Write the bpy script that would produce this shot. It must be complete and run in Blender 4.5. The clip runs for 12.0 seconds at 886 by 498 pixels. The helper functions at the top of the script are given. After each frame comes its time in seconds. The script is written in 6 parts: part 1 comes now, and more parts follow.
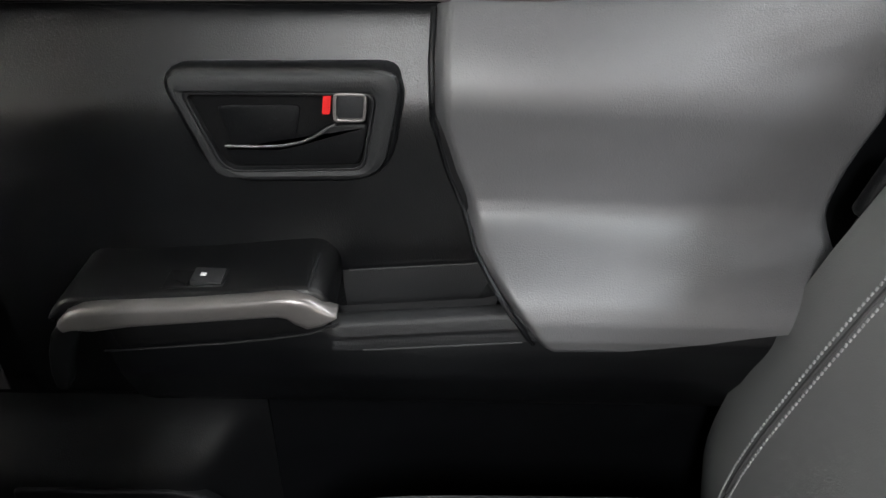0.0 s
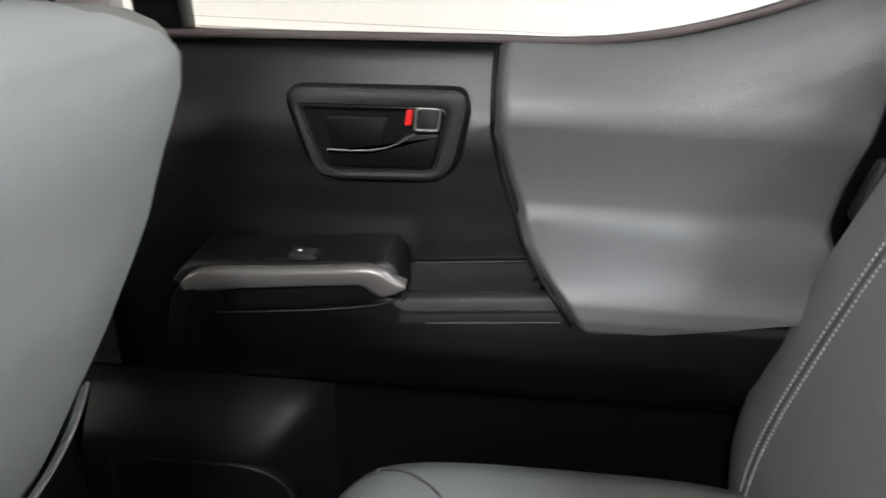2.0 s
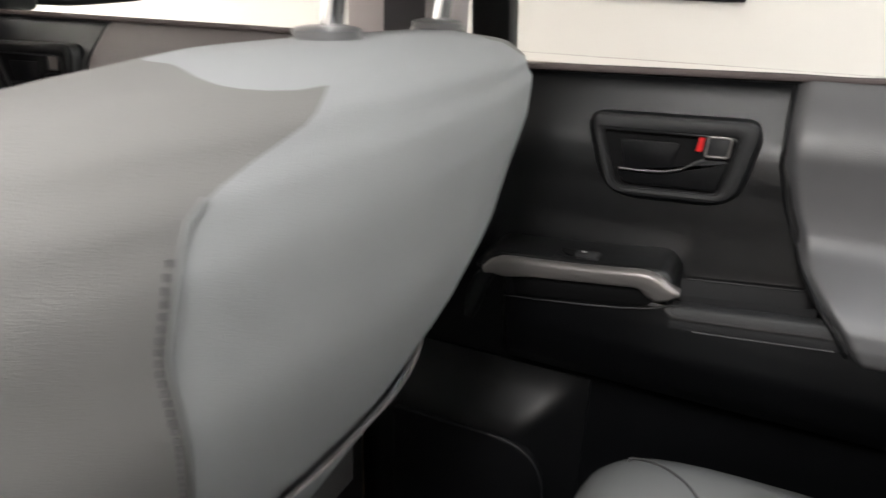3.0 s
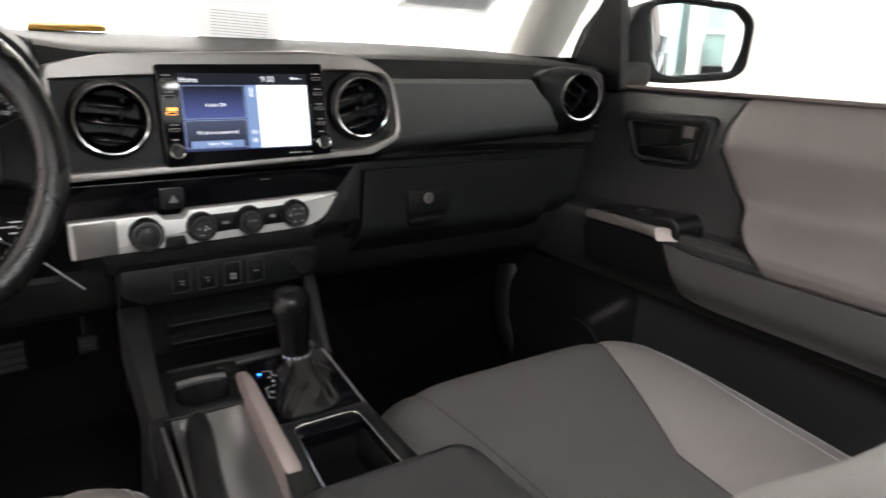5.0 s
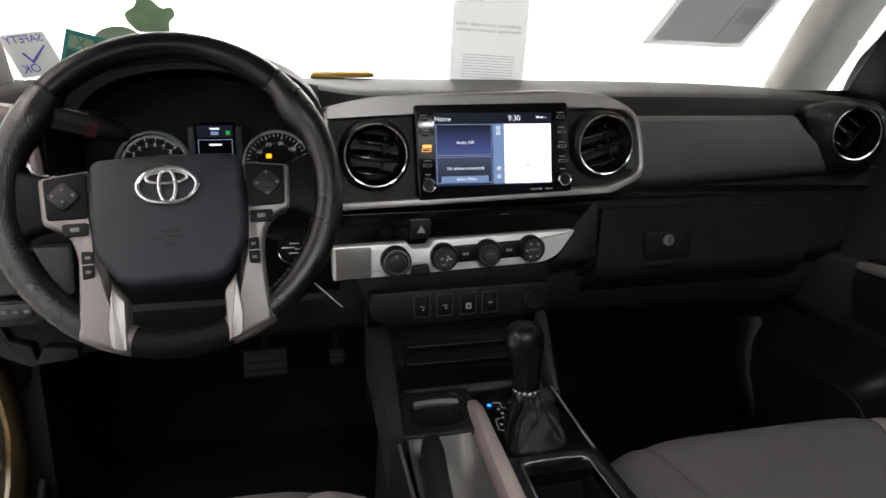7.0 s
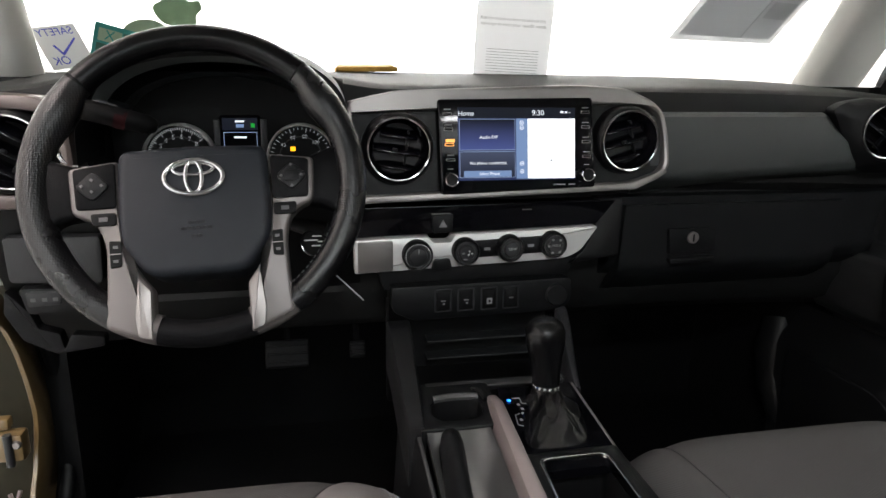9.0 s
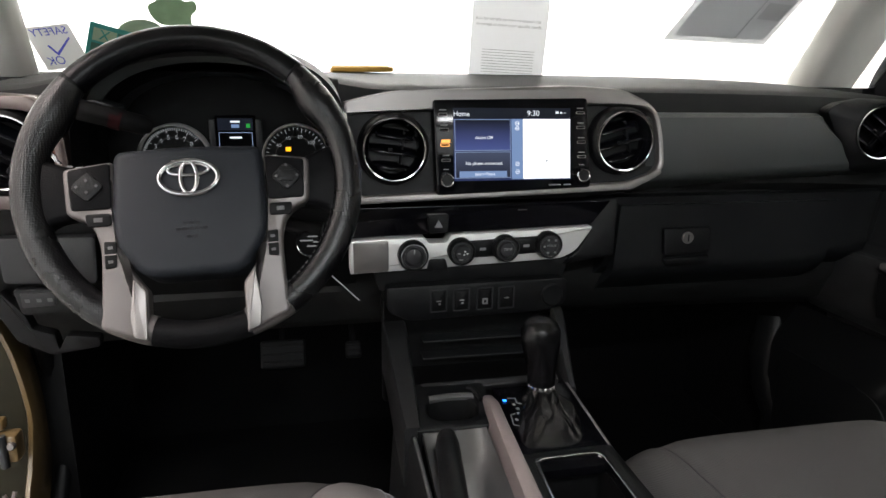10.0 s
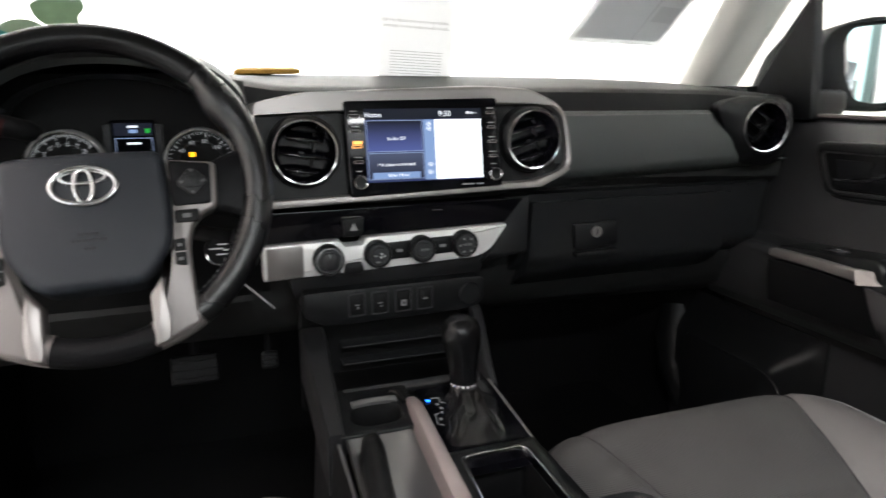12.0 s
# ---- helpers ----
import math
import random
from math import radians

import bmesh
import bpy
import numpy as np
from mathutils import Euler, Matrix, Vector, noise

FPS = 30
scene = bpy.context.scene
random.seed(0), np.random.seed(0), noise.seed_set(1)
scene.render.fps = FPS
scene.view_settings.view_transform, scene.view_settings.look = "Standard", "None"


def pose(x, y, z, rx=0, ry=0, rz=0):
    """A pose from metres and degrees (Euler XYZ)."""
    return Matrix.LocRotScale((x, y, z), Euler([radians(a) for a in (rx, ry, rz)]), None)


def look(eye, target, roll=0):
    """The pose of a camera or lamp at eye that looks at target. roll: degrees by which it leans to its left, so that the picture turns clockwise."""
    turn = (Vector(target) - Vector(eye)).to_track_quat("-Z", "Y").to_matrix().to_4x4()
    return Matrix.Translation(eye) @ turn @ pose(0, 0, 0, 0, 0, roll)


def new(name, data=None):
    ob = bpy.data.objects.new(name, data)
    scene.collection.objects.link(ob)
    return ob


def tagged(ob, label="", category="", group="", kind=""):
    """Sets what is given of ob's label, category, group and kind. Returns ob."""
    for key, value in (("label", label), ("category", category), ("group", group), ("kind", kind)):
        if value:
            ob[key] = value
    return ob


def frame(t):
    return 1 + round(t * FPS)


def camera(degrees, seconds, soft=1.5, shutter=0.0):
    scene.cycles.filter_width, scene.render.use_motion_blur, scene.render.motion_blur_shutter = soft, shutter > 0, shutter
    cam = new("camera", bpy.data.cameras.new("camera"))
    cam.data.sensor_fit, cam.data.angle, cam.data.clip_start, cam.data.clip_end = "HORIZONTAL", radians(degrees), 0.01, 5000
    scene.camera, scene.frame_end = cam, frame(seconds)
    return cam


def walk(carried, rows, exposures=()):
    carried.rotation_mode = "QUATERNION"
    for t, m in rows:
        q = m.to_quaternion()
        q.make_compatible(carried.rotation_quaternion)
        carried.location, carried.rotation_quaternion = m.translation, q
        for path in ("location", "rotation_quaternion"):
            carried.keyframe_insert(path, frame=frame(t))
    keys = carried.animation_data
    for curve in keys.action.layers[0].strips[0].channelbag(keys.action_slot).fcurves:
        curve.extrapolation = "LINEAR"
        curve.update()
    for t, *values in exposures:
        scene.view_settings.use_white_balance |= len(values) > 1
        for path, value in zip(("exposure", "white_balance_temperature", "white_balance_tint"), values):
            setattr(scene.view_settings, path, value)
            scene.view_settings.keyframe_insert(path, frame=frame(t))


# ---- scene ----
cam = camera(67.9, 12.0, shutter=0.4)
PATH = [
    (0, (0.268, -1.154, 0.8818), (1.9161, -1.2139, -0.2507), 2.43),
    (0.5, (0.2555, -1.1549, 0.8826), (1.9264, -1.2325, -0.2146), 2.94),
    (1, (0.2401, -1.1514, 0.8804), (1.9361, -1.2134, -0.1785), 2.79),
    (1.5, (0.2019, -1.1552, 0.8841), (1.9158, -1.1754, -0.1469), 2.77),
    (2, (0.1306, -1.1533, 0.8409), (1.9442, -1.046, 0.0046), 2.5),
    (2.5, (0.0856, -1.1721, 0.8267), (1.8768, -0.6829, 0.0848), 1.58),
    (3, (0.018, -1.1184, 0.8363), (1.7154, -0.3595, 0.0994), 1.98),
    (3.2, (-0.0036, -1.0856, 0.8375), (1.7004, -0.3026, 0.1425), 2.6),
    (3.4, (-0.0295, -1.0522, 0.8407), (1.6105, -0.1362, 0.1537), 1.2),
    (3.5, (-0.0495, -1.0403, 0.8456), (1.5621, -0.0713, 0.1656), 1.57),
    (3.7, (-0.078, -1.029, 0.852), (1.455, 0.078, 0.202), 0.8),
    (5.3, (-0.2834, -0.893, 0.8298), (0.6126, 0.8112, 0.2892), 1.7),
    (5.5, (-0.2854, -0.8931, 0.8302), (0.5033, 0.8736, 0.3236), 1.19),
    (6, (-0.2868, -0.8921, 0.8297), (0.3608, 0.9397, 0.356), 0.75),
    (6.5, (-0.2862, -0.8904, 0.8299), (0.2595, 0.9753, 0.3595), 0.55),
    (7, (-0.2869, -0.8888, 0.8299), (0.1619, 1.0014, 0.3547), 0.35),
    (7.5, (-0.2880, -0.8885, 0.8294), (0.1142, 1.0113, 0.3499), 0.56),
    (9.5, (-0.2890, -0.889, 0.829), (0.099, 1.01, 0.338), 0.7),
    (10, (-0.2887, -0.8896, 0.8295), (0.1118, 1.0078, 0.3398), 0.75),
    (10.5, (-0.2882, -0.8888, 0.8293), (0.1267, 1.0039, 0.3342), 0.7),
    (11, (-0.2888, -0.8889, 0.8294), (0.1373, 0.9998, 0.3317), 0.66),
    (11.5, (-0.2908, -0.8885, 0.8278), (0.141, 1.0033, 0.3422), 0.45),
    (12, (-0.2912, -0.8855, 0.8258), (0.3602, 0.9441, 0.348), 0.25),
]
walk(cam, [(t, look(eye, target, roll)) for t, eye, target, roll in PATH], [(0, 0.38, 6450, 9), (2.4, 0.45, 6450, 9), (3.0, 0.12, 6700, 11), (3.35, -0.14, 6800, 12), (3.7, -0.12, 6800, 12), (5.3, 0.75, 6500, 10), (5.8, 0.6, 6450, 9), (6.5, 0.24, 6400, 9), (11.6, 0.24, 6400, 9), (12, 0.65, 6400, 9)])

# ---- world, lamps ----
world = bpy.data.worlds.new("world")
world.use_nodes = True
world.node_tree.nodes["Background"].inputs[0].default_value = (0.9, 0.95, 1.0, 1)
world.node_tree.nodes["Background"].inputs[1].default_value = 0.15
scene.world = world


def area_lamp(name, eye, target, sx, sy, watts, colour):
    data = bpy.data.lights.new(name, "AREA")
    data.shape, data.size, data.size_y = "RECTANGLE", sx, sy
    data.energy, data.color = watts, colour
    ob = new(name, data)
    ob.matrix_world = look(eye, target)
    return ob


# overhead booth lights in front of and on the open-door side of the truck
area_lamp("booth_lamp_front", (0.0, 3.2, 3.0), (0.0, 4.6, 1.0), 4.0, 0.8, 520, (1.0, 0.985, 0.96))
area_lamp("booth_lamp_left", (-1.7, -0.6, 3.0), (-2.75, -0.6, 1.1), 3.0, 0.6, 120, (1.0, 0.86, 0.83))
area_lamp("booth_lamp_right", (2.0, -0.8, 3.0), (3.1, -0.8, 0.9), 4.5, 0.6, 9, (1.0, 0.96, 0.92))
# unseen roof lamp, assumed on, for the sheen high on the rear door
area_lamp("assumed_roof_lamp", (-0.10, -1.10, 1.222), (0.16, -1.20, 0.35), 0.12, 0.40, 12, (0.975, 0.98, 0.985))
# unseen lamp assumed at the rear wall, to brighten the seat backs
area_lamp("booth_lamp_back", (0.0, -3.1, 3.0), (0.0, -4.2, 1.0), 4.0, 0.8, 290, (0.90, 0.95, 1.0))


# ---- materials ----
def material(name, colour, rough=0.5, metal=0.0, grain=0.0, scale=400.0, vary=0.12, vscale=9.0, coat=0.0, spec=0.5, rvary=0.12, weave=0.0):
    m = bpy.data.materials.new(name)
    m.use_nodes = True
    nt = m.node_tree
    b = nt.nodes["Principled BSDF"]
    b.inputs["Metallic"].default_value = metal
    b.inputs["Coat Weight"].default_value = coat
    b.inputs["Specular IOR Level"].default_value = spec
    co = nt.nodes.new("ShaderNodeTexCoord")
    big = nt.nodes.new("ShaderNodeTexNoise")
    big.inputs["Scale"].default_value, big.inputs["Detail"].default_value = vscale, 6
    nt.links.new(co.outputs["Object"], big.inputs["Vector"])
    mix = nt.nodes.new("ShaderNodeMix")
    mix.data_type = "RGBA"
    lo, hi = [max(0, c * (1 - vary)) for c in colour], [min(1, c * (1 + vary)) for c in colour]
    mix.inputs["A"].default_value, mix.inputs["B"].default_value = (*lo, 1), (*hi, 1)
    nt.links.new(big.outputs["Fac"], mix.inputs["Factor"])
    nt.links.new(mix.outputs["Result"], b.inputs["Base Color"])
    rr = nt.nodes.new("ShaderNodeMapRange")
    rr.inputs["To Min"].default_value, rr.inputs["To Max"].default_value = max(0.02, rough - rvary / 2), min(1, rough + rvary / 2)
    nt.links.new(big.outputs["Fac"], rr.inputs["Value"])
    nt.links.new(rr.outputs["Result"], b.inputs["Roughness"])
    if grain:
        if weave == 2:
            fine = nt.nodes.new("ShaderNodeTexWave")
            fine.bands_direction = "DIAGONAL"
            fine.inputs["Distortion"].default_value = 1.2
            out = fine.outputs["Fac"]
        elif weave:
            fine = nt.nodes.new("ShaderNodeTexVoronoi")
            fine.inputs["Randomness"].default_value = 0.2 if weave == 3 else 1.0
            out = fine.outputs["Distance"]
        else:
            fine = nt.nodes.new("ShaderNodeTexNoise")
            fine.inputs["Detail"].default_value = 3
            out = fine.outputs["Fac"]
        fine.inputs["Scale"].default_value = scale
        nt.links.new(co.outputs["Object"], fine.inputs["Vector"])
        bump = nt.nodes.new("ShaderNodeBump")
        bump.inputs["Strength"].default_value, bump.inputs["Distance"].default_value = grain, 0.001
        nt.links.new(out, bump.inputs["Height"])
        nt.links.new(bump.outputs["Normal"], b.inputs["Normal"])
    return m


def glow(name, colour, strength):
    m = bpy.data.materials.new(name)
    m.use_nodes = True
    b = m.node_tree.nodes["Principled BSDF"]
    b.inputs["Base Color"].default_value = (0.004, 0.004, 0.004, 1)
    b.inputs["Specular IOR Level"].default_value = 0.15
    b.inputs["Emission Color"].default_value, b.inputs["Emission Strength"].default_value = (*colour, 1), strength
    return m


def screen_fade(name, low, high, strength):
    """A lit screen area that fades from its lower to its upper edge."""
    m = glow(name, low, strength)
    nt = m.node_tree
    co, sep, mix = nt.nodes.new("ShaderNodeTexCoord"), nt.nodes.new("ShaderNodeSeparateXYZ"), nt.nodes.new("ShaderNodeMix")
    mix.data_type = "RGBA"
    mix.inputs["A"].default_value, mix.inputs["B"].default_value = (*low, 1), (*high, 1)
    nt.links.new(co.outputs["Generated"], sep.inputs[0])
    nt.links.new(sep.outputs["Z"], mix.inputs["Factor"])
    nt.links.new(mix.outputs["Result"], nt.nodes["Principled BSDF"].inputs["Emission Color"])
    return m


def glass(name, colour=(1, 1, 1), rough=0.0):
    m = bpy.data.materials.new(name)
    m.use_nodes = True
    b = m.node_tree.nodes["Principled BSDF"]
    b.inputs["Base Color"].default_value = (*colour, 1)
    b.inputs["Transmission Weight"].default_value, b.inputs["Roughness"].default_value = 1, rough
    b.inputs["IOR"].default_value = 1.02
    return m


def backlit(name, colour, share):
    """Thin sheet that lets part of the daylight through."""
    m = material(name, colour, 0.85, 0, 0.1, 300, 0.03)
    nt = m.node_tree
    tr, mix = nt.nodes.new("ShaderNodeBsdfTranslucent"), nt.nodes.new("ShaderNodeMixShader")
    tr.inputs["Color"].default_value, mix.inputs["Fac"].default_value = (*colour, 1), share
    nt.links.new(nt.nodes["Principled BSDF"].outputs["BSDF"], mix.inputs[1])
    nt.links.new(tr.outputs["BSDF"], mix.inputs[2])
    nt.links.new(mix.outputs["Shader"], nt.nodes["Material Output"].inputs["Surface"])
    return m


BLACK = material("black_grained_plastic", (0.0048, 0.0050, 0.0056), 0.40, 0, 0.5, 900, 0.15, spec=0.22)
SOFT = material("black_soft_touch", (0.0055, 0.0057, 0.0062), 0.33, 0, 0.28, 700, 0.12, spec=0.42)
DARK = material("charcoal_plastic", (0.016, 0.0165, 0.018), 0.48, 0, 0.4, 900, 0.12, spec=0.4)
PADG = material("dark_grey_dash_pad", (0.036, 0.0405, 0.0395), 0.5, 0, 0.5, 900, 0.08)
GLOSS = material("gloss_black", (0.0025, 0.0025, 0.0035), 0.09, 0, 0, vary=0.05, rvary=0.04, spec=0.22)
SILVER = material("satin_silver_paint", (0.22, 0.207, 0.198), 0.36, 0.5, 0.06, 1500, 0.05)
SILVERD = material("satin_smoked_silver", (0.22, 0.205, 0.198), 0.36, 0.65, 0.06, 1500, 0.05)
SILVERB = material("bright_satin_silver", (0.66, 0.655, 0.645), 0.36, 0.25, 0.05, 1500, 0.04)
TEALP = material("pale_teal_paint", (0.40, 0.55, 0.53), 0.5, 0, vary=0.05)
DGREENP = material("dark_green_paint", (0.05, 0.075, 0.07), 0.5, 0, vary=0.08)
GLOSSG = material("dark_green_glass", (0.16, 0.23, 0.21), 0.1, 0, vary=0.1)
CHROME = material("chrome", (0.82, 0.82, 0.82), 0.09, 1.0, vary=0.03, rvary=0.05)
VINYL = material("grey_vinyl_pad", (0.092, 0.0915, 0.094), 0.42, 0, 0.3, 800, 0.06, spec=0.85)
FABRIC = material("grey_woven_fabric", (0.152, 0.149, 0.143), 0.9, 0, 0.2, 1400, 0.06, spec=0.2, weave=1)
FABRICD = material("dark_grey_seat_vinyl", (0.132, 0.135, 0.134), 0.5, 0, 0.25, 900, 0.07)
FABRICM = material("mid_grey_ribbed_cloth", (0.064, 0.061, 0.060), 0.85, 0, 0.3, 150, 0.08, spec=0.25, weave=2)
SEATV = material("warm_grey_seat_vinyl", (0.165, 0.152, 0.15), 0.5, 0, 0.3, 800, 0.06)
SLEEVE = material("ridged_grey_plastic", (0.085, 0.085, 0.087), 0.32, 0, 0.1, 1200, 0.06)
KNIT = material("blue_grey_back_fabric", (0.233, 0.238, 0.243), 0.9, 0, 0.2, 1400, 0.06, spec=0.2, weave=1)
LEATHER = material("black_leather", (0.0030, 0.0030, 0.0034), 0.25, 0, 0.3, 600, 0.15, spec=0.20)
DEEP = material("deep_black_plastic", (0.0052, 0.0052, 0.0057), 0.42, 0, 0.3, 700, 0.1, spec=0.06)
PERF = material("perforated_black_leather", (0.0050, 0.0050, 0.0056), 0.28, 0, 0.35, 430, 0.1, weave=3, spec=0.38)
THREAD = material("pale_grey_thread", (0.36, 0.365, 0.37), 0.8, 0, vary=0.08)
THREADD = material("dark_thread", (0.05, 0.05, 0.05), 0.8, 0)
# body paint behind the hinge, darkened to hold the cavity's shade
CAVITY = material("shaded_hinge_cavity", (0.020, 0.018, 0.011), 0.6, 0, 0.3, 60, 0.5, 30, spec=0.2)
CARPET = material("black_carpet", (0.003, 0.003, 0.0033), 0.95, 0, 1.0, 500, 0.4, spec=0.1)
TRIMG = material("light_grey_pillar_trim", (0.52, 0.52, 0.485), 0.7, 0, 0.3, 900, 0.05)
HEADL = material("pale_grey_headliner", (0.42, 0.415, 0.40), 0.9, 0, 0.3, 900, 0.04)
TAN = material("tan_body_paint", (0.14, 0.093, 0.04), 0.3, 0.1, 0, vary=0.06, coat=0.6)
RED = material("red_lock_flag", (0.75, 0.02, 0.02), 0.45, 0, vary=0.05)
WHITE = material("white_mark", (0.72, 0.72, 0.72), 0.6, 0, vary=0.03)
PADC = material("bluish_charcoal_airbag", (0.0105, 0.0125, 0.0165), 0.5, 0, 0.3, 1100, 0.08, spec=0.26)
VOID = material("matt_black_plastic", (0.0042, 0.0042, 0.0045), 0.55, 0, 0.3, 900, 0.1, spec=0.15)
SPOKE = material("smoked_satin_spoke", (0.118, 0.107, 0.103), 0.40, 0.3, 0.06, 1500, 0.05)
RAIL = material("pinkish_satin_rail", (0.26, 0.215, 0.212), 0.38, 0.4, 0.06, 1500, 0.05)
BOOT = material("shiny_black_leather", (0.0028, 0.0028, 0.0032), 0.20, 0, 0.35, 500, 0.15, spec=0.35)
CHEEK = material("satin_charcoal", (0.014, 0.014, 0.015), 0.36, 0.1, 0.15, 1200, 0.06)
MOULD = material("moulded_charcoal", (0.012, 0.013, 0.016), 0.6, 0, vary=0.05)
GLOVE = material("black_dash_plastic", (0.0065, 0.007, 0.0078), 0.42, 0, 0.5, 900, 0.12, spec=0.35)
DASHTOP = material("matt_dash_top", (0.012, 0.0122, 0.0122), 0.6, 0, 0.5, 700, 0.12, spec=0.22)
ARMV = material("dark_soft_armrest_vinyl", (0.058, 0.054, 0.056), 0.45, 0, 0.35, 800, 0.06)
# front door copy of VINYL, with the warm tint of the light put in
VINYLF = material("light_tinted_vinyl_pad", (0.125, 0.11, 0.107), 0.42, 0, 0.3, 800, 0.06)
PAPERS = backlit("grey_sticker_back", (0.52, 0.54, 0.53), 0.5)
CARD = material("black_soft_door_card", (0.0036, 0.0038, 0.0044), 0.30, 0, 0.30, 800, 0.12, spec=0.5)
# front door copy of CARD, paler for the light from the driver's doorway
CARDF = material("lit_soft_door_card", (0.021, 0.0212, 0.0222), 0.33, 0, 0.15, 650, 0.12, spec=0.75)
MATTC = material("matt_charcoal_moulding", (0.021, 0.0213, 0.0222), 0.5, 0, 0.4, 900, 0.12, spec=0.35)
SMOKE = material("smoked_brown_gloss", (0.10, 0.078, 0.072), 0.3, 0.4, 0, vary=0.25, vscale=25)
CHROMED = material("dark_chrome", (0.45, 0.45, 0.46), 0.14, 1.0, vary=0.05, rvary=0.06)
NUMG = glow("numeral_glow", (0.75, 0.78, 0.8), 0.32)
TROUGH = material("satin_dark_grey", (0.19, 0.188, 0.19), 0.3, 0.75, 0.15, 1200, 0.06)
MARKD = material("faint_grey_mark", (0.075, 0.075, 0.076), 0.6, 0, vary=0.03)
GREYM = material("dim_grey_mark", (0.22, 0.22, 0.22), 0.6, 0, vary=0.03)


PAPER = backlit("white_paper", (0.84, 0.85, 0.86), 0.55)
PAPERG = backlit("grey_paper_back", (0.80, 0.81, 0.82), 0.55)
PAPERD = backlit("grey_print_block", (0.70, 0.71, 0.72), 0.55)
PAPERB = backlit("dark_print_block", (0.60, 0.61, 0.62), 0.5)
INK = material("grey_ink", (0.36, 0.36, 0.37), 0.9, 0, vary=0.05)
BLUEI = material("blue_ink", (0.05, 0.06, 0.35), 0.8, 0, vary=0.05)
YELLOW = material("yellow_envelope", (0.30, 0.165, 0.018), 0.7, 0, 0.2, 200, 0.12)
TEAL = backlit("teal_sticker", (0.02, 0.17, 0.15), 0.4)
DGREEN = backlit("dark_green_print", (0.02, 0.075, 0.055), 0.4)
GREEN = backlit("grey_green_sticker", (0.20, 0.27, 0.19), 0.4)
OLIVE = material("olive_green_sticker", (0.10, 0.17, 0.09), 0.7, 0, vary=0.35, vscale=60)
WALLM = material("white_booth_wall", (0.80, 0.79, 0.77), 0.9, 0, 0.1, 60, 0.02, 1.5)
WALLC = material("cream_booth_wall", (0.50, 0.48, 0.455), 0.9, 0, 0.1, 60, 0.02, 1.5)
GROUNDM = material("grey_concrete", (0.32, 0.32, 0.31), 0.6, 0, 0.5, 120, 0.12, 2.0)
RUST = material("rust_red_picture", (0.17, 0.022, 0.010), 0.8, 0, 0.2, 150, 0.25, 14)
PILLARB = material("warm_grey_pillar_trim", (0.40, 0.36, 0.35), 0.7, 0, 0.3, 900, 0.05)
FELT = material("brownish_felt", (0.10, 0.082, 0.08), 0.8, 0, 0.4, 1200, 0.1, spec=0.2)
BELT = material("dark_seat_belt", (0.035, 0.031, 0.033), 0.8, 0, 0.6, 1400, 0.1)
MIRROR = material("mirror_silver", (0.86, 0.9, 0.9), 0.015, 1.0, vary=0.01, rvary=0.0)
GLASS = glass("clear_glass", (0.97, 0.985, 0.98))
SCREENB = glow("screen_blue", (0.018, 0.028, 0.085), 0.9)
SCREENH = screen_fade("screen_tile_blue", (0.055, 0.075, 0.23), (0.002, 0.002, 0.006), 0.95)
SCREENK = screen_fade("screen_tile_navy", (0.010, 0.012, 0.028), (0.05, 0.062, 0.11), 0.9)
SCREENE = glow("screen_edge_blue", (0.28, 0.36, 0.55), 0.8)
MAPDOT = glow("screen_grey", (0.35, 0.36, 0.38), 0.8)
SCREEND = glow("screen_navy", (0.006, 0.008, 0.018), 0.6)
SCREENL = glow("screen_light_blue", (0.16, 0.24, 0.42), 1.0)
SCREENW = glow("screen_white", (0.95, 0.97, 1.0), 1.25)
SCREENT = glow("screen_text", (0.9, 0.93, 1.0), 0.95)
AMBER = glow("amber_light", (1.0, 0.42, 0.01), 1.6)
GREENG = glow("green_light", (0.02, 0.5, 0.05), 0.6)
AMBERD = glow("amber_button_light", (1.0, 0.42, 0.10), 1.5)
BLUEG = glow("blue_light", (0.02, 0.2, 1.0), 3.0)


# ---- mesh helpers ----
def thing(name, label, category, at=(0, 0, 0), group="", kind=""):
    ob = new(name)
    ob.location = at
    ob.empty_display_size = 0.05
    return tagged(ob, label, category, group, kind)


def part(name, bm, mat, parent=None, label="", smooth=True, angle=40):
    bmesh.ops.recalc_face_normals(bm, faces=bm.faces)
    me = bpy.data.meshes.new(name)
    if smooth:
        for f in bm.faces:
            f.smooth = True
        for e in bm.edges:
            if len(e.link_faces) == 2 and e.calc_face_angle(0) > radians(angle):
                e.smooth = False
    bm.to_mesh(me)
    bm.free()
    me.materials.append(mat)
    ob = new(name, me)
    if parent:
        ob.parent = parent
        ob.matrix_parent_inverse = world_of(parent).inverted()
    if label:
        ob["label"] = label
    return ob


def world_of(ob):
    m = ob.matrix_basis.copy()
    if ob.parent:
        m = world_of(ob.parent) @ ob.matrix_parent_inverse @ m
    return m


def rbox(size, bevel=0.004, seg=2, m=None):
    bm = bmesh.new()
    bmesh.ops.create_cube(bm, size=1)
    bmesh.ops.scale(bm, vec=size, verts=bm.verts)
    bv = min(bevel, min(size) * 0.48)
    if bv > 0:
        bmesh.ops.bevel(bm, geom=bm.edges[:], offset=bv, segments=seg, profile=0.5, affect="EDGES")
    if m:
        bmesh.ops.transform(bm, matrix=m, verts=bm.verts)
    return bm


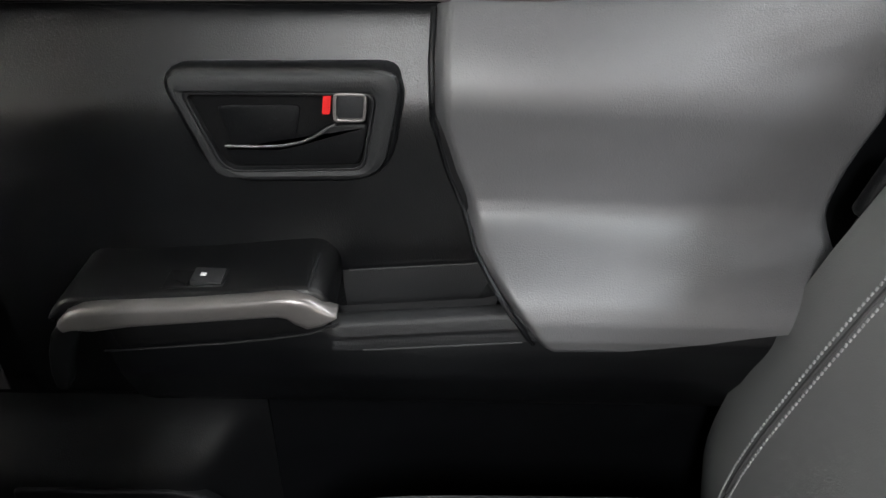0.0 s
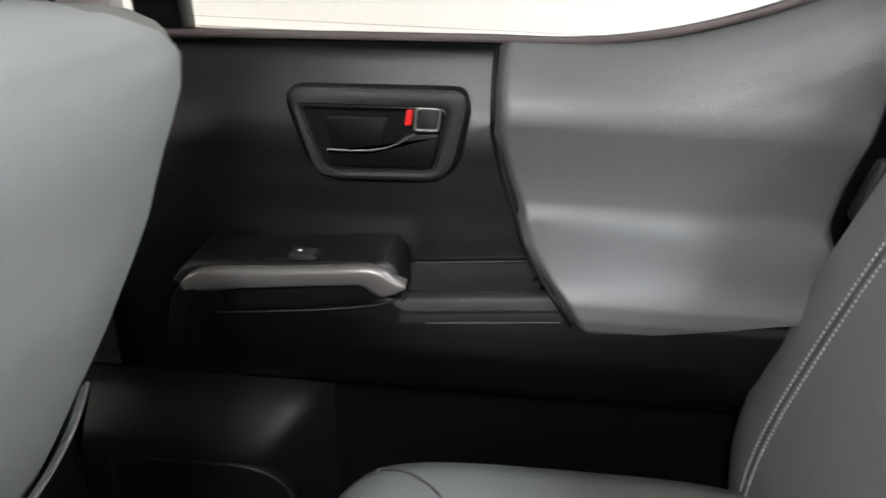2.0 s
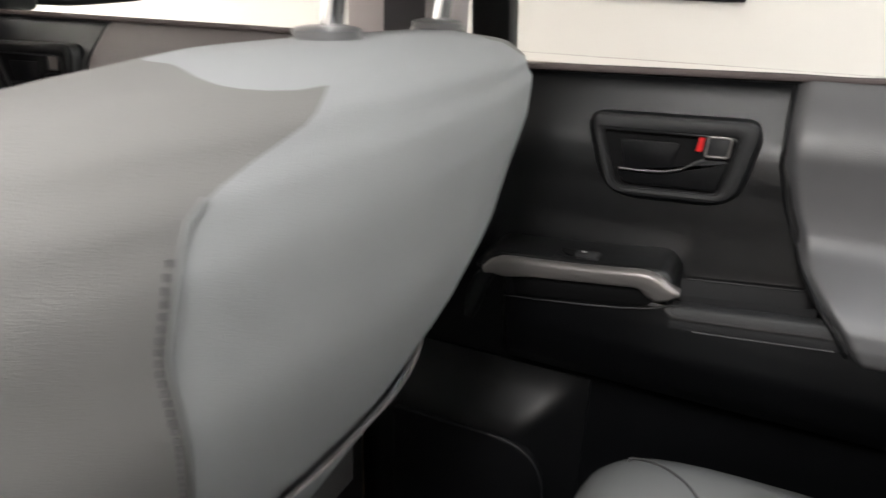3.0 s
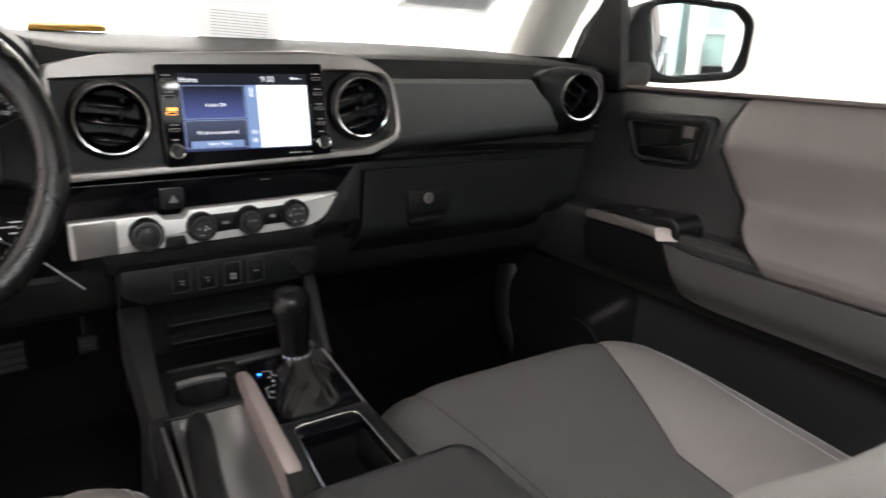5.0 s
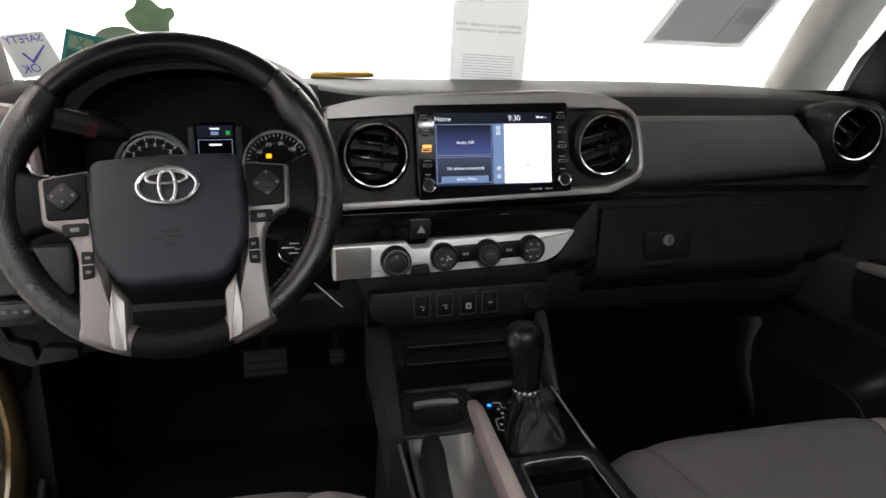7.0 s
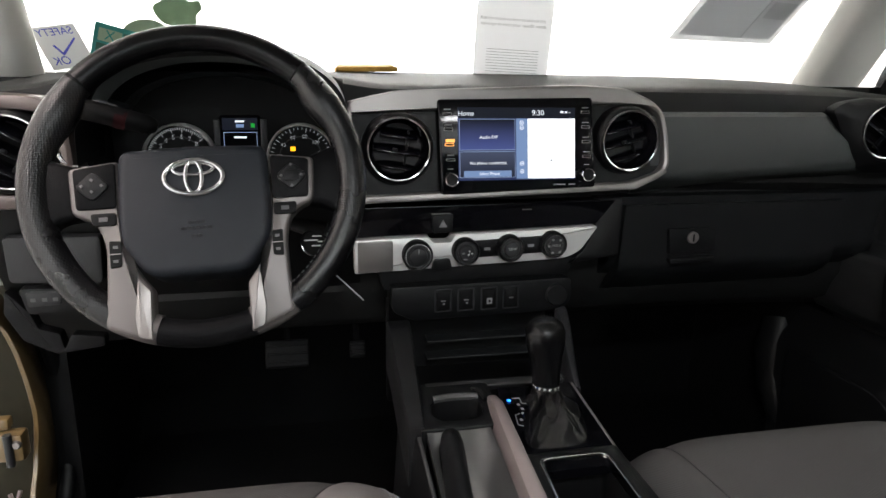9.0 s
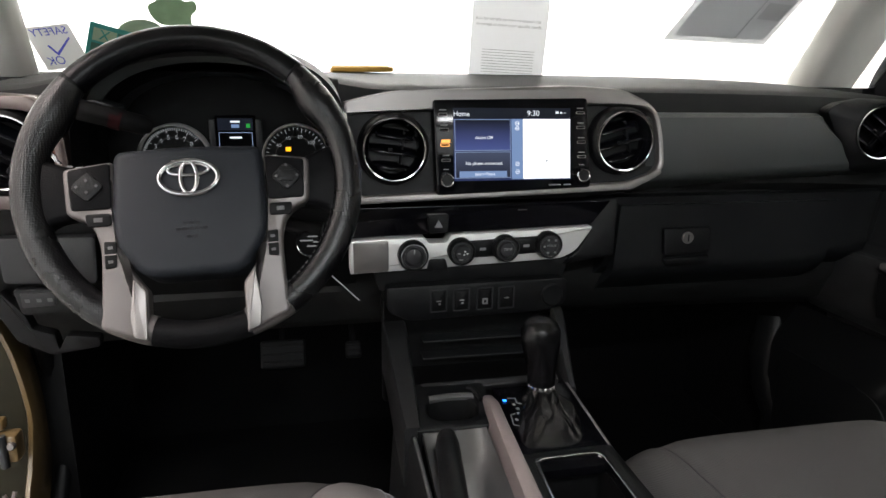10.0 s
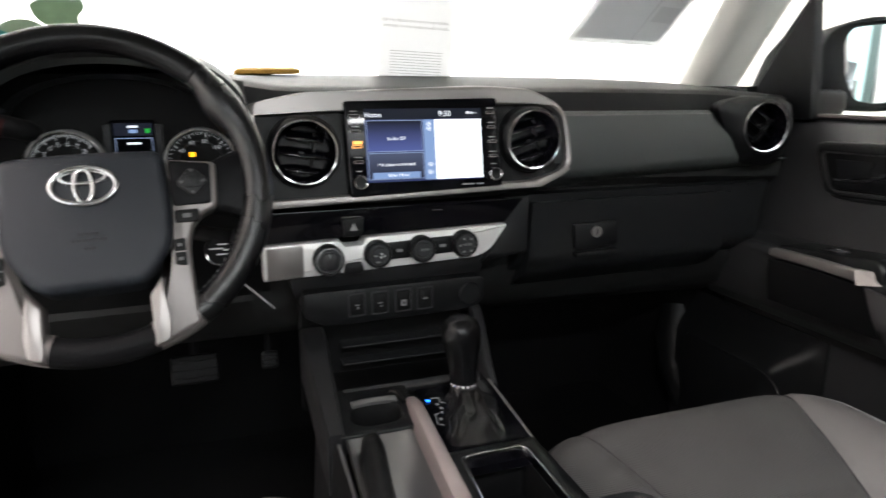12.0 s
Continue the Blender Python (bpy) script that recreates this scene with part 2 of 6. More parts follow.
def rounded(poly, r, n=4):
    """A closed outline with its corners rounded."""
    out = []
    k = len(poly)
    rr = r if isinstance(r, (list, tuple)) else [r] * k
    for i in range(k):
        p, a, b = Vector(poly[i]), Vector(poly[i - 1]), Vector(poly[(i + 1) % k])
        da, db = (a - p), (b - p)
        d = min(rr[i], da.length * 0.45, db.length * 0.45)
        s, e = p + da.normalized() * d, p + db.normalized() * d
        for j in range(n + 1):
            t = j / n
            out.append(tuple(s * (1 - t) ** 2 + p * 2 * t * (1 - t) + e * t ** 2))
    return out


def prism(outline, depth, bevel=0.0, m=None, seg=2):
    """An outline in the xz plane, pushed back along +y by depth; its front (y = 0) edge bevelled."""
    bm = bmesh.new()
    vs = [bm.verts.new((x, 0, z)) for x, z in outline]
    f = bm.faces.new(vs)
    front = list(f.edges)
    res = bmesh.ops.extrude_face_region(bm, geom=[f])
    moved = [v for v in res["geom"] if isinstance(v, bmesh.types.BMVert)]
    bmesh.ops.translate(bm, vec=(0, depth, 0), verts=moved)
    if bevel > 0:
        bmesh.ops.bevel(bm, geom=[e for e in front if e.is_valid], offset=bevel, segments=seg, profile=0.5, affect="EDGES")
    if m:
        bmesh.ops.transform(bm, matrix=m, verts=bm.verts)
    return bm


def frame_ring(outer, inner, depth, lip=0.003, m=None):
    """A flat frame between two outlines of equal count in the xz plane, with rolled front edges."""
    bm = bmesh.new()
    n = len(outer)
    co, ci = Vector((sum(p[0] for p in outer) / n, sum(p[1] for p in outer) / n)), None

    def row(pts, y, shrink):
        r = []
        for x, z in pts:
            d = Vector((x, z)) - co
            d = d * (1 + shrink / max(d.length, 1e-6))
            r.append(bm.verts.new((co.x + d.x, y, co.y + d.y)))
        return r
    rows = [row(outer, depth, 0), row(outer, lip, 0), row(outer, 0.3 * lip, -0.3 * lip), row(outer, 0, -lip),
            row(inner, 0, lip), row(inner, 0.3 * lip, 0.3 * lip), row(inner, lip, 0), row(inner, depth, 0)]
    for a, b in zip(rows, rows[1:] + rows[:1]):
        for i in range(n):
            bm.faces.new((a[i], a[(i + 1) % n], b[(i + 1) % n], b[i]))
    if m:
        bmesh.ops.transform(bm, matrix=m, verts=bm.verts)
    return bm


def revolve(profile, n=40, m=None, cap=True):
    """Profile of (radius, y) turned about the y axis."""
    bm = bmesh.new()
    rows = []
    for r, y in profile:
        rows.append([bm.verts.new((r * math.cos(2 * math.pi * i / n), y, r * math.sin(2 * math.pi * i / n))) for i in range(n)])
    for a, b in zip(rows, rows[1:]):
        for i in range(n):
            bm.faces.new((a[i], a[(i + 1) % n], b[(i + 1) % n], b[i]))
    if cap:
        for r in (rows[0], rows[-1]):
            bm.faces.new(r)
    if m:
        bmesh.ops.transform(bm, matrix=m, verts=bm.verts)
    return bm


def tube(points, radius, n=10, closed=False, m=None, flat=1.0):
    """A round bar along points."""
    bm = bmesh.new()
    pts = [Vector(p) for p in points]
    rows = []
    k = len(pts)
    up = Vector((0, 0, 1))
    for i, p in enumerate(pts):
        a = pts[i - 1] if (i or closed) else p
        b = pts[(i + 1) % k] if (i < k - 1 or closed) else p
        d = (b - a).normalized()
        s = d.cross(up)
        if s.length < 1e-3:
            s = d.cross(Vector((1, 0, 0)))
        s.normalize()
        u = s.cross(d)
        r = radius(i / max(1, k - 1)) if callable(radius) else radius
        rows.append([bm.verts.new(p + r * (math.cos(2 * math.pi * j / n) * s + flat * math.sin(2 * math.pi * j / n) * u)) for j in range(n)])
    pairs = list(zip(rows, rows[1:])) + ([(rows[-1], rows[0])] if closed else [])
    for a, b in pairs:
        for j in range(n):
            bm.faces.new((a[j], a[(j + 1) % n], b[(j + 1) % n], b[j]))
    if not closed:
        bm.faces.new(rows[0])
        bm.faces.new(rows[-1])
    if m:
        bmesh.ops.transform(bm, matrix=m, verts=bm.verts)
    return bm


def loft(rows, closed=True, caps=True):
    """Skin over rows of points of equal count."""
    bm = bmesh.new()
    vs = [[bm.verts.new(p) for p in r] for r in rows]
    n = len(vs[0])
    for a, b in zip(vs, vs[1:]):
        for j in range(n if closed else n - 1):
            bm.faces.new((a[j], a[(j + 1) % n], b[(j + 1) % n], b[j]))
    if caps and closed:
        bm.faces.new(vs[0])
        bm.faces.new(vs[-1])
    return bm


def sheet(fn, nu, nv, back):
    """A surface fn(u, v) with a back side shifted by the vector back, closed round its rim."""
    bm = bmesh.new()
    bk = Vector(back)
    f = [[bm.verts.new(fn(i / nu, j / nv)) for j in range(nv + 1)] for i in range(nu + 1)]
    g = [[bm.verts.new(f[i][j].co + bk) for j in range(nv + 1)] for i in range(nu + 1)]
    for q, flip in ((f, 0), (g, 1)):
        for i in range(nu):
            for j in range(nv):
                c = (q[i][j], q[i + 1][j], q[i + 1][j + 1], q[i][j + 1])
                bm.faces.new(c[::-1] if flip else c)
    rim = [(i, 0) for i in range(nu)] + [(nu, j) for j in range(nv)] + [(i, nv) for i in range(nu, 0, -1)] + [(0, j) for j in range(nv, 0, -1)]
    for a, b in zip(rim, rim[1:] + rim[:1]):
        bm.faces.new((f[a[0]][a[1]], f[b[0]][b[1]], g[b[0]][b[1]], g[a[0]][a[1]]))
    return bm


def smoothstep(a, b, x):
    t = max(0.0, min(1.0, (x - a) / (b - a)))
    return t * t * (3 - 2 * t)


def table(x, rows):
    """Smooth look-up between rows of (x, value)."""
    if x <= rows[0][0]:
        return rows[0][1]
    for (a, p), (b, q) in zip(rows, rows[1:]):
        if x <= b:
            return p + (q - p) * (x - a) / (b - a)
    return rows[-1][1]


def text(words, size, mat, parent, m, name="lettering", flip=False):
    cu = bpy.data.curves.new(name, "FONT")
    cu.body, cu.size, cu.align_x, cu.align_y, cu.extrude = words, size, "CENTER", "CENTER", 0.0001
    tmp = bpy.data.objects.new(name, cu)
    me = bpy.data.meshes.new_from_object(tmp)
    bpy.data.objects.remove(tmp)
    me.name = name
    me.transform(m @ Matrix.Rotation(radians(90), 4, "X") @ Matrix.Diagonal((-1 if flip else 1, 1, 1, 1)))
    me.materials.clear()
    me.materials.append(mat)
    ob = new(name, me)
    ob.parent = parent
    ob.matrix_parent_inverse = world_of(parent).inverted()
    return ob


def dashes(a, b, n, width, mat, parent, name="mark_bar", thick=0.0004):
    """Short bars end to end from a to b, for print that cannot be read."""
    a, b = Vector(a), Vector(b)
    bm = bmesh.new()
    d = (b - a) / n
    ln = d.length * 0.78
    for i in range(n):
        c = a + d * (i + 0.5)
        q = d.to_track_quat("X", "Z").to_matrix().to_4x4()
        bmesh.ops.create_cube(bm, size=1, matrix=Matrix.Translation(c) @ q @ Matrix.Diagonal((ln, thick, width, 1)))
    return part(name, bm, mat, parent, smooth=False)


T = Matrix.Translation


def sup(c, e):
    return math.copysign(abs(c) ** e, c)


# ---- the booth round the truck ----
def slab(name, lo, hi, mat, label, category, bevel=0.0):
    size = [b - a for a, b in zip(lo, hi)]
    ob = part(name, rbox(size, bevel, 1, T([(a + b) / 2 for a, b in zip(lo, hi)])), mat, None, "", smooth=False)
    return tagged(ob, label, category, kind="structure")


slab("ground", (-30, -30, -0.66), (30, 30, -0.56), GROUNDM, "smooth grey concrete floor of the photo booth", "ground")
slab("wall_north", (-2.75, 5.0, -0.56), (3.2, 5.2, 3.4), WALLM, "plain white painted booth wall, brightly lit", "wall")
slab("wall_south", (-2.75, -4.4, -0.56), (3.2, -4.2, 3.4), WALLM, "plain white painted booth wall", "wall")
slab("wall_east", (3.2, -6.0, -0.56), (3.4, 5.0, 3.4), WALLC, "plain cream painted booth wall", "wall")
slab("wall_west", (-2.95, -6.2, -0.56), (-2.75, 5.2, 3.4), WALLM, "plain white painted booth wall", "wall")
slab("ceiling", (-2.95, -6.2, 3.4), (3.4, 5.2, 3.6), WALLM, "plain white booth ceiling", "ceiling")

# ---- cab shell ----
slab("floor", (-0.80, -1.75, 0.0), (0.78, 0.62, 0.03), CARPET, "black carpeted floor of the cab", "floor")
slab("headliner", (-0.70, -1.62, 1.24), (0.70, 0.02, 1.28), HEADL, "pale grey fabric headliner of the cab", "ceiling")
slab("firewall", (-0.80, 0.58, 0.0), (0.78, 0.64, 0.84), CARPET, "black carpeted firewall under the dashboard", "wall")
slab("cab_back", (-0.80, -1.78, 0.0), (0.78, -1.72, 0.86), DARK, "dark plastic back wall of the cab", "wall")
slab("left_rear_side", (-0.82, -1.72, 0.0), (-0.76, -0.92, 0.77), SOFT, "black trimmed closed rear door of the far side", "door")

# unseen open door, added to block the west wall's light
od = part("door_front_left", rbox((1.02, 0.10, 0.98), 0.02, 2, T((-1.36, 0.46, 0.26)) @ Matrix.Rotation(radians(-16), 4, "Z")), SOFT, None)
tagged(od, "black trimmed driver door, wide open out of view, added to block light", "door", kind="structure")
slab("kick_panel_right", (0.69, 0.14, 0.0), (0.76, 0.60, 0.83), VOID, "black plastic kick panel beside the footwell", "trim")
kb = part("kick_bulge", tube([(0.700, 0.17, 0.10), (0.692, 0.20, 0.16), (0.690, 0.24, 0.22), (0.696, 0.27, 0.28), (0.71, 0.29, 0.34)], lambda t: 0.040 + 0.016 * math.sin(math.pi * t), 18), SOFT, None)
tagged(kb, "black rounded bulge of the kick panel", "trim", kind="structure")
slab("kick_panel_left", (-0.76, 0.20, 0.0), (-0.685, 0.60, 0.83), VOID, "black plastic kick panel beside the footwell", "trim")
slab("pillar_base_right", (0.726, -0.82, 0.0), (0.78, -0.68, 0.765), SOFT, "black lower trim of the door pillar", "trim")
slab("left_window_sill", (-0.82, -1.72, 0.765), (-0.74, -0.92, 0.785), SOFT, "black window sill of the far rear door", "trim")
slab("cab_roof", (-0.74, -1.72, 1.285), (0.74, 0.06, 1.31), TAN, "tan painted cab roof", "roof")


def pillar(name, foot, top, w0, d0, mat, label, twist=0):
    rows = []
    for k in range(9):
        t = k / 8
        c = Vector(foot).lerp(Vector(top), t) + Vector((0, 0, 0.02 * math.sin(math.pi * t)))
        ring = []
        for j in range(20):
            a = 2 * math.pi * j / 20
            x = w0 * math.copysign(abs(math.cos(a)) ** 0.6, math.cos(a))
            y = d0 * math.copysign(abs(math.sin(a)) ** 0.6, math.sin(a))
            ring.append(c + Matrix.Rotation(twist, 3, "Z") @ Vector((x, y, 0)))
        rows.append(ring)
    return tagged(part(name, loft(rows), mat, None), label, "pillar", kind="structure")


pillar("pillar_front_right", (0.753, 0.36, 0.78), (0.683, -0.10, 1.26), 0.057, 0.050, TRIMG, "light grey plastic trim of the windscreen pillar")
pillar("pillar_front_left", (-0.772, 0.36, 0.78), (-0.698, -0.10, 1.26), 0.057, 0.050, TRIMG, "light grey plastic trim of the windscreen pillar")
pillar("pillar_middle_right", (0.745, -0.735, 0.74), (0.68, -0.785, 1.26), 0.022, 0.075, PILLARB, "warm grey plastic trim of the door pillar")
pillar("pillar_middle_left", (-0.80, -0.86, 0.05), (-0.70, -0.90, 1.26), 0.022, 0.075, PILLARB, "warm grey plastic trim of the door pillar")
pillar("pillar_rear_right", (0.745, -1.62, 0.75), (0.66, -1.60, 1.26), 0.03, 0.10, PILLARB, "warm grey plastic trim of the rear pillar")
pillar("pillar_rear_left", (-0.78, -1.62, 0.75), (-0.68, -1.60, 1.26), 0.03, 0.10, PILLARB, "warm grey plastic trim of the rear pillar")

# frame of the assumed roof lamp, out of view
dome = thing("assumed_roof_lamp_unit", "small rectangular roof lamp, unseen and assumed lit, in the headliner", "lamp", (-0.33, -1.14, 1.24))
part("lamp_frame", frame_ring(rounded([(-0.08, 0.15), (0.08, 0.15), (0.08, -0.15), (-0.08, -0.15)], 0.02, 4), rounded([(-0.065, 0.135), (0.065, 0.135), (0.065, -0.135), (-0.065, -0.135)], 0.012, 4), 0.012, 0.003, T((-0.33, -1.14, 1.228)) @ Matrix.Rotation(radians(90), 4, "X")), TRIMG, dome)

# windscreen
def screen_glass(u, v):
    x = -0.72 + 1.42 * u
    bow = 0.10 * (1 - (2 * u - 1) ** 2)
    return Vector((x * (1 - 0.14 * v), 0.42 + bow - 0.48 * v, 0.835 + 0.43 * v))


ws = tagged(part("windscreen", sheet(screen_glass, 16, 8, (0, 0.004, 0.003)), GLASS, None), "clear curved windscreen glass", "window", kind="structure")
ws.visible_shadow = False

body = part("body_side", sheet(lambda u, v: Vector((0.80 + 0.05 * math.sin(math.pi * v), 1.0 - 3.6 * u, -0.30 + 1.06 * v)), 12, 10, (-0.02, 0, 0)), TAN, None)
tagged(body, "tan painted flank of the truck", "body", kind="structure")
# rear wall stand-ins for the mirror's view, some for the truck's own side
for nm, lo, hi, mt, label, cat in (
        ("mirror_view_panel", (0.30, -4.20, 0.30), (0.695, -4.15, 1.90), TEALP, "pale teal panel standing in for the truck's window in the mirror", "panel"),
        ("mirror_view_post", (0.70, -4.20, -0.56), (0.755, -4.10, 2.40), DGREENP, "dark green post standing in for the truck's pillar in the mirror", "post"),
        ("booth_column", (0.775, -4.20, -0.56), (0.865, -4.08, 1.02), WALLC, "cream painted low column at the booth wall", "column"),
        ("booth_shutter", (0.885, -4.20, 0.80), (1.035, -4.16, 2.20), GLOSSG, "dark green tinted booth shutter", "shutter"),
        ("shutter_rail", (0.875, -4.20, 1.035), (1.040, -4.14, 1.058), WALLM, "white rail across the shutter", "rail"),
        ("booth_skirting", (0.885, -4.20, 0.40), (1.050, -4.15, 0.79), VOID, "black kick board under the shutter", "board")):
    slab(nm, lo, hi, mt, label, cat)

# ---- doors ----
DOOR = Matrix(((0, 1, 0, 0), (-1, 0, 0, 0), (0, 0, 1, 0), (0, 0, 0, 1)))


def at_door(x, y, z):
    """Local x runs backwards along the door, local y outwards, local z up."""
    return T((x, y, z)) @ DOOR


PAD_LINE = [(0, 0.648), (0.003, 0.640), (0.010, 0.634), (0.022, 0.631), (0.036, 0.633), (0.048, 0.640), (0.058, 0.651), (0.066, 0.664), (0.074, 0.680), (0.081, 0.691), (0.089, 0.699), (0.10, 0.7045), (0.115, 0.707), (0.13, 0.7075), (0.15, 0.7060), (0.17, 0.7030), (0.19, 0.7005), (0.22, 0.700), (0.4, 0.700)]


def build_door(name, label, yf, yb, ya, za, yh, zh, div, pad_end, pad_bottom, sill, shift, vinyl, trim, edge, skin):
    """A door card: yf, yb its ends; ya, za front and height of the armrest; yh, zh the handle's upper front corner."""
    door = thing(name, label, "door", (0.70, (yf + yb) / 2, 0.05))
    pk0, pk1 = ya - 0.203, ya - 0.345
    rise = 0.09 if edge is TROUGH else 0.0

    def za_at(y):
        """The armrest climbs gently towards the rear."""
        return za - 0.022 * rise + rise * min(0.15, max(-0.03, ya - 0.21 - y)) * (1 - smoothstep(0.15, 0.22, ya - 0.21 - y))

    def card(u, v):
        y = yf + (yb - yf) * u
        s = sill(y)
        w = smoothstep(pk0, pk0 - 0.006, y) * (1 - smoothstep(pk1 + 0.012, pk1, y))
        if y < pk1 - 0.02:
            w = 0
        d = 0.062 * w
        zr = za_at(y)
        pts = [(0.766, s - 0.002), (0.756, s), (0.748, s - 0.003), (0.742, s - 0.010), (0.7345, s - 0.026), (0.7258, s - 0.045), (0.7170, s - 0.065), (0.7128, s - 0.09), (0.712, s - 0.110), (0.7105, 0.635), (0.708, 0.605),
               (0.703, zr + 0.02 - 0.018 * w), (0.7025, zr + 0.012 - 0.012 * w), (0.700 + 0.007 * w, zr + 0.009 - d), (0.657, zr - d), (0.652, zr), (0.644, zr - 0.003), (0.640, zr - 0.012), (0.640, za - 0.035), (0.646, za - 0.07),
               (0.664, za - 0.115), (0.680, za - 0.135), (0.700, za - 0.142), (0.706, za - 0.16), (0.706, za - 0.24), (0.70, 0.20), (0.70, 0.05)]
        pts = [(px + (0.012 * (1 - smoothstep(table(pz, div) - 0.05, table(pz, div) - 0.02, y)) if pz > za + 0.02 else 0), pz) for px, pz in pts]
        if rise:
            low = 0.011 * smoothstep(pk0 + 0.008, pk0 - 0.006, y)
            pts = [(px, pz - low if px < 0.6535 and za - 0.03 < pz < za + 0.03 else pz) for px, pz in pts]
            flat = smoothstep(ya - 0.034, ya - 0.012, y)
            pts = [(px + (0.706 - px) * flat if za - 0.17 < pz < za + 0.03 else px, pz) for px, pz in pts]
        k = v * (len(pts) - 1)
        i = min(int(k), len(pts) - 2)
        a, b = pts[i], pts[i + 1]
        f = k - i
        if 1 <= i <= 9:
            # a smooth roll from the window down to the armrest
            o, c = pts[i - 1], pts[i + 2]
            ma, mb = (b[0] - o[0]) / (b[1] - o[1]) * (b[1] - a[1]), (c[0] - a[0]) / (c[1] - a[1]) * (b[1] - a[1])
            x = (2 * f ** 3 - 3 * f * f + 1) * a[0] + (f ** 3 - 2 * f * f + f) * ma + (3 * f * f - 2 * f ** 3) * b[0] + (f ** 3 - f * f) * mb
            return Vector((x + shift, y, a[1] + (b[1] - a[1]) * f))
        return Vector((a[0] + (b[0] - a[0]) * f + shift, y, a[1] + (b[1] - a[1]) * f))
    part("door_card", sheet(card, 120, 104, (0.003, 0, -0.001)), skin, door, "black grained soft door card", angle=50)

    # padded rear half
    def pad(u, v):
        uu = (1 - math.cos(math.pi * u)) / 2 * 0.35 + u * 0.65
        vv = (1 - math.cos(math.pi * v)) / 2 * 0.3 + v * 0.7
        y0 = 0.5 * (table(0.70, div) + table(0.70, pad_end))
        for _ in range(4):
            zt = sill(y0) + 0.004
            pb = pad_bottom + 0.002 + 0.032 * smoothstep(-1.23, -1.47, y0) if rise else pad_bottom
            z = zt + (pb - zt) * vv
            y0 = table(z, div) + (table(z, pad_end) - table(z, div)) * uu
        x = table(z - pad_bottom, PAD_LINE)
        x += min(0.055, 0.040 * max(0.0, (z - 0.698) / 0.068) ** 1.6)
        x2 = table(zt - 0.004 - z, [(-0.004, 0.752), (0.003, 0.744), (0.010, 0.738), (0.026, 0.7275), (0.045, 0.7185), (0.065, 0.7125), (0.09, 0.7095), (0.2, 0.708)])
        x = min(x, x2) - max(0.0, 0.010 - abs(x - x2)) ** 2 / 0.040
        edge = min(y0 * -1 + table(z, div), y0 - table(z, pad_end))
        x += 0.014 * (1 - smoothstep(-0.002, 0.013, edge)) ** 1.3
        return Vector((x + shift, y0, z))
    part("padded_panel", sheet(pad, 70, 70, (0.012, 0, 0)), vinyl, door, "smooth vinyl pad", angle=70)
    # dark seam in front of the pad
    def pad_front(z):
        return table(z - pad_bottom, PAD_LINE) + min(0.055, 0.040 * max(0.0, (z - 0.698) / 0.068) ** 1.6) + 0.007
    def card_face(z):
        return table(z - sill(div[-1][1]), [(-0.20, 0.7035), (-0.16, 0.708), (-0.130, 0.7105), (-0.11, 0.712), (-0.09, 0.7128), (-0.065, 0.7170), (-0.045, 0.7258), (-0.026, 0.7345), (-0.010, 0.742), (0.0, 0.752)])
    seam = [(min(pad_front(z), card_face(z) + 0.0005) + shift, table(z, div) + 0.0015, z) for z in [pad_bottom + 0.006 + (sill(div[-1][1]) - pad_bottom - 0.010) * k / 48 for k in range(49)]]
    part("seam", tube(seam, 0.0022, 6), BLACK, door)

    # handle bezel, lever and lock
    M = at_door(0.6995 + shift, yh, zh) @ (Matrix.Identity(4) if rise else Matrix.Diagonal((1.16, 1, 1.06, 1)))
    dimple = rounded([(0.000, 0.0140), (0.1765, 0.0195), (0.1625, -0.0700), (0.028, -0.0755)], [0.024, 0.030, 0.034, 0.038], 6)
    outer = rounded([(0.006, 0.0130), (0.1725, 0.0185), (0.1580, -0.0650), (0.0335, -0.0700)], [0.016, 0.018, 0.024, 0.026], 6)
    def mould(f, d):
        return [M @ Vector((a[0] + (b[0] - a[0]) * f, d, a[1] + (b[1] - a[1]) * f)) for a, b in zip(dimple, outer)]
    part("handle_shell", loft([mould(0.0, 0.0175), mould(0.12, 0.0118), mould(0.35, 0.0085), mould(0.7, 0.0062), mould(1.0, 0.0055), mould(1.0, 0.020)], caps=False), skin, door, "black soft moulding round the handle", angle=70)
    inner = rounded([(0.0205, -0.0015), (0.1525, 0.0015), (0.1420, -0.0560), (0.0415, -0.0608)], [0.006, 0.01, 0.008, 0.012], 6)
    bez = part("handle_bezel", frame_ring(outer, inner, 0.026, 0.007, M), trim, door, "dark moulded handle surround")
    part("recess", prism(inner, 0.012, 0, M @ T((0, 0.0095, 0))), VOID, bez)
    lip_o = rounded([(0.0195, -0.0005), (0.1535, 0.0025), (0.1430, -0.0570), (0.0405, -0.0618)], [0.006, 0.01, 0.008, 0.012], 6)
    lip_i = rounded([(0.0220, -0.0025), (0.1512, 0.0005), (0.1412, -0.0552), (0.0423, -0.0600)], [0.006, 0.01, 0.008, 0.012], 6)
    part("bezel_lip", frame_ring(lip_o, lip_i, 0.004, 0.0008, M @ T((0, 0.0015, 0))), CHEEK, bez)
    lever = rounded([(0.041, -0.041), (0.085, -0.041), (0.108, -0.032), (0.120, -0.023), (0.148, -0.021), (0.140, -0.054), (0.048, -0.057)], [0.004, 0.03, 0.02, 0.01, 0.006, 0.006, 0.006], 5)
    part("lever", prism(lever, 0.014, 0.003, M @ T((0, 0.004, 0))), BLACK, bez, "dark pull lever")
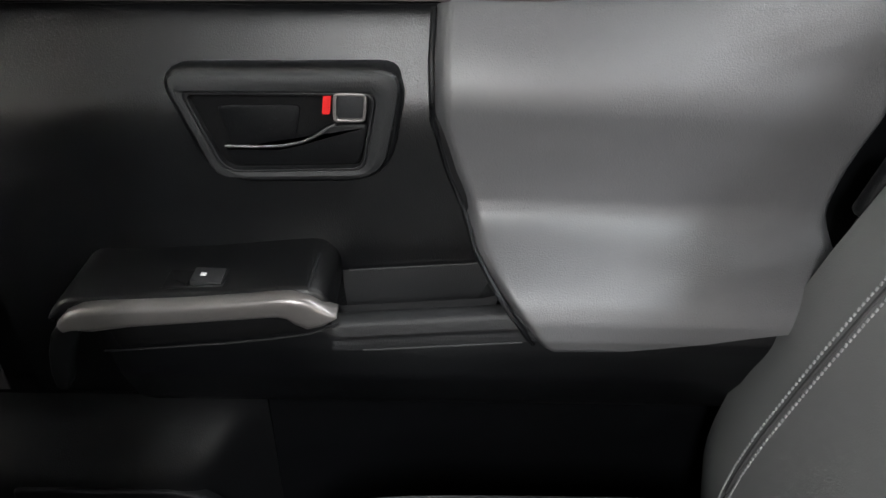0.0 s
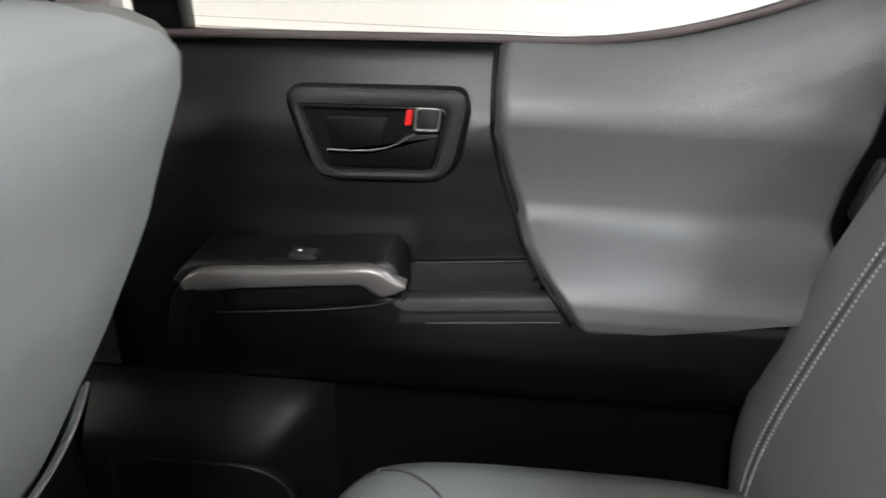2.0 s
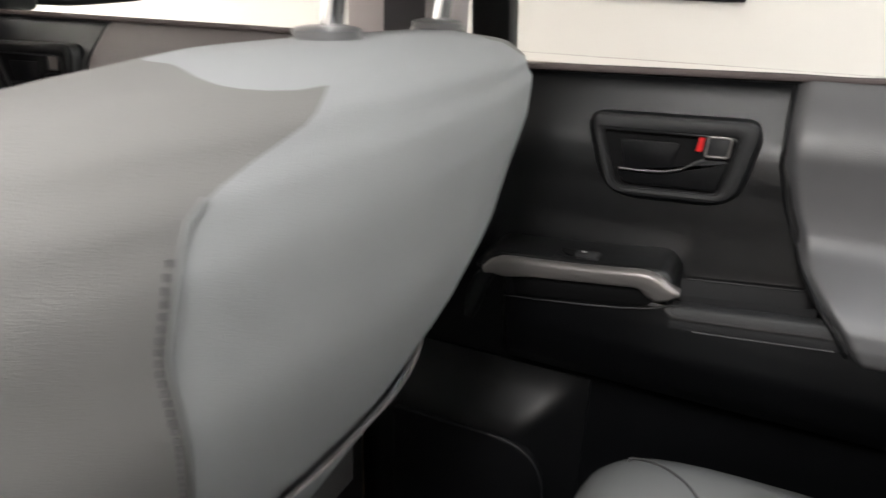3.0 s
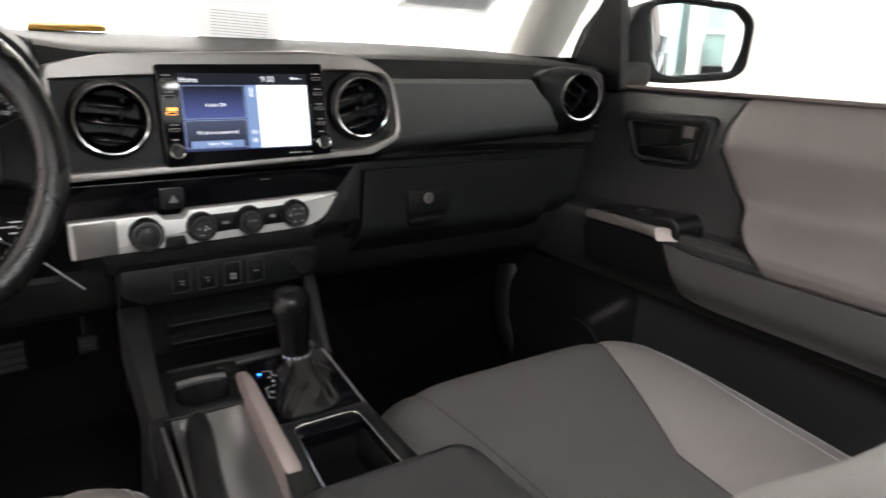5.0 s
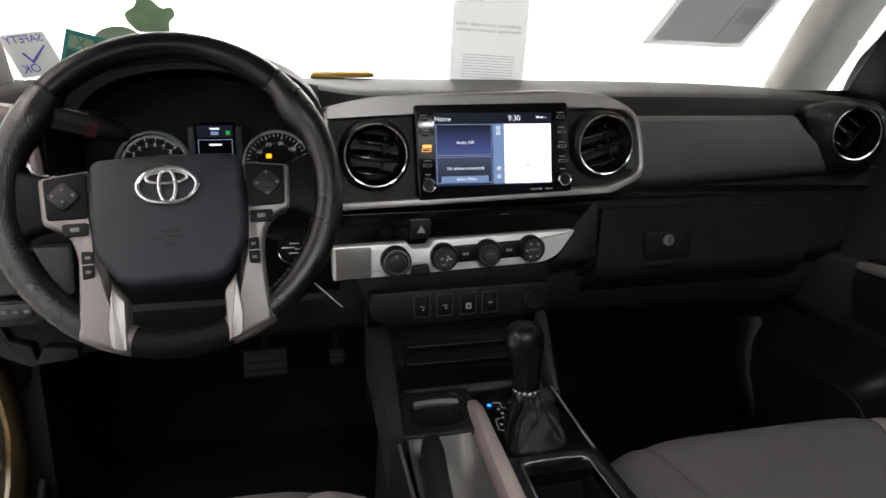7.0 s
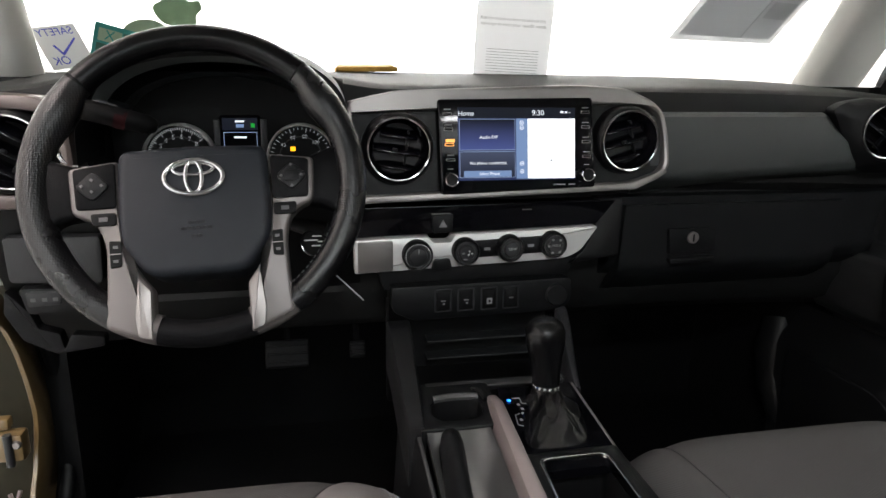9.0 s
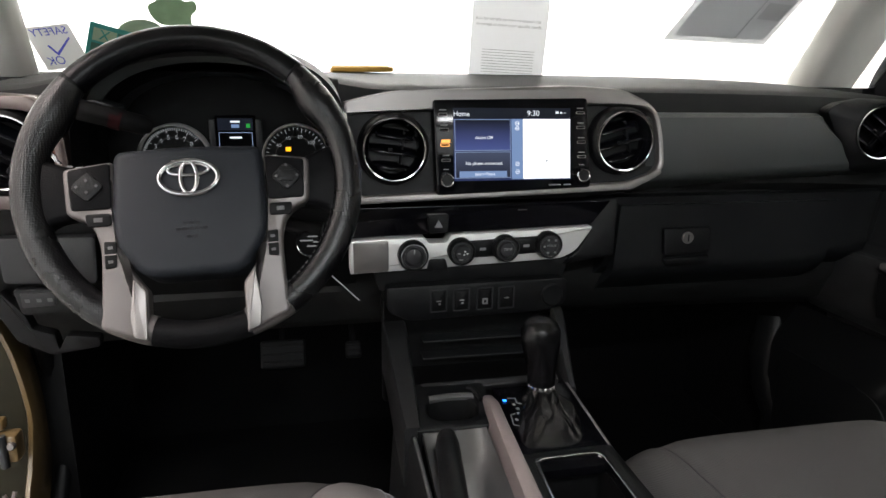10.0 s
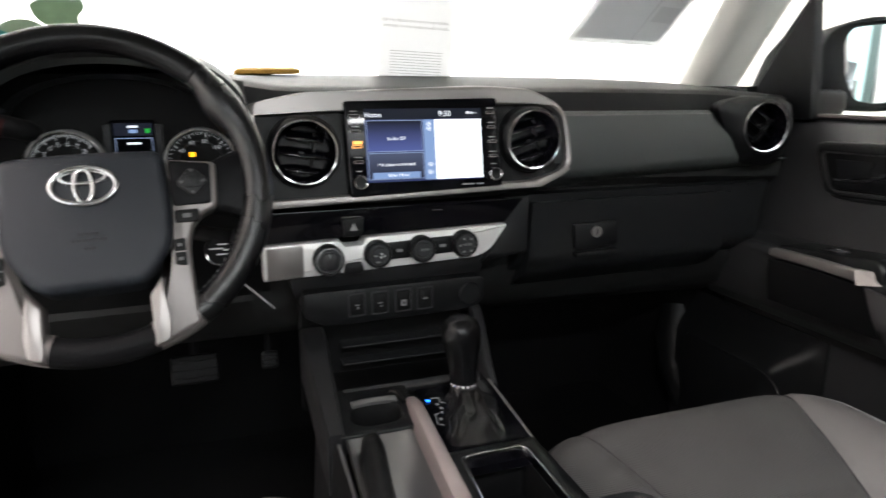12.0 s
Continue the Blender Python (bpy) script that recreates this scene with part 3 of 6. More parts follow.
    # thin bead drawn along the lever for the highlight on its edge
    part("lever_edge_highlight", tube([M @ Vector((x, 0.0045, z + 0.003)) for x, z in ((0.043, -0.0445), (0.065, -0.0445), (0.085, -0.043), (0.098, -0.040), (0.108, -0.0355), (0.117, -0.029), (0.124, -0.0255))], 0.0011, 6), edge, bez)
    back = rounded([(0.040, -0.012), (0.100, -0.010), (0.092, -0.042), (0.048, -0.044)], 0.006, 4)
    part("recess_plate", prism(back, 0.004, 0.001, M @ T((0, 0.0080, 0))), BLACK, bez)
    lo = rounded([(0.1235, 0.0020), (0.1470, 0.0022), (0.1455, -0.0192), (0.1225, -0.0197)], 0.004, 3)
    li = rounded([(0.1260, -0.0003), (0.1447, -0.0001), (0.1434, -0.0170), (0.1250, -0.0174)], 0.002, 3)
    lock = part("lock_button", frame_ring(lo, li, 0.014, 0.001, M @ T((0, 0.001, 0))), SILVER if edge is TROUGH else CHEEK, bez, "silver-edged lock button")
    part("lock_face", prism(li, 0.01, 0.001, M @ T((0, 0.003, 0))), DARK if rise else SPOKE, lock)
    if name == "door_rear_right":
        part("red_flag", prism(rounded([(0.1165, 0.0005), (0.1222, 0.0005), (0.1200, -0.0155), (0.1143, -0.0155)], 0.001, 2), 0.008, 0.0005, M @ T((0, 0.005, 0))), RED, bez, "red unlocked mark")

    # armrest with switch panel and metallic grip trim
    A = at_door(0.632 + shift, ya, za)
    cap = rounded([(-0.006, -0.013), (0.010, 0.009), (0.110, 0.0160), (0.175, 0.0230), (0.194, 0.0240), (0.206, 0.011), (0.206, -0.013)], [0.008, 0.012, 0.03, 0.02, 0.010, 0.010, 0.004], 5)
    part("switch_panel", prism(cap, 0.068, 0.006, A @ T((0, 0.006, 0)), 3), SOFT, door, "black switch panel on the armrest")
    part("panel_ridge", tube([A @ Vector(p) for p in ((0.190, 0.008, 0.0205), (0.191, 0.014, 0.0238), (0.192, 0.030, 0.0246), (0.193, 0.050, 0.0246))], 0.0013, 6), DARK, door)
    def bar(pts, depth):
        rows = []
        for i, (x, z, h) in enumerate(pts):
            a, c = pts[max(0, i - 1)], pts[min(len(pts) - 1, i + 1)]
            d = Vector((c[0] - a[0], 0, c[1] - a[1])).normalized()
            nrm = Vector((-d.z, 0, d.x))
            rows.append([A @ (Vector((x, 0.004, z)) + nrm * h * sup(math.cos(2 * math.pi * j / 20), 0.6) + Vector((0, depth * sup(math.sin(2 * math.pi * j / 20), 0.6), 0))) for j in range(20)])
        return loft(rows)
    if edge is TROUGH:
        part("grip_leg", bar([(-0.004, -0.070, 0.005), (-0.002, -0.058, 0.008), (0.003, -0.038, 0.009), (0.009, -0.022, 0.009), (0.018, -0.010, 0.008), (0.030, -0.002, 0.007)], 0.0075), SOFT, door, "dark lower leg of the armrest trim")
        part("grip_trim", bar([(0.012, -0.010, 0.0050), (0.020, -0.0055, 0.0085), (0.031, -0.0030, 0.0112), (0.045, -0.0008, 0.0106), (0.062, 0.0012, 0.0096), (0.105, 0.0052, 0.0088), (0.150, 0.0100, 0.0088), (0.168, 0.0122, 0.0090), (0.177, 0.0118, 0.0104), (0.185, 0.0080, 0.0128), (0.192, 0.0045, 0.0130), (0.200, 0.0045, 0.0088), (0.207, 0.0055, 0.0042), (0.211, 0.0060, 0.0015)], 0.0080), SILVERD, door, "satin metallic armrest trim")
        part("grip_shadow_gap", prism(rounded([(0.040, -0.012), (0.105, -0.004), (0.172, 0.003), (0.188, -0.009), (0.182, -0.0165), (0.045, -0.035)], [0.004, 0.02, 0.004, 0.003, 0.02, 0.006], 4), 0.006, 0.001, A @ T((0, 0.0055, 0))), VOID, door, "black finger gap under the trim")
        part("grip_line", tube([A @ Vector((x, 0.0055, z)) for x, z in ((0.033, -0.0385), (0.080, -0.0335), (0.1234, -0.0286), (0.1583, -0.0235), (0.1883, -0.0175), (0.200, -0.0125), (0.211, -0.0075))], 0.0010, 6), CHEEK, door)
    else:
        part("grip_trim", bar([(0.004, -0.006, 0.0060), (0.012, -0.0055, 0.0085), (0.040, -0.0050, 0.0092), (0.090, -0.0045, 0.0094), (0.140, -0.0050, 0.0096), (0.162, -0.0055, 0.0098), (0.170, -0.0060, 0.0095)], 0.0080), SILVERD, door, "satin metallic armrest trim")
        tip = [(0.166, 0.0055, 0.0), (0.190, 0.0070, 0.010), (0.208, -0.0110, 0.014), (0.174, -0.0165, -0.003)]
        part("grip_end", loft([[A @ Vector((x, y - 0.004 + dz, z + dq)) for x, z, y in tip] for dz, dq in ((0.014, 0.0), (0.002, 0.0), (0.0, -0.001))]), SILVERD, door, "bright flat end of the armrest trim", smooth=False)
        # black sheet laid over the card for the shade beneath the overhang
        part("grip_front_shade", sheet(lambda u, v: Vector((0.6285 + 0.010 * v * v + shift, ya - 0.004 - 0.176 * u - 0.03 * v * u, za - 0.018 - 0.075 * v)), 10, 8, (0.004, 0, 0)), VOID, door, "black sheet imitating the shade under the armrest")
        part("armrest_pad", sheet(lambda u, v: Vector((0.6290 + 0.016 * smoothstep(0.35, 1.0, v) ** 2 + 0.006 * (1 - smoothstep(0.0, 0.05, u)) + shift, ya - 0.180 - 0.035 * v - 0.37 * u, za - 0.020 - 0.082 * v - 0.006 * smoothstep(0.0, 0.2, u))), 24, 12, (0.006, 0, 0)), ARMV, door, "dark grey soft armrest side")
        part("grip_shadow_gap", bar([(0.015, -0.0185, 0.0022), (0.090, -0.0185, 0.0026), (0.140, -0.0190, 0.0026), (0.158, -0.0195, 0.0015)], 0.0070), VOID, door, "black gap under the trim")
        part("grip_line", tube([A @ Vector((0.05 + 0.155 * k / 8, 0.010, -0.030 + 0.006 * (k / 8) ** 2)) for k in range(9)], 0.0012, 6), DARK, door)
    def liner(u, v):
        y = pk0 - 0.004 + (pk1 + 0.016 - pk0 + 0.004) * u
        e = 0.35 + 0.65 * smoothstep(0, 0.12, 1 - u)
        x = table(v, [(0, 0.656), (0.2, 0.6585), (0.3, 0.662), (0.5, 0.692), (0.6, 0.6970), (1, 0.7035)])
        return Vector((x + shift, y, za_at(y) + e * table(v, [(0, -0.003), (0.2, -0.043), (0.3, -0.048), (0.5, -0.048), (0.6, -0.044), (1, -0.001)])))
    part("pocket_liner", sheet(liner, 24, 40, (0.001, 0, -0.003)), MATTC, door, "charcoal liner of the armrest pocket", angle=70)
    part("pocket_edge", tube([liner(0.04 + 0.92 * k / 12, 0.97) + Vector((-0.0015, 0, 0.001)) for k in range(13)], 0.0009, 6), DARK, door)
    lip = [(0.6578, -0.014), (0.6576, -0.0004), (0.6570, 0.0002), (0.652, 0.0010), (0.6465, 0.0002), (0.6440, -0.0012), (0.6425, -0.0036), (0.6405, -0.012), (0.6383, -0.0215), (0.6400, -0.024)]
    part("pocket_lip", loft([[Vector((x + shift, y, za_at(y) + z - (0.0105 if rise else 0.0))) for x, z in lip + [(0.650, -0.020)]] for y in [ya - 0.205 - 0.155 * k / 16 for k in range(17)]]), MATTC, door, "charcoal lip of the armrest pocket", angle=60)
    part("switch_notch", prism([(-0.009, 0.008), (0.009, 0.008), (0.007, -0.009), (-0.003, -0.003)], 0.002, 0, A @ T((0.094, 0.026, 0.0178)) @ Matrix.Rotation(radians(-90), 4, "X")), VOID, door, "black finger notch of the switch")
    sw = part("switch_recess", rbox((0.046, 0.021, 0.002), 0.001, 1, A @ T((0.105, 0.026, 0.0162)) @ Matrix.Rotation(radians(-4.5), 4, "Y")), BLACK, door)
    part("window_switch", rbox((0.023, 0.018, 0.006), 0.0012, 2, A @ T((0.1145, 0.026, 0.0176)) @ Matrix.Rotation(radians(2), 4, "Y")), MATTC, sw, "black window switch")
    part("switch_mark", rbox((0.0042, 0.0036, 0.0006), 0.0002, 1, A @ T((0.111, 0.026, 0.0208)) @ Matrix.Rotation(radians(2), 4, "Y")), WHITE, sw)
    part("tray_line", tube([(0.6386 + shift, ya - 0.228 - 0.12 * k / 6, za_at(ya - 0.228 - 0.02 * k) - (0.0335 if rise else 0.0235)) for k in range(7)], 0.0011, 6), DARK, door)

    # rounded speaker housing low on the card
    spk_end = 0.128 if rise else 0.085
    def spk(u, v):
        y = yf + 0.06 - (yf + 0.06 - (ya - spk_end)) * u
        z = 0.06 + (za - 0.155 - 0.06) * v
        e = min((ya - spk_end - y) * -1, (za - 0.155) - z)
        b = smoothstep(0, 0.085, e)
        return Vector((0.702 - 0.045 * b + shift, y, z))
    part("speaker_housing", sheet(spk, 24, 24, (0.03, 0, 0)), SOFT, door, "black rounded speaker housing")
    gl = yf + 0.03 - (ya - spk_end + 0.032)
    gr = rounded([(0, za - 0.236), (gl, za - 0.236), (gl, 0.08), (0, 0.08)], [0.01, 0.075, 0.01, 0.01], 8)
    part("speaker_grille", prism(gr, 0.012, 0.004, at_door(0.6535 + shift, yf + 0.03, 0), 3), BLACK, door, "black speaker grille")
    part("grille_edge", tube([at_door(0.6540 + shift, yf + 0.03, 0) @ Vector((x, 0, z)) for x, z in gr[9:19]], 0.0010, 6), DARK, door)
    # window rubber and frame
    part("window_rubber", tube([(0.752 + shift, yf + (yb - yf) * k / 40, sill(yf + (yb - yf) * k / 40) + 0.001) for k in range(41)], 0.006, 8), BLACK, door, "black window rubber")
    part("belt_strip", tube([(0.7435 + shift, yf + (yb - yf) * k / 60, sill(yf + (yb - yf) * k / 60) + 0.0035) for k in range(61)], 0.0034, 8), FELT, door, "brownish grey felt window strip")
    return door


def sill_rear(y):
    return 0.764 + 0.9 * max(0, -1.19 - y) ** 2 - 0.03 * max(0, y + 1.16)


def sill_front(y):
    return 0.776


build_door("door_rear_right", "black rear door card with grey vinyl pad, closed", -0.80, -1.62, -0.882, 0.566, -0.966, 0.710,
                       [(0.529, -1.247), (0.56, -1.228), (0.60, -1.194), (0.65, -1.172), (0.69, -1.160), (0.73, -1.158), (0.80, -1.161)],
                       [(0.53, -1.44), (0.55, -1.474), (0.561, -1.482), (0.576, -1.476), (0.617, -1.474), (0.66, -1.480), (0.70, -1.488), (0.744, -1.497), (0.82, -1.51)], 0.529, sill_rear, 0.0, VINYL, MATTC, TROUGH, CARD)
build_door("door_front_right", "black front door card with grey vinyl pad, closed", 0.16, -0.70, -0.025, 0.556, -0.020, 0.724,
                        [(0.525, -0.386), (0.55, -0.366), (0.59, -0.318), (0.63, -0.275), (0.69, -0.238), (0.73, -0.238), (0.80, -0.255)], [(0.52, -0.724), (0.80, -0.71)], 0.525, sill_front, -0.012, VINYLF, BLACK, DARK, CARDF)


def window_pane(name, ya, yb, za, zb, x0, x1, label):
    ob = part(name, sheet(lambda u, v: Vector((x0 + (x1 - x0) * v, ya + (yb - ya) * u, za + (zb - za) * v)), 2, 2, (0.004, 0, 0)), GLASS, None, smooth=False)
    ob.visible_shadow = False
    return tagged(ob, label, "window", kind="structure")


window_pane("window_1", 0.15, -0.66, 0.772, 1.24, 0.755, 0.67, "clear front side window glass")
window_pane("window_2", -0.81, -1.55, 0.772, 1.24, 0.765, 0.67, "clear rear side window glass")
# dark divider at the mirror corner and frame posts
part_ms = part("mirror_sail", prism(rounded([(0.03, 0.0), (0.205, -0.004), (0.194, 0.10), (0.178, 0.215), (0.160, 0.196), (0.121, 0.146), (0.084, 0.111), (0.066, 0.079), (0.053, 0.045)], 0.006, 3), 0.02, 0.004, at_door(0.715, 0.215, 0.775)), BLACK, None)
tagged(part_ms, "black plastic corner trim at the mirror", "trim", kind="structure")
wf = part("window_frame_post", rbox((0.035, 0.05, 0.50), 0.008, 2, T((0.75, -0.835, 1.0)) @ Matrix.Rotation(radians(-8), 4, "Y")), BLACK, None)
tagged(wf, "black window frame post of the rear door", "trim", kind="structure")

# seat belt on the pillar
belt = thing("seat_belt", "dark woven seat belt hanging on the door pillar", "seat belt", (0.715, -0.745, 0.3))
part("belt_guide", rbox((0.02, 0.07, 0.03), 0.006, 2, T((0.700, -0.745, 0.62))), BLACK, belt, "black belt guide")
part("webbing", sheet(lambda u, v: Vector((0.712 - 0.05 * v, -0.715 - 0.050 * u - 0.045 * v, 0.30 + 0.94 * v)), 4, 12, (0.002, 0, 0)), BELT, belt)

rb = thing("rear_seat_belt", "black rear seat belt with buckle tongue beside the bench", "seat belt", (0.66, -1.50, 0.5))
part("webbing", sheet(lambda u, v: Vector((0.672 + 0.012 * v, -1.490 - 0.045 * u - 0.02 * v, 0.46 + 0.5 * v)), 3, 10, (0.002, 0, 0)), BELT, rb)
part("tongue", rbox((0.014, 0.035, 0.055), 0.006, 3, T((0.662, -1.478, 0.672)) @ Matrix.Rotation(radians(12), 4, "X")), BLACK, rb, "black buckle tongue")
part("tongue_plate", rbox((0.004, 0.020, 0.030), 0.001, 1, T((0.660, -1.470, 0.640)) @ Matrix.Rotation(radians(12), 4, "X")), CHROMED, rb, "metal tongue plate")
slab("rear_quarter_trim", (0.70, -1.74, 0.0), (0.78, -1.52, 0.86), BLACK, "black plastic trim behind the rear door", "trim")

# ---- dashboard ----
dash = thing("dashboard", "black moulded dashboard with satin silver trim", "dashboard", (0, 0.3, 0.4))


def dash_profile(x):
    k = smoothstep(-0.565, -0.545, x) * (1 - smoothstep(-0.262, -0.245, x))
    c = 0.075 * k
    return [(0.55, 0.838), (0.34, 0.846), (0.22, 0.8375), (0.10 + c, 0.8275), (0.066 + c, 0.8245), (0.052 + c, 0.819), (0.046 + c, 0.80), (0.046 + c, 0.72), (0.05 + c, 0.68), (0.07 + c * 0.5, 0.665),
            (0.07 + c * 0.3, 0.60), (0.075, 0.52), (0.12, 0.46), (0.2, 0.42), (0.36, 0.40), (0.55, 0.40)]


rows = []
for k in range(74):
    x = -0.70 + 1.40 * k / 73
    rows.append([(x, y, z - 0.012 * (abs(x + 0.03) / 0.74) ** 4) for y, z in [(y, z + 0.028 * smoothstep(0.78, 0.83, z) * smoothstep(-0.66, -0.50, x) * (1 - smoothstep(-0.36, -0.17, x)) * (1 - smoothstep(0.14, 0.32, y))) for y, z in dash_profile(x)]])
part("dash_body", loft(rows), DASHTOP, dash, "black soft-touch dash shell")


# padded panel before the passenger
def pas(u, v):
    z0, z1 = 0.790, 0.664 + 0.020 * u
    x = 0.207 + (0.310 + 0.075 * smoothstep(0.0, 0.75, v) + 0.10 * smoothstep(0.76, 0.80, v)) * u
    z = z0 + (z1 - z0) * v
    roll = smoothstep(0.66, 1.0, v)
    y = 0.018 - 0.010 * math.sin(math.pi * min(1, v * 0.9)) + 0.050 * roll * roll + 0.012 * (1 - smoothstep(0, 0.05, v)) + 0.012 * smoothstep(0.95, 1.0, u)
    return Vector((x, y, z))


part("passenger_pad", sheet(pas, 40, 40, (0, 0.03, 0)), PADG, dash, "dark grey padded panel")


def lower_pas(u, v):
    x = 0.165 + 0.53 * u
    z = 0.664 - 0.19 * v
    return Vector((x, 0.024 + 0.012 * math.sin(math.pi * v) + 0.11 * smoothstep(0.5, 1, v) + 0.05 * smoothstep(0.9, 1, u), z))


part("lower_panel", sheet(lower_pas, 24, 20, (0, 0.03, 0)), GLOVE, dash, "black plastic lower panel")
glove = part("glove_box_door", sheet(lambda u, v: Vector((0.178 + 0.385 * u, 0.017 + 0.012 * math.sin(math.pi * v * 0.6) + 0.10 * smoothstep(0.5, 1, v * 0.9), 0.652 - 0.175 * v)), 12, 16, (0, 0.02, 0)), GLOVE, dash, "black glove box lid")
part("latch", prism(rounded([(0.253, 0.614), (0.334, 0.614), (0.337, 0.576), (0.258, 0.571)], 0.004, 3), 0.02, 0.002, T((0, 0.016, 0))), BLACK, glove, "black glove box latch")
part("latch_grip", prism(rounded([(0.259, 0.565), (0.337, 0.568), (0.336, 0.557), (0.261, 0.556)], 0.003, 3), 0.03, 0.002, T((0, 0.016, 0))), BLACK, glove)
part("key_lock", revolve([(0.0095, 0.004), (0.0095, 0.001), (0.0085, 0), (0.001, 0)], 24, T((0.294, 0.0125, 0.599))), SILVERD, glove, "round metal key lock")
part("key_slot", rbox((0.002, 0.002, 0.011), 0.0004, 1, T((0.294, 0.0122, 0.599))), BLACK, glove)

# silver surround of the middle, leaning back with the screen
LEAN = T((0, 0, 0.70)) @ Matrix.Rotation(radians(-9), 4, "X") @ T((0, 0, -0.70))
outer = rounded([(-0.238, 0.8045), (-0.205, 0.8125), (-0.17, 0.8195), (0.084, 0.8298), (0.1658, 0.8251), (0.2058, 0.807), (0.2222, 0.791), (0.2295, 0.758), (0.2318, 0.714), (0.2252, 0.704), (0.1759, 0.6805), (-0.238, 0.6675)], [0.004, 0.01, 0.01, 0.03, 0.015, 0.012, 0.012, 0.015, 0.006, 0.008, 0.015, 0.004], 5)
inner = rounded([(-0.235, 0.789), (-0.20, 0.7905), (-0.174, 0.792), (0.09, 0.8015), (0.150, 0.8025), (0.197, 0.7995), (0.2135, 0.787), (0.2205, 0.755), (0.2214, 0.717), (0.2116, 0.705), (0.170, 0.692), (-0.235, 0.6785)], [0.002, 0.01, 0.01, 0.03, 0.01, 0.012, 0.012, 0.015, 0.006, 0.008, 0.015, 0.002], 5)
part("silver_surround", frame_ring(outer, inner, 0.05, 0.006, LEAN @ T((0, -0.008, 0))), SILVERD, dash, "satin silver surround of the centre stack", angle=15)

part("lower_bright_strip", prism(rounded([(-0.238, 0.6765), (0.166, 0.6890), (0.205, 0.7020), (0.220, 0.7110), (0.2265, 0.7045), (0.2130, 0.6960), (0.1765, 0.6800), (-0.238, 0.6672)], 0.003, 3), 0.012, 0.0015, LEAN @ T((0, -0.0095, 0))), SILVER, dash, "satin edge strip")
part("centre_backing", prism(rounded([(-0.235, 0.80), (0.16, 0.812), (0.215, 0.79), (0.222, 0.71), (0.17, 0.686), (-0.235, 0.674)], 0.01, 3), 0.02, 0.0, LEAN @ T((0, 0.006, 0))), BLACK, dash, "charcoal backing panel")


def vent(name, c, r, tilt, yaw, mat_ring, slats=3):
    M = T(c) @ Matrix.Rotation(radians(yaw), 4, "Z")
    v = part(name, revolve([(r * 1.16, 0.03), (r * 1.16, 0.004), (r * 1.10, -0.004), (r * 1.03, -0.006), (r * 1.0, 0.0), (r * 0.95, 0.03)], 48, M, cap=False), BLACK, dash, "round black air vent")
    part("vent_ring", revolve([(r * 1.03, 0.0), (r * 1.035, -0.006), (r * 1.01, -0.0090), (r * 0.965, -0.0085), (r * 0.955, 0.0)], 48, M, cap=False), mat_ring, v, "chrome vent ring")
    part("vent_funnel", revolve([(r * 0.965, -0.0075), (r * 0.93, -0.004), (r * 0.83, 0.004), (r * 0.80, 0.010), (r * 0.80, 0.034)], 48, M, cap=False), GLOSS, v, "gloss black vent funnel")
    part("vent_bowl", revolve([(r * 0.90, 0.032), (r * 0.5, 0.038), (0.002, 0.040)], 32, M), VOID, v)
    TL = M @ Matrix.Rotation(radians(tilt), 4, "Y")
    for k in range(slats):
        o = (k - (slats - 1) / 2) * r * 0.50
        w = math.sqrt(max(0.0001, (r * 0.80) ** 2 - o * o)) * 0.97
        part("slat", sheet(lambda u, q: TL @ Vector((w * (2 * u - 1), 0.004 + 0.018 * q + 0.004 * (2 * u - 1) ** 2, o - 0.004 + 0.010 * q + 0.0016 * math.sin(math.pi * q))), 10, 4, (0, 0, -0.0028)), GLOSS, v, angle=60)
    part("slat_pin", rbox((0.0035, 0.010, r * 1.2), 0.0015, 2, TL @ T((r * 0.30, 0.014, 0))), BLACK, v)
    part("slat_tab", rbox((0.007, 0.006, 0.005), 0.0015, 2, TL @ T((-r * 0.10, 0.003, -0.002))), BLACK, v)
    return v


vent("vent", (-0.171, -0.004, 0.742), 0.0420, 8, 0, CHROME)
vent("vent", (0.162, -0.004, 0.7515), 0.0420, -14, 0, CHROME)
vent("vent", (0.594, -0.006, 0.763), 0.0405, 38, -8, CHROME)
vent("vent", (-0.645, -0.004, 0.742), 0.0445, 30, 8, CHROME)
HO = [(0.512, 0.796), (0.524, 0.776), (0.537, 0.750), (0.549, 0.722), (0.566, 0.704), (0.590, 0.697), (0.620, 0.695), (0.650, 0.700), (0.672, 0.720), (0.680, 0.760), (0.670, 0.800), (0.640, 0.812), (0.580, 0.814), (0.530, 0.806)]
ho = rounded(HO, 0.008, 3)
rows = []
for q, (f, dy, g) in enumerate(((1.0, 0.034, 0), (1.0, 0.014, 0), (0.55, 0.002, 0), (0.2, -0.009, 0), (0.0, -0.012, 0), (0.0, 0.0, 1))):
    ring = []
    for x, z in ho:
        d = Vector((x - 0.594, z - 0.763))
        r = 0.0450 - 0.002 * g
        c = Vector((0.594, 0.763)) + d.normalized() * (r + (d.length - r) * f)
        ring.append((c.x, 0.0 + dy - 0.14 * (c.x - 0.594) * (1 - f), c.y))
    rows.append(ring)
part("vent_housing", loft(rows, caps=False), BLACK, dash, "black flared vent housing")
outer = rounded([(-0.74, 0.815), (-0.60, 0.808), (-0.575, 0.775), (-0.572, 0.70), (-0.60, 0.672), (-0.74, 0.668)], 0.02, 5)
inner = rounded([(-0.72, 0.795), (-0.61, 0.790), (-0.592, 0.77), (-0.590, 0.71), (-0.61, 0.690), (-0.72, 0.690)], 0.02, 5)
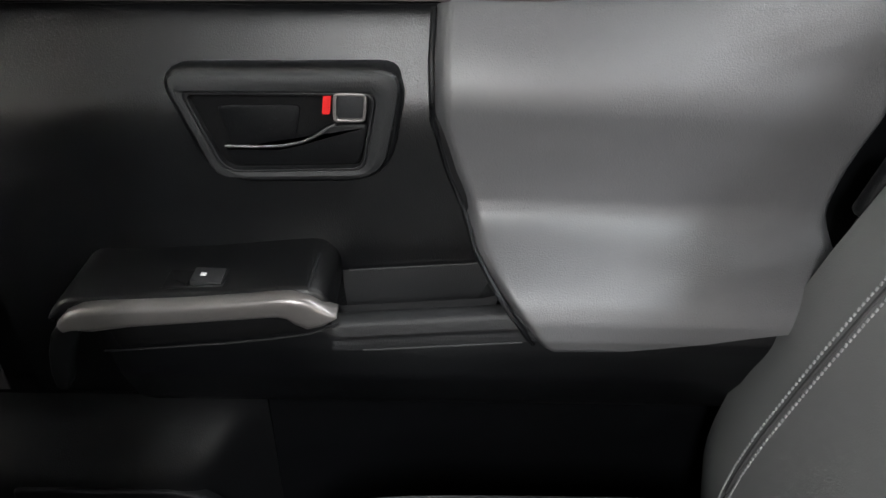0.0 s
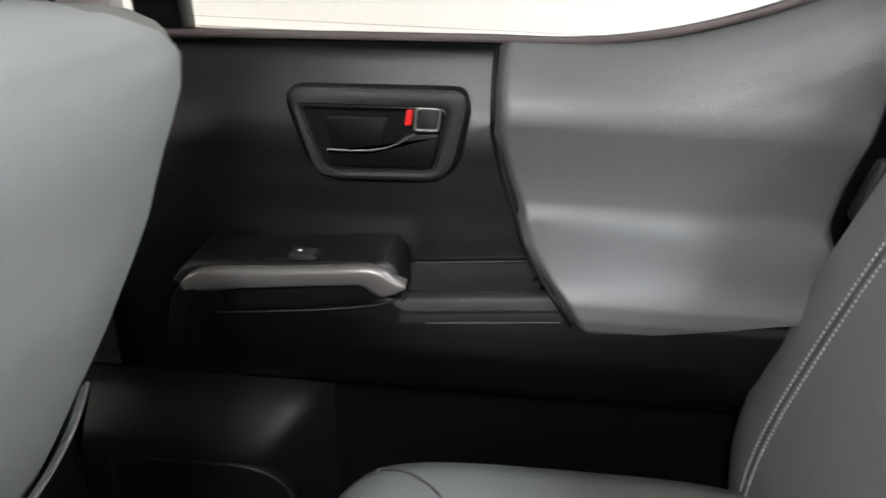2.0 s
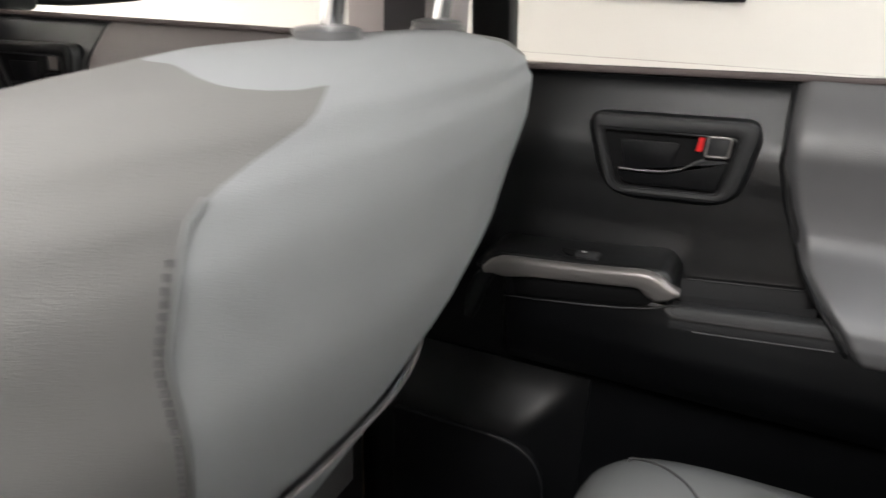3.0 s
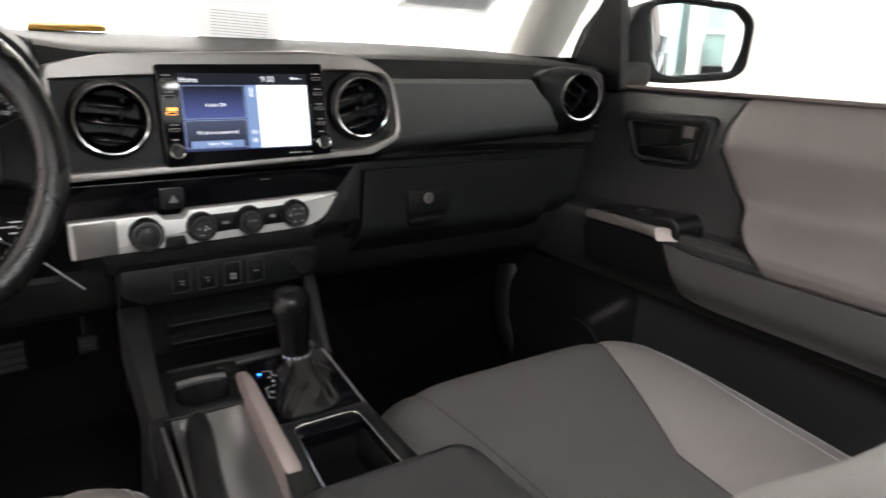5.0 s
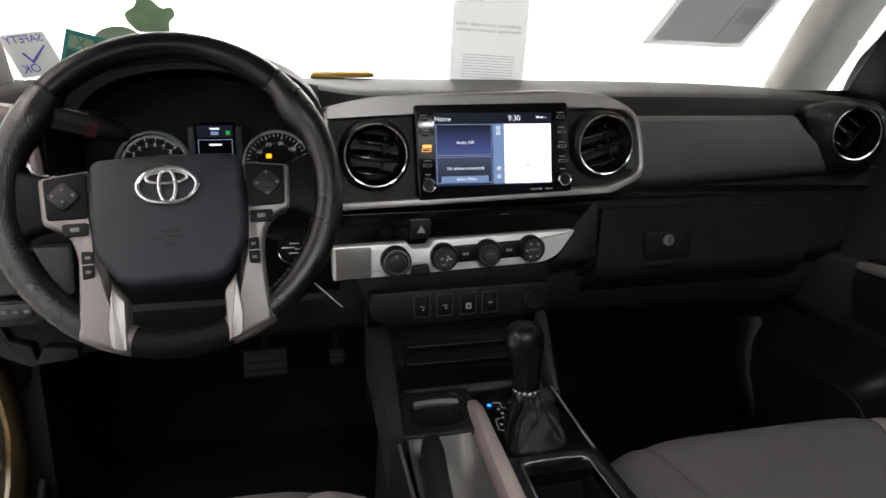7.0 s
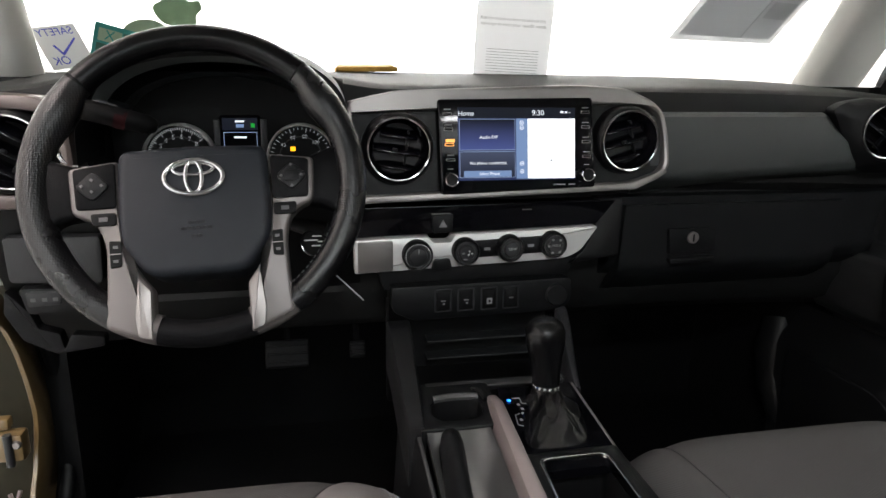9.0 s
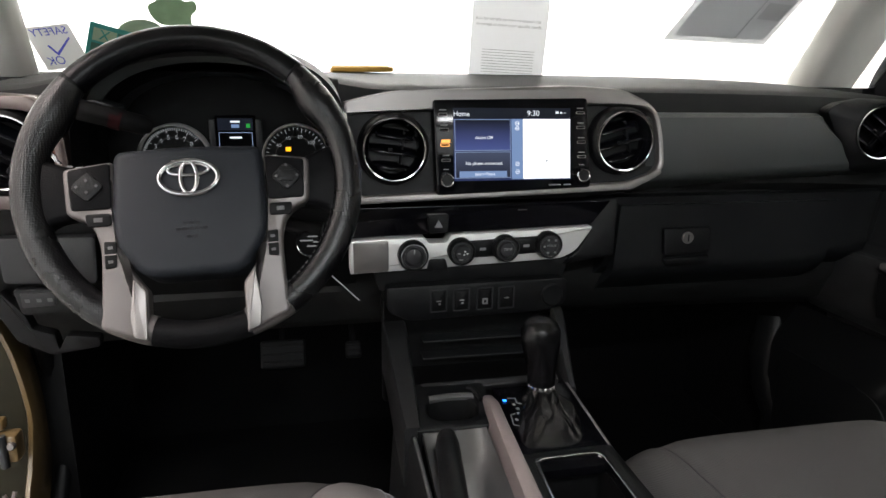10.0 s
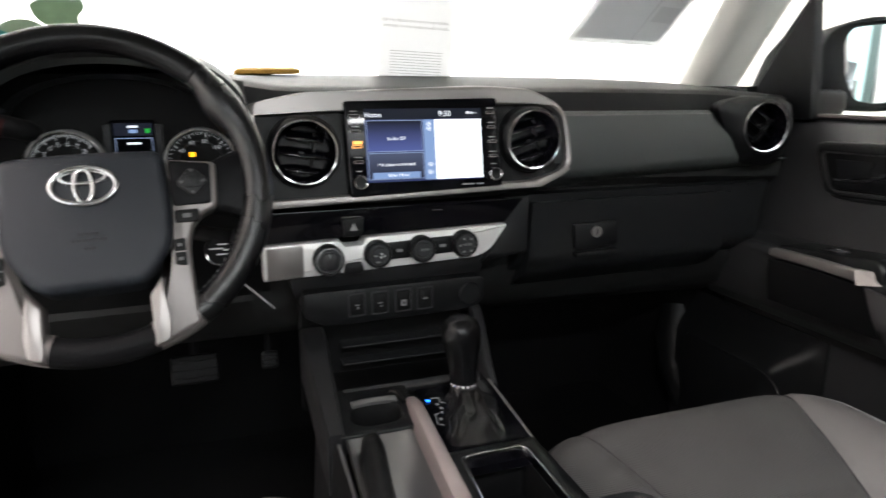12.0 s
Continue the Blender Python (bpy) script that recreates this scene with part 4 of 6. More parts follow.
part("silver_surround", frame_ring(outer, inner, 0.05, 0.006, T((0, -0.004, 0))), SMOKE, dash, "smoked satin surround of the side vent")

# touch screen unit, leaning back
S = T((0, -0.014, 0.700)) @ Matrix.Rotation(radians(-9), 4, "X")
unit = part("display_unit", prism(rounded([(-0.117, 0.109), (0.106, 0.113), (0.111, -0.013), (-0.114, -0.020)], 0.005, 3), 0.03, 0.003, S), GLOSS, dash, "gloss black touch screen unit")


def panel(name, x0, z0, x1, z1, mat, lift, parent=unit, M=S):
    return part(name, rbox((x1 - x0, 0.0006, z1 - z0), 0, 1, M @ T(((x0 + x1) / 2, -lift, (z0 + z1) / 2))), mat, parent, smooth=False)


panel("screen", -0.0895, -0.001, 0.0795, 0.098, SCREENB, 0.0006)
panel("status_bar", -0.0895, 0.0835, 0.0795, 0.098, SCREEND, 0.0010)
for z0, z1 in ((0.0400, 0.0825), (0.0025, 0.0385)):
    panel("tile_edge", -0.088, z0, -0.0085, z1, SCREENE, 0.0009)
    panel("tile", -0.0872, z0 + 0.0008, -0.0093, z1 - 0.0008, SCREENH if z0 > 0.03 else SCREENK, 0.0013)
panel("phone_bar", -0.082, 0.0036, -0.0145, 0.0120, SCREENL, 0.0019)
panel("icon_column", -0.0070, 0.0005, 0.0090, 0.0830, SCREENL, 0.0010)
panel("map", 0.0095, 0.0005, 0.0790, 0.0830, SCREENW, 0.0010)
panel("map_mark", 0.031, 0.030, 0.0325, 0.0315, MAPDOT, 0.0014)
panel("map_mark", 0.0425, 0.024, 0.0455, 0.0265, MAPDOT, 0.0014)
for z in (0.077, 0.0705, 0.0215, 0.0105):
    part("icon", revolve([(0.0030, 0.0), (0.0030, -0.0004), (0.0022, -0.0004), (0.0022, 0.0)], 20, S @ T((0.0010, -0.0012, z)), cap=False), SCREENT, unit)
    panel("icon_bar", -0.0005, z - 0.0005, 0.0025, z + 0.0005, SCREENT, 0.0016)
for k, (x, w) in enumerate(((0.0575, 0.0045), (0.0640, 0.0035), (0.0695, 0.0030))):
    panel("status_icon", x, 0.0905, x + w, 0.0935 - 0.0006 * k, SCREENT if k < 2 else MAPDOT, 0.0014)
text("Home", 0.0090, SCREENT, unit, S @ T((-0.078, -0.0018, 0.0895)))
text("9:30", 0.0105, SCREENT, unit, S @ T((0.0245, -0.0018, 0.0905)))
text("Audio Off", 0.0062, SCREENT, unit, S @ T((-0.047, -0.0023, 0.0575)))
text("No phone connected.", 0.0060, SCREENT, unit, S @ T((-0.047, -0.0023, 0.0225)))
text("Select Phone", 0.0056, SCREENT, unit, S @ T((-0.046, -0.0024, 0.0078)))
for sx, dz in ((-0.104, -0.006), (0.0945, -0.003)):
    for k in range(4):
        M = S @ T((sx + 0.0012 * k * (1 if sx < 0 else 0.6), -0.0008, 0.095 + dz - 0.0205 * k))
        lit = sx < 0 and k == 2
        bo, bi = rounded([(-0.0062, 0.0020), (0.0062, 0.0020), (0.0062, -0.0020), (-0.0062, -0.0020)], 0.001, 2), rounded([(-0.0055, 0.0013), (0.0055, 0.0013), (0.0055, -0.0013), (-0.0055, -0.0013)], 0.0008, 2)
        bt = part("button", prism(bi, 0.002, 0.0004, M @ T((0, -0.001, 0))), GLOSS, unit, "small black slot button")
        part("button_edge", frame_ring(bo, bi, 0.002, 0.0002, M @ T((0, -0.0012, 0))), AMBERD if lit else SILVERD, bt)
        if lit:
            part("button_light", rbox((0.0125, 0.0006, 0.0044), 0.0006, 1, M @ T((0.001, -0.0004, 0.0052))), AMBERD, bt, "glowing amber mark")
        else:
            part("button_mark", rbox((0.0095, 0.0006, 0.0014), 0, 1, M @ T((0, 0.0002, 0.0062))), GREYM, bt, smooth=False)
    M = S @ T((sx + (0.0035 if sx < 0 else 0.0025), -0.001, dz + 0.006 if sx < 0 else dz + 0.007))
    part("dial", revolve([(0.0094, 0.006), (0.0094, -0.006), (0.0084, -0.008), (0.007, -0.0075), (0.001, -0.0075)], 28, M), BLACK, unit, "black dial with chrome rim")
    part("dial_rim", revolve([(0.0098, 0.0), (0.0098, -0.0065), (0.0090, -0.0085), (0.0078, -0.0078)], 28, M, cap=False), CHROME, unit)
    part("dial_mark", rbox((0.0075, 0.0006, 0.0012), 0, 1, M @ T((0, 0.0005, 0.0150))), GREYM, unit, smooth=False)
part("brand_bar", rbox((0.018, 0.0006, 0.0020), 0, 1, S @ T((0.056, -0.0008, -0.0085))), GREYM, unit, smooth=False)
part("brand_bar", rbox((0.010, 0.0006, 0.0020), 0, 1, S @ T((0.075, -0.0008, -0.0085))), GREYM, unit, smooth=False)

# gloss strip, climate panel, switches
strip = part("gloss_strip", prism(rounded([(-0.235, 0.660), (0.160, 0.662), (0.130, 0.626), (-0.235, 0.616)], 0.004, 3), 0.03, 0.002, T((0, 0.014, 0))), GLOSS, dash, "gloss black strip")
part("strip_line", rbox((0.028, 0.001, 0.0015), 0, 1, T((-0.108, 0.0138, 0.648))), SILVERD, strip)
part("strip_line", rbox((0.014, 0.001, 0.0012), 0, 1, T((0.020, 0.0138, 0.651))), SILVERD, strip)
hz = part("hazard_button", prism(rounded([(-0.122, 0.647), (-0.091, 0.648), (-0.093, 0.622), (-0.120, 0.621)], 0.003, 3), 0.012, 0.002, T((0, 0.006, 0))), BLACK, dash, "black hazard button")
part("hazard_mark", prism([(-0.1125, 0.630), (-0.1065, 0.641), (-0.1005, 0.630)], 0.001, 0, T((0, 0.005, 0))), GREYM, hz)
clim = part("climate_panel", prism(rounded([(-0.232, 0.614), (-0.126, 0.616), (-0.120, 0.607), (-0.094, 0.607), (-0.088, 0.618), (0.132, 0.624), (0.105, 0.586), (0.082, 0.576), (-0.232, 0.565)], [0.003, 0.004, 0.004, 0.004, 0.004, 0.006, 0.02, 0.02, 0.003], 4), 0.03, 0.003, T((0, 0.008, 0))), SILVERB, dash, "bright satin silver climate panel")
part("panel_corner", prism(rounded([(-0.2275, 0.6120), (-0.178, 0.6128), (-0.178, 0.5680), (-0.2275, 0.5665)], 0.003, 3), 0.004, 0.001, T((0, 0.0065, 0))), SILVERD, clim, "smoked reflecting corner")
for x, z, r in ((-0.144, 0.592, 0.0215), (-0.074, 0.595, 0.0195), (-0.008, 0.5975, 0.0195), (0.058, 0.6005, 0.0195)):
    d = part("climate_dial", revolve([(r, 0.008), (r, -0.008), (r * 0.94, -0.010), (r * 0.84, -0.0095)], 40, T((x, 0.002, z)), cap=False), BLACK, dash, "black round climate dial")
    part("dial_face", revolve([(r * 0.86, 0.0), (r * 0.84, -0.009), (r * 0.62, -0.0095), (r * 0.58, -0.013), (r * 0.52, -0.014), (0.001, -0.014)], 40, T((x, 0.002, z))), DARK, d)
    part("dial_ring", revolve([(r * 0.88, -0.008), (r * 0.86, -0.0107), (r * 0.80, -0.0107), (r * 0.78, -0.008)], 40, T((x, 0.002, z)), cap=False), CHROME if x < -0.1 else CHROMED, d)
    if -0.1 < x < -0.05:
        for q in range(3):
            part("fan_blade", prism([(0.0006, 0.0004), (0.0042, 0.0016), (0.0036, -0.0012)], 0.0005, 0, T((x + 0.0035, -0.0124, z)) @ Matrix.Rotation(radians(120 * q + 20), 4, "Y")), WHITE, d, smooth=False)
        part("dial_mark", rbox((0.004, 0.0006, 0.0022), 0, 1, T((x - 0.006, -0.0124, z))), GREYM, d)
        part("dial_mark", rbox((0.006, 0.0006, 0.0018), 0, 1, T((x - 0.003, -0.0124, z - 0.009))), GREYM, d)
    elif x < -0.1:
        part("pointer", rbox((0.0012, 0.001, 0.006), 0, 1, T((x, -0.0122, z + 0.008))), GREYM, d)
    elif x > 0.03:
        for q in range(5):
            a = radians(55 + 62 * q)
            part("mode_mark", rbox((0.0034, 0.0006, 0.0030), 0.0002, 1, T((x + 0.0108 * math.cos(a), -0.0124, z + 0.0108 * math.sin(a)))), GREYM, d)
part("dial_strip", prism(rounded([(-0.074, 0.608), (0.058, 0.613), (0.058, 0.588), (-0.074, 0.583)], 0.004, 3), 0.006, 0.001, T((0, 0.0045, 0))), BLACK, dash, "black strip between the dials")
text("TEMP", 0.0054, GREYM, dash, T((-0.008, -0.0127, 0.5985)), "dial_lettering")
text("MODE", 0.0050, GREYM, dash, T((0.058, -0.0127, 0.6015)), "dial_lettering")
for x, z in ((-0.041, 0.5965), (0.025, 0.599)):
    b = part("climate_button", prism(rounded([(x - 0.0135, z + 0.011), (x + 0.0135, z + 0.012), (x + 0.0135, z - 0.010), (x - 0.0135, z - 0.011)], 0.003, 3), 0.012, 0.0015, T((0, 0.004, 0))), BLACK, dash, "black climate button")
    part("button_mark", rbox((0.009, 0.0006, 0.004), 0, 1, T((x, 0.0036, z))), GREYM, b)
part("small_button", prism(rounded([(-0.120, 0.583), (-0.096, 0.584), (-0.092, 0.568), (-0.123, 0.567)], 0.003, 3), 0.012, 0.0015, T((0, 0.003, 0))), BLACK, dash)
part("stack_cheek", prism(rounded([(0.134, 0.664), (0.172, 0.664), (0.172, 0.575), (0.088, 0.565), (0.112, 0.585), (0.128, 0.612)], 0.004, 3), 0.03, 0.003, T((0, 0.016, 0))), BLACK, dash, "black side piece of the centre stack")
part("switch_row_panel", prism(rounded([(-0.182, 0.546), (0.090, 0.549), (0.092, 0.508), (0.06, 0.498), (-0.15, 0.494), (-0.182, 0.510)], [0.005, 0.01, 0.02, 0.01, 0.01, 0.01], 4), 0.05, 0.003, T((0, -0.002, 0))), BLACK, dash, "black switch row panel")
part("stack_filler", prism(rounded([(-0.20, 0.57), (0.10, 0.575), (0.09, 0.54), (-0.19, 0.535)], 0.004, 3), 0.04, 0.002, T((0, 0.02, 0))), BLACK, dash)
for k, x in enumerate((-0.107, -0.073, -0.038, -0.005)):
    fo = rounded([(x - 0.0125, 0.540), (x + 0.0130, 0.541), (x + 0.0130, 0.506), (x - 0.0125, 0.505)], 0.003, 3)
    fi = rounded([(x - 0.0105, 0.538), (x + 0.0110, 0.539), (x + 0.0110, 0.508), (x - 0.0105, 0.507)], 0.002, 3)
    s = part("rocker_switch", prism(rounded([(x - 0.0098, 0.537), (x + 0.0103, 0.538), (x + 0.0103, 0.509), (x - 0.0098, 0.508)], 0.002, 3), 0.010, 0.0015, T((0, -0.0035, 0)) @ T((0, 0, 0.523)) @ Matrix.Rotation(radians(3 if k == 2 else -2), 4, "X") @ T((0, 0, -0.523))), VOID, dash, "black rocker switch")
    part("switch_frame", frame_ring(fo, fi, 0.004, 0.0006, T((0, -0.0035, 0))), DARK, s)
    if k == 2:
        part("switch_mark", rbox((0.008, 0.0006, 0.009), 0, 1, T((x, -0.0052, 0.520))), GREYM, s)
        part("switch_glyph", rbox((0.003, 0.0006, 0.004), 0, 1, T((x, -0.0056, 0.520))), VOID, s)
    else:
        part("switch_mark", rbox((0.007, 0.0006, 0.0016), 0, 1, T((x, -0.0054, 0.5235))), GREYM, s)
        part("switch_mark", rbox((0.003, 0.0006, 0.0028), 0, 1, T((x + 0.001, -0.0054, 0.519 if k < 3 else 0.5235))), GREYM, s)
part("power_socket", revolve([(0.017, 0.01), (0.017, -0.003), (0.015, -0.005), (0.001, -0.004)], 32, T((0.066, -0.002, 0.524))), BLACK, dash, "round black power socket cover")

# instrument hood and gauges
def hood(u, v):
    a = math.pi * u
    y = -0.055 + 0.26 * v
    w = 0.158 + 0.01 * v
    return Vector((-0.395 - w * math.cos(a) * 1.0, y, 0.742 + (0.126 + 0.012 * math.sin(math.pi * min(1, v * 1.4)) - 0.03 * max(0, v - 0.3)) * abs(math.sin(a)) ** 0.55))


part("cluster_hood", sheet(hood, 48, 12, (0, 0, -0.012)), VOID, dash, "black hood over the instruments")


def visor(u, v):
    a = math.pi * (0.10 + 0.80 * u)
    w, h = 0.146 - 0.011 * v, 0.119 - 0.011 * v
    return Vector((-0.395 - w * math.cos(a), -0.050 + 0.012 * v, 0.742 + h * abs(math.sin(a)) ** 0.60))


part("visor_lip", sheet(visor, 48, 4, (0, 0.004, 0)), PADG, dash, "charcoal front lip of the instrument hood")
part("visor_step", sheet(lambda u, v: visor(u, 1.6 + 0.5 * v) + Vector((0, 0.035 + 0.02 * v, -0.004)), 48, 3, (0, 0.004, 0)), BLACK, dash, "black inner step of the instrument hood")
part("visor_ledge", prism(rounded([(-0.534, 0.803), (-0.526, 0.806), (-0.503, 0.799), (-0.503, 0.795), (-0.532, 0.797)], 0.002, 3), 0.05, 0.001, T((0, -0.054, 0))), DARK, dash)
for x in (-0.4105, -0.3495):
    part("cluster_post", prism(rounded([(x - 0.004, 0.777), (x + 0.004, 0.777), (x + 0.004, 0.728), (x - 0.004, 0.728)], 0.001, 2), 0.012, 0.001, T((0, 0.058, 0))), DARK, dash, "charcoal divider beside the information screen")
part("instrument_backing", prism(rounded([(-0.55, 0.84), (-0.24, 0.84), (-0.24, 0.66), (-0.55, 0.66)], 0.03, 4), 0.01, 0, T((0, 0.085, 0))), VOID, dash, "black instrument panel")
for x in (-0.462, -0.300):
    g = part("gauge", revolve([(0.0475, 0.02), (0.0475, -0.004), (0.0462, -0.006), (0.0445, -0.003), (0.0445, 0.012)], 48, T((x, 0.062, 0.724)), cap=False), SILVERB, dash, "round instrument with silver rim")
    part("gauge_face", revolve([(0.045, 0.010), (0.0445, 0.008), (0.001, 0.008)], 48, T((x, 0.062, 0.724))), VOID, g)
    n0, step, words = (187, 20.8, ["1", "2", "3", "4", "5", "6", "7", "8"]) if x < -0.4 else (177, 33, ["20", "40", "60", "80", "100", "120", "140"])
    fine = 5 if x < -0.4 else 4
    for k in range(-fine, fine * (len(words) - 1) + 1):
        a = radians(n0 - step * k / fine)
        ln = 0.0065 if k % fine == 0 else 0.0035
        part("tick", rbox((ln, 0.0006, 0.0009), 0, 1, T((x, 0.0695, 0.724)) @ Matrix.Rotation(-a, 4, "Y") @ T((0.042 - ln / 2, 0, 0))), NUMG, g, smooth=False)
    for k, w in enumerate(words):
        a = radians(n0 - step * k)
        text(w, 0.0088 if x < -0.4 else 0.0072, NUMG, g, T((x + 0.0295 * math.cos(a), 0.0694, 0.724 + 0.0295 * math.sin(a))), "numeral")
    part("needle", rbox((0.028, 0.0008, 0.0014), 0.0003, 1, T((x, 0.0685, 0.724)) @ Matrix.Rotation(radians(-(n0 + step)), 4, "Y") @ T((0.014, 0, 0))), material("orange_needle", (0.45, 0.12, 0.02), 0.5), g, "orange needle")
    part("rim_shade", revolve([(0.030, 0.0075), (0.0292, 0.0068), (0.0285, 0.0075)], 40, T((x, 0.062, 0.724)), cap=False), DARK, g)
part("warning_light", rbox((0.0072, 0.0008, 0.0060), 0.001, 1, T((-0.311, 0.0690, 0.736))), AMBER, dash, "amber warning light")
inf = part("info_display", rbox((0.054, 0.01, 0.062), 0.002, 1, T((-0.380, 0.064, 0.752))), GLOSS, dash, "small driver information screen")
for x0, x1, z0, z1, y, mt in ((-0.403, -0.357, 0.763, 0.779, 0.0586, SCREEND), (-0.386, -0.374, 0.7735, 0.7760, 0.0582, SCREENT), (-0.385, -0.375, 0.7665, 0.7710, 0.0582, SCREENL), (-0.3655, -0.3605, 0.7665, 0.7720, 0.0582, GREENG), (-0.402, -0.358, 0.7597, 0.7603, 0.0582, SCREENE), (-0.402, -0.4014, 0.725, 0.7605, 0.0582, SCREENE), (-0.3586, -0.358, 0.725, 0.7605, 0.0582, SCREENE), (-0.388, -0.372, 0.7520, 0.7545, 0.0582, SCREENT), (-0.387, -0.373, 0.739, 0.7405, 0.0582, SCREENL)):
    part("info_glow", rbox((x1 - x0, 0.0006, z1 - z0), 0, 1, T(((x0 + x1) / 2, y, (z0 + z1) / 2))), mt, inf, smooth=False)

# driver side lower dash
part("knee_panel", sheet(lambda u, v: Vector((-0.70 + 0.48 * u, 0.03 + 0.10 * v * v, 0.672 - 0.21 * v)), 12, 12, (0, 0.03, 0)), VOID, dash, "black knee panel")
KP = Matrix.Rotation(radians(8), 4, "X")
lid = rounded([(-0.676, 0.632), (-0.559, 0.630), (-0.565, 0.563), (-0.678, 0.568)], 0.008, 4)
part("small_lid", prism(lid, 0.014, 0.003, T((0, 0.020, 0.6)) @ KP @ T((0, 0, -0.6))), DARK, dash, "dark grey cubby lid")
part("switch_recess", prism(rounded([(-0.668, 0.562), (-0.572, 0.556), (-0.585, 0.527), (-0.662, 0.523)], 0.008, 4), 0.014, 0.002, T((0, 0.024, 0.545)) @ KP @ T((0, 0, -0.545))), BLACK, dash, "black recessed switch carrier")
sp2 = part("switch_bank", prism(rounded([(-0.659, 0.557), (-0.616, 0.556), (-0.619, 0.537), (-0.659, 0.535)], 0.003, 3), 0.012, 0.0015, T((0, 0.021, 0.545)) @ KP @ T((0, 0, -0.545))), DARK, dash, "small bank of switches")
for x in (-0.651, -0.637, -0.624):
    part("switch_mark", rbox((0.006, 0.0008, 0.005), 0, 1, T((x, 0.0205, 0.546)) @ KP), MARKD, sp2, smooth=False)
part("lower_lip", prism(rounded([(-0.695, 0.553), (-0.667, 0.519), (-0.660, 0.497), (-0.634, 0.488), (-0.630, 0.465), (-0.620, 0.486), (-0.578, 0.480), (-0.578, 0.466), (-0.640, 0.458), (-0.68, 0.480), (-0.70, 0.520)], 0.004, 3), 0.02, 0.002, T((0, 0.046, 0))), VOID, dash, "black lower edge of the knee panel")

# ---- steering wheel ----
wheel = thing("steering_wheel", "black leather steering wheel with silver spokes", "steering wheel", (-0.405, -0.15, 0.716))
W = T((-0.4055, -0.16, 0.726)) @ Matrix.Rotation(radians(-24), 4, "X") @ Matrix.Rotation(radians(-2.6), 4, "Y")
R = 0.1608
WC = T((0.0022, 0, 0))


def rim_arc(a0, a1, n, r0, name, mat, label=""):
    pts = []
    for k in range(n + 1):
        a = radians(a0 + (a1 - a0) * k / n)
        rr = R - ((r0(k / n) if callable(r0) else r0) - 0.0147)
        pts.append(WC @ W @ Vector((rr * math.cos(a), 0, rr * math.sin(a))))
    return part(name, tube(pts, r0, 18), mat, wheel, label)


def swell(t):
    """Grip from its lower end (t = 0) to the joint at the top: a thumb rest close under the joint."""
    return 0.0148 + 0.0014 * math.sin(math.pi * t) ** 0.7 + 0.0040 * math.exp(-((t - 0.87) / 0.09) ** 2) * (1 - smoothstep(0.93, 1.0, t))


rim_arc(46.6, 135.4, 30, 0.0147, "rim_top", LEATHER, "smooth black leather upper rim")
rim_arc(136.6, 238, 34, lambda t: swell(1 - t), "rim_grip", PERF, "perforated leather grip")
rim_arc(-58, 45.4, 34, swell, "rim_grip", PERF, "perforated leather grip")
rim_arc(253.6, 286.4, 14, 0.0146, "rim_bottom", DEEP, "smooth black leather lower rim")
for a in (46, 136):
    rim_arc(a - 0.7, a + 0.7, 2, 0.0140, "rim_joint", VOID)
rim_arc(238, 253.6, 10, 0.0154, "rim_spoke", SPOKE, "smoked satin silver lower rim")
rim_arc(286.4, 302, 10, 0.0154, "rim_spoke", SPOKE, "smoked satin silver lower rim")
# inner seam of the stitched leather
for k0, k1 in ((-52, 45), (137, 234)):
    seam_bm = bmesh.new()
    for k in range(38):
        a = radians(k0 + (k1 - k0) * k / 37)
        bmesh.ops.create_cube(seam_bm, size=1, matrix=W @ T(((R - 0.0135) * math.cos(a), -0.0065, (R - 0.0135) * math.sin(a))) @ Matrix.Rotation(-a, 4, "Y") @ Matrix.Diagonal((0.0012, 0.0012, 0.0038, 1)))
    part("rim_stitching", seam_bm, THREADD, wheel, "dark rim stitching", smooth=False)
pad_o = rounded([(-0.073, 0.040), (0.0, 0.043), (0.073, 0.040), (0.0755, -0.030), (0.073, -0.057), (0.048, -0.093), (-0.048, -0.093), (-0.073, -0.057), (-0.0755, -0.030)], [0.012, 0.05, 0.012, 0.03, 0.02, 0.016, 0.016, 0.02, 0.03], 5)
part("airbag_cover", prism(pad_o, 0.05, 0.010, W @ T((0, -0.022, -0.010)), 5), PADC, wheel, "bluish charcoal airbag cover")
EY = -0.0230
em = part("emblem", tube([W @ Vector((0.0285 * math.cos(a), EY, -0.003 + 0.0178 * math.sin(a))) for a in [2 * math.pi * k / 48 for k in range(48)]], 0.0030, 10, True), CHROMED, wheel, "plain chrome oval badge")
part("badge_oval", tube([W @ Vector((0.0080 * math.cos(a), EY, -0.003 + 0.0170 * math.sin(a))) for a in [2 * math.pi * k / 32 for k in range(32)]], 0.0026, 10, True), CHROMED, em)
part("badge_oval", tube([W @ Vector((0.0200 * math.cos(a), EY, 0.0055 + 0.0062 * math.sin(a))) for a in [2 * math.pi * k / 32 for k in range(32)]], 0.0024, 10, True), CHROMED, em)
for w, z, n in ((0.009, -0.050, 3), (0.016, -0.056, 5), (0.006, -0.064, 2)):
    dashes(W @ Vector((-w, -0.0224, z)), W @ Vector((w, -0.0224, z)), n, 0.0034, MOULD, wheel, "moulded_mark")
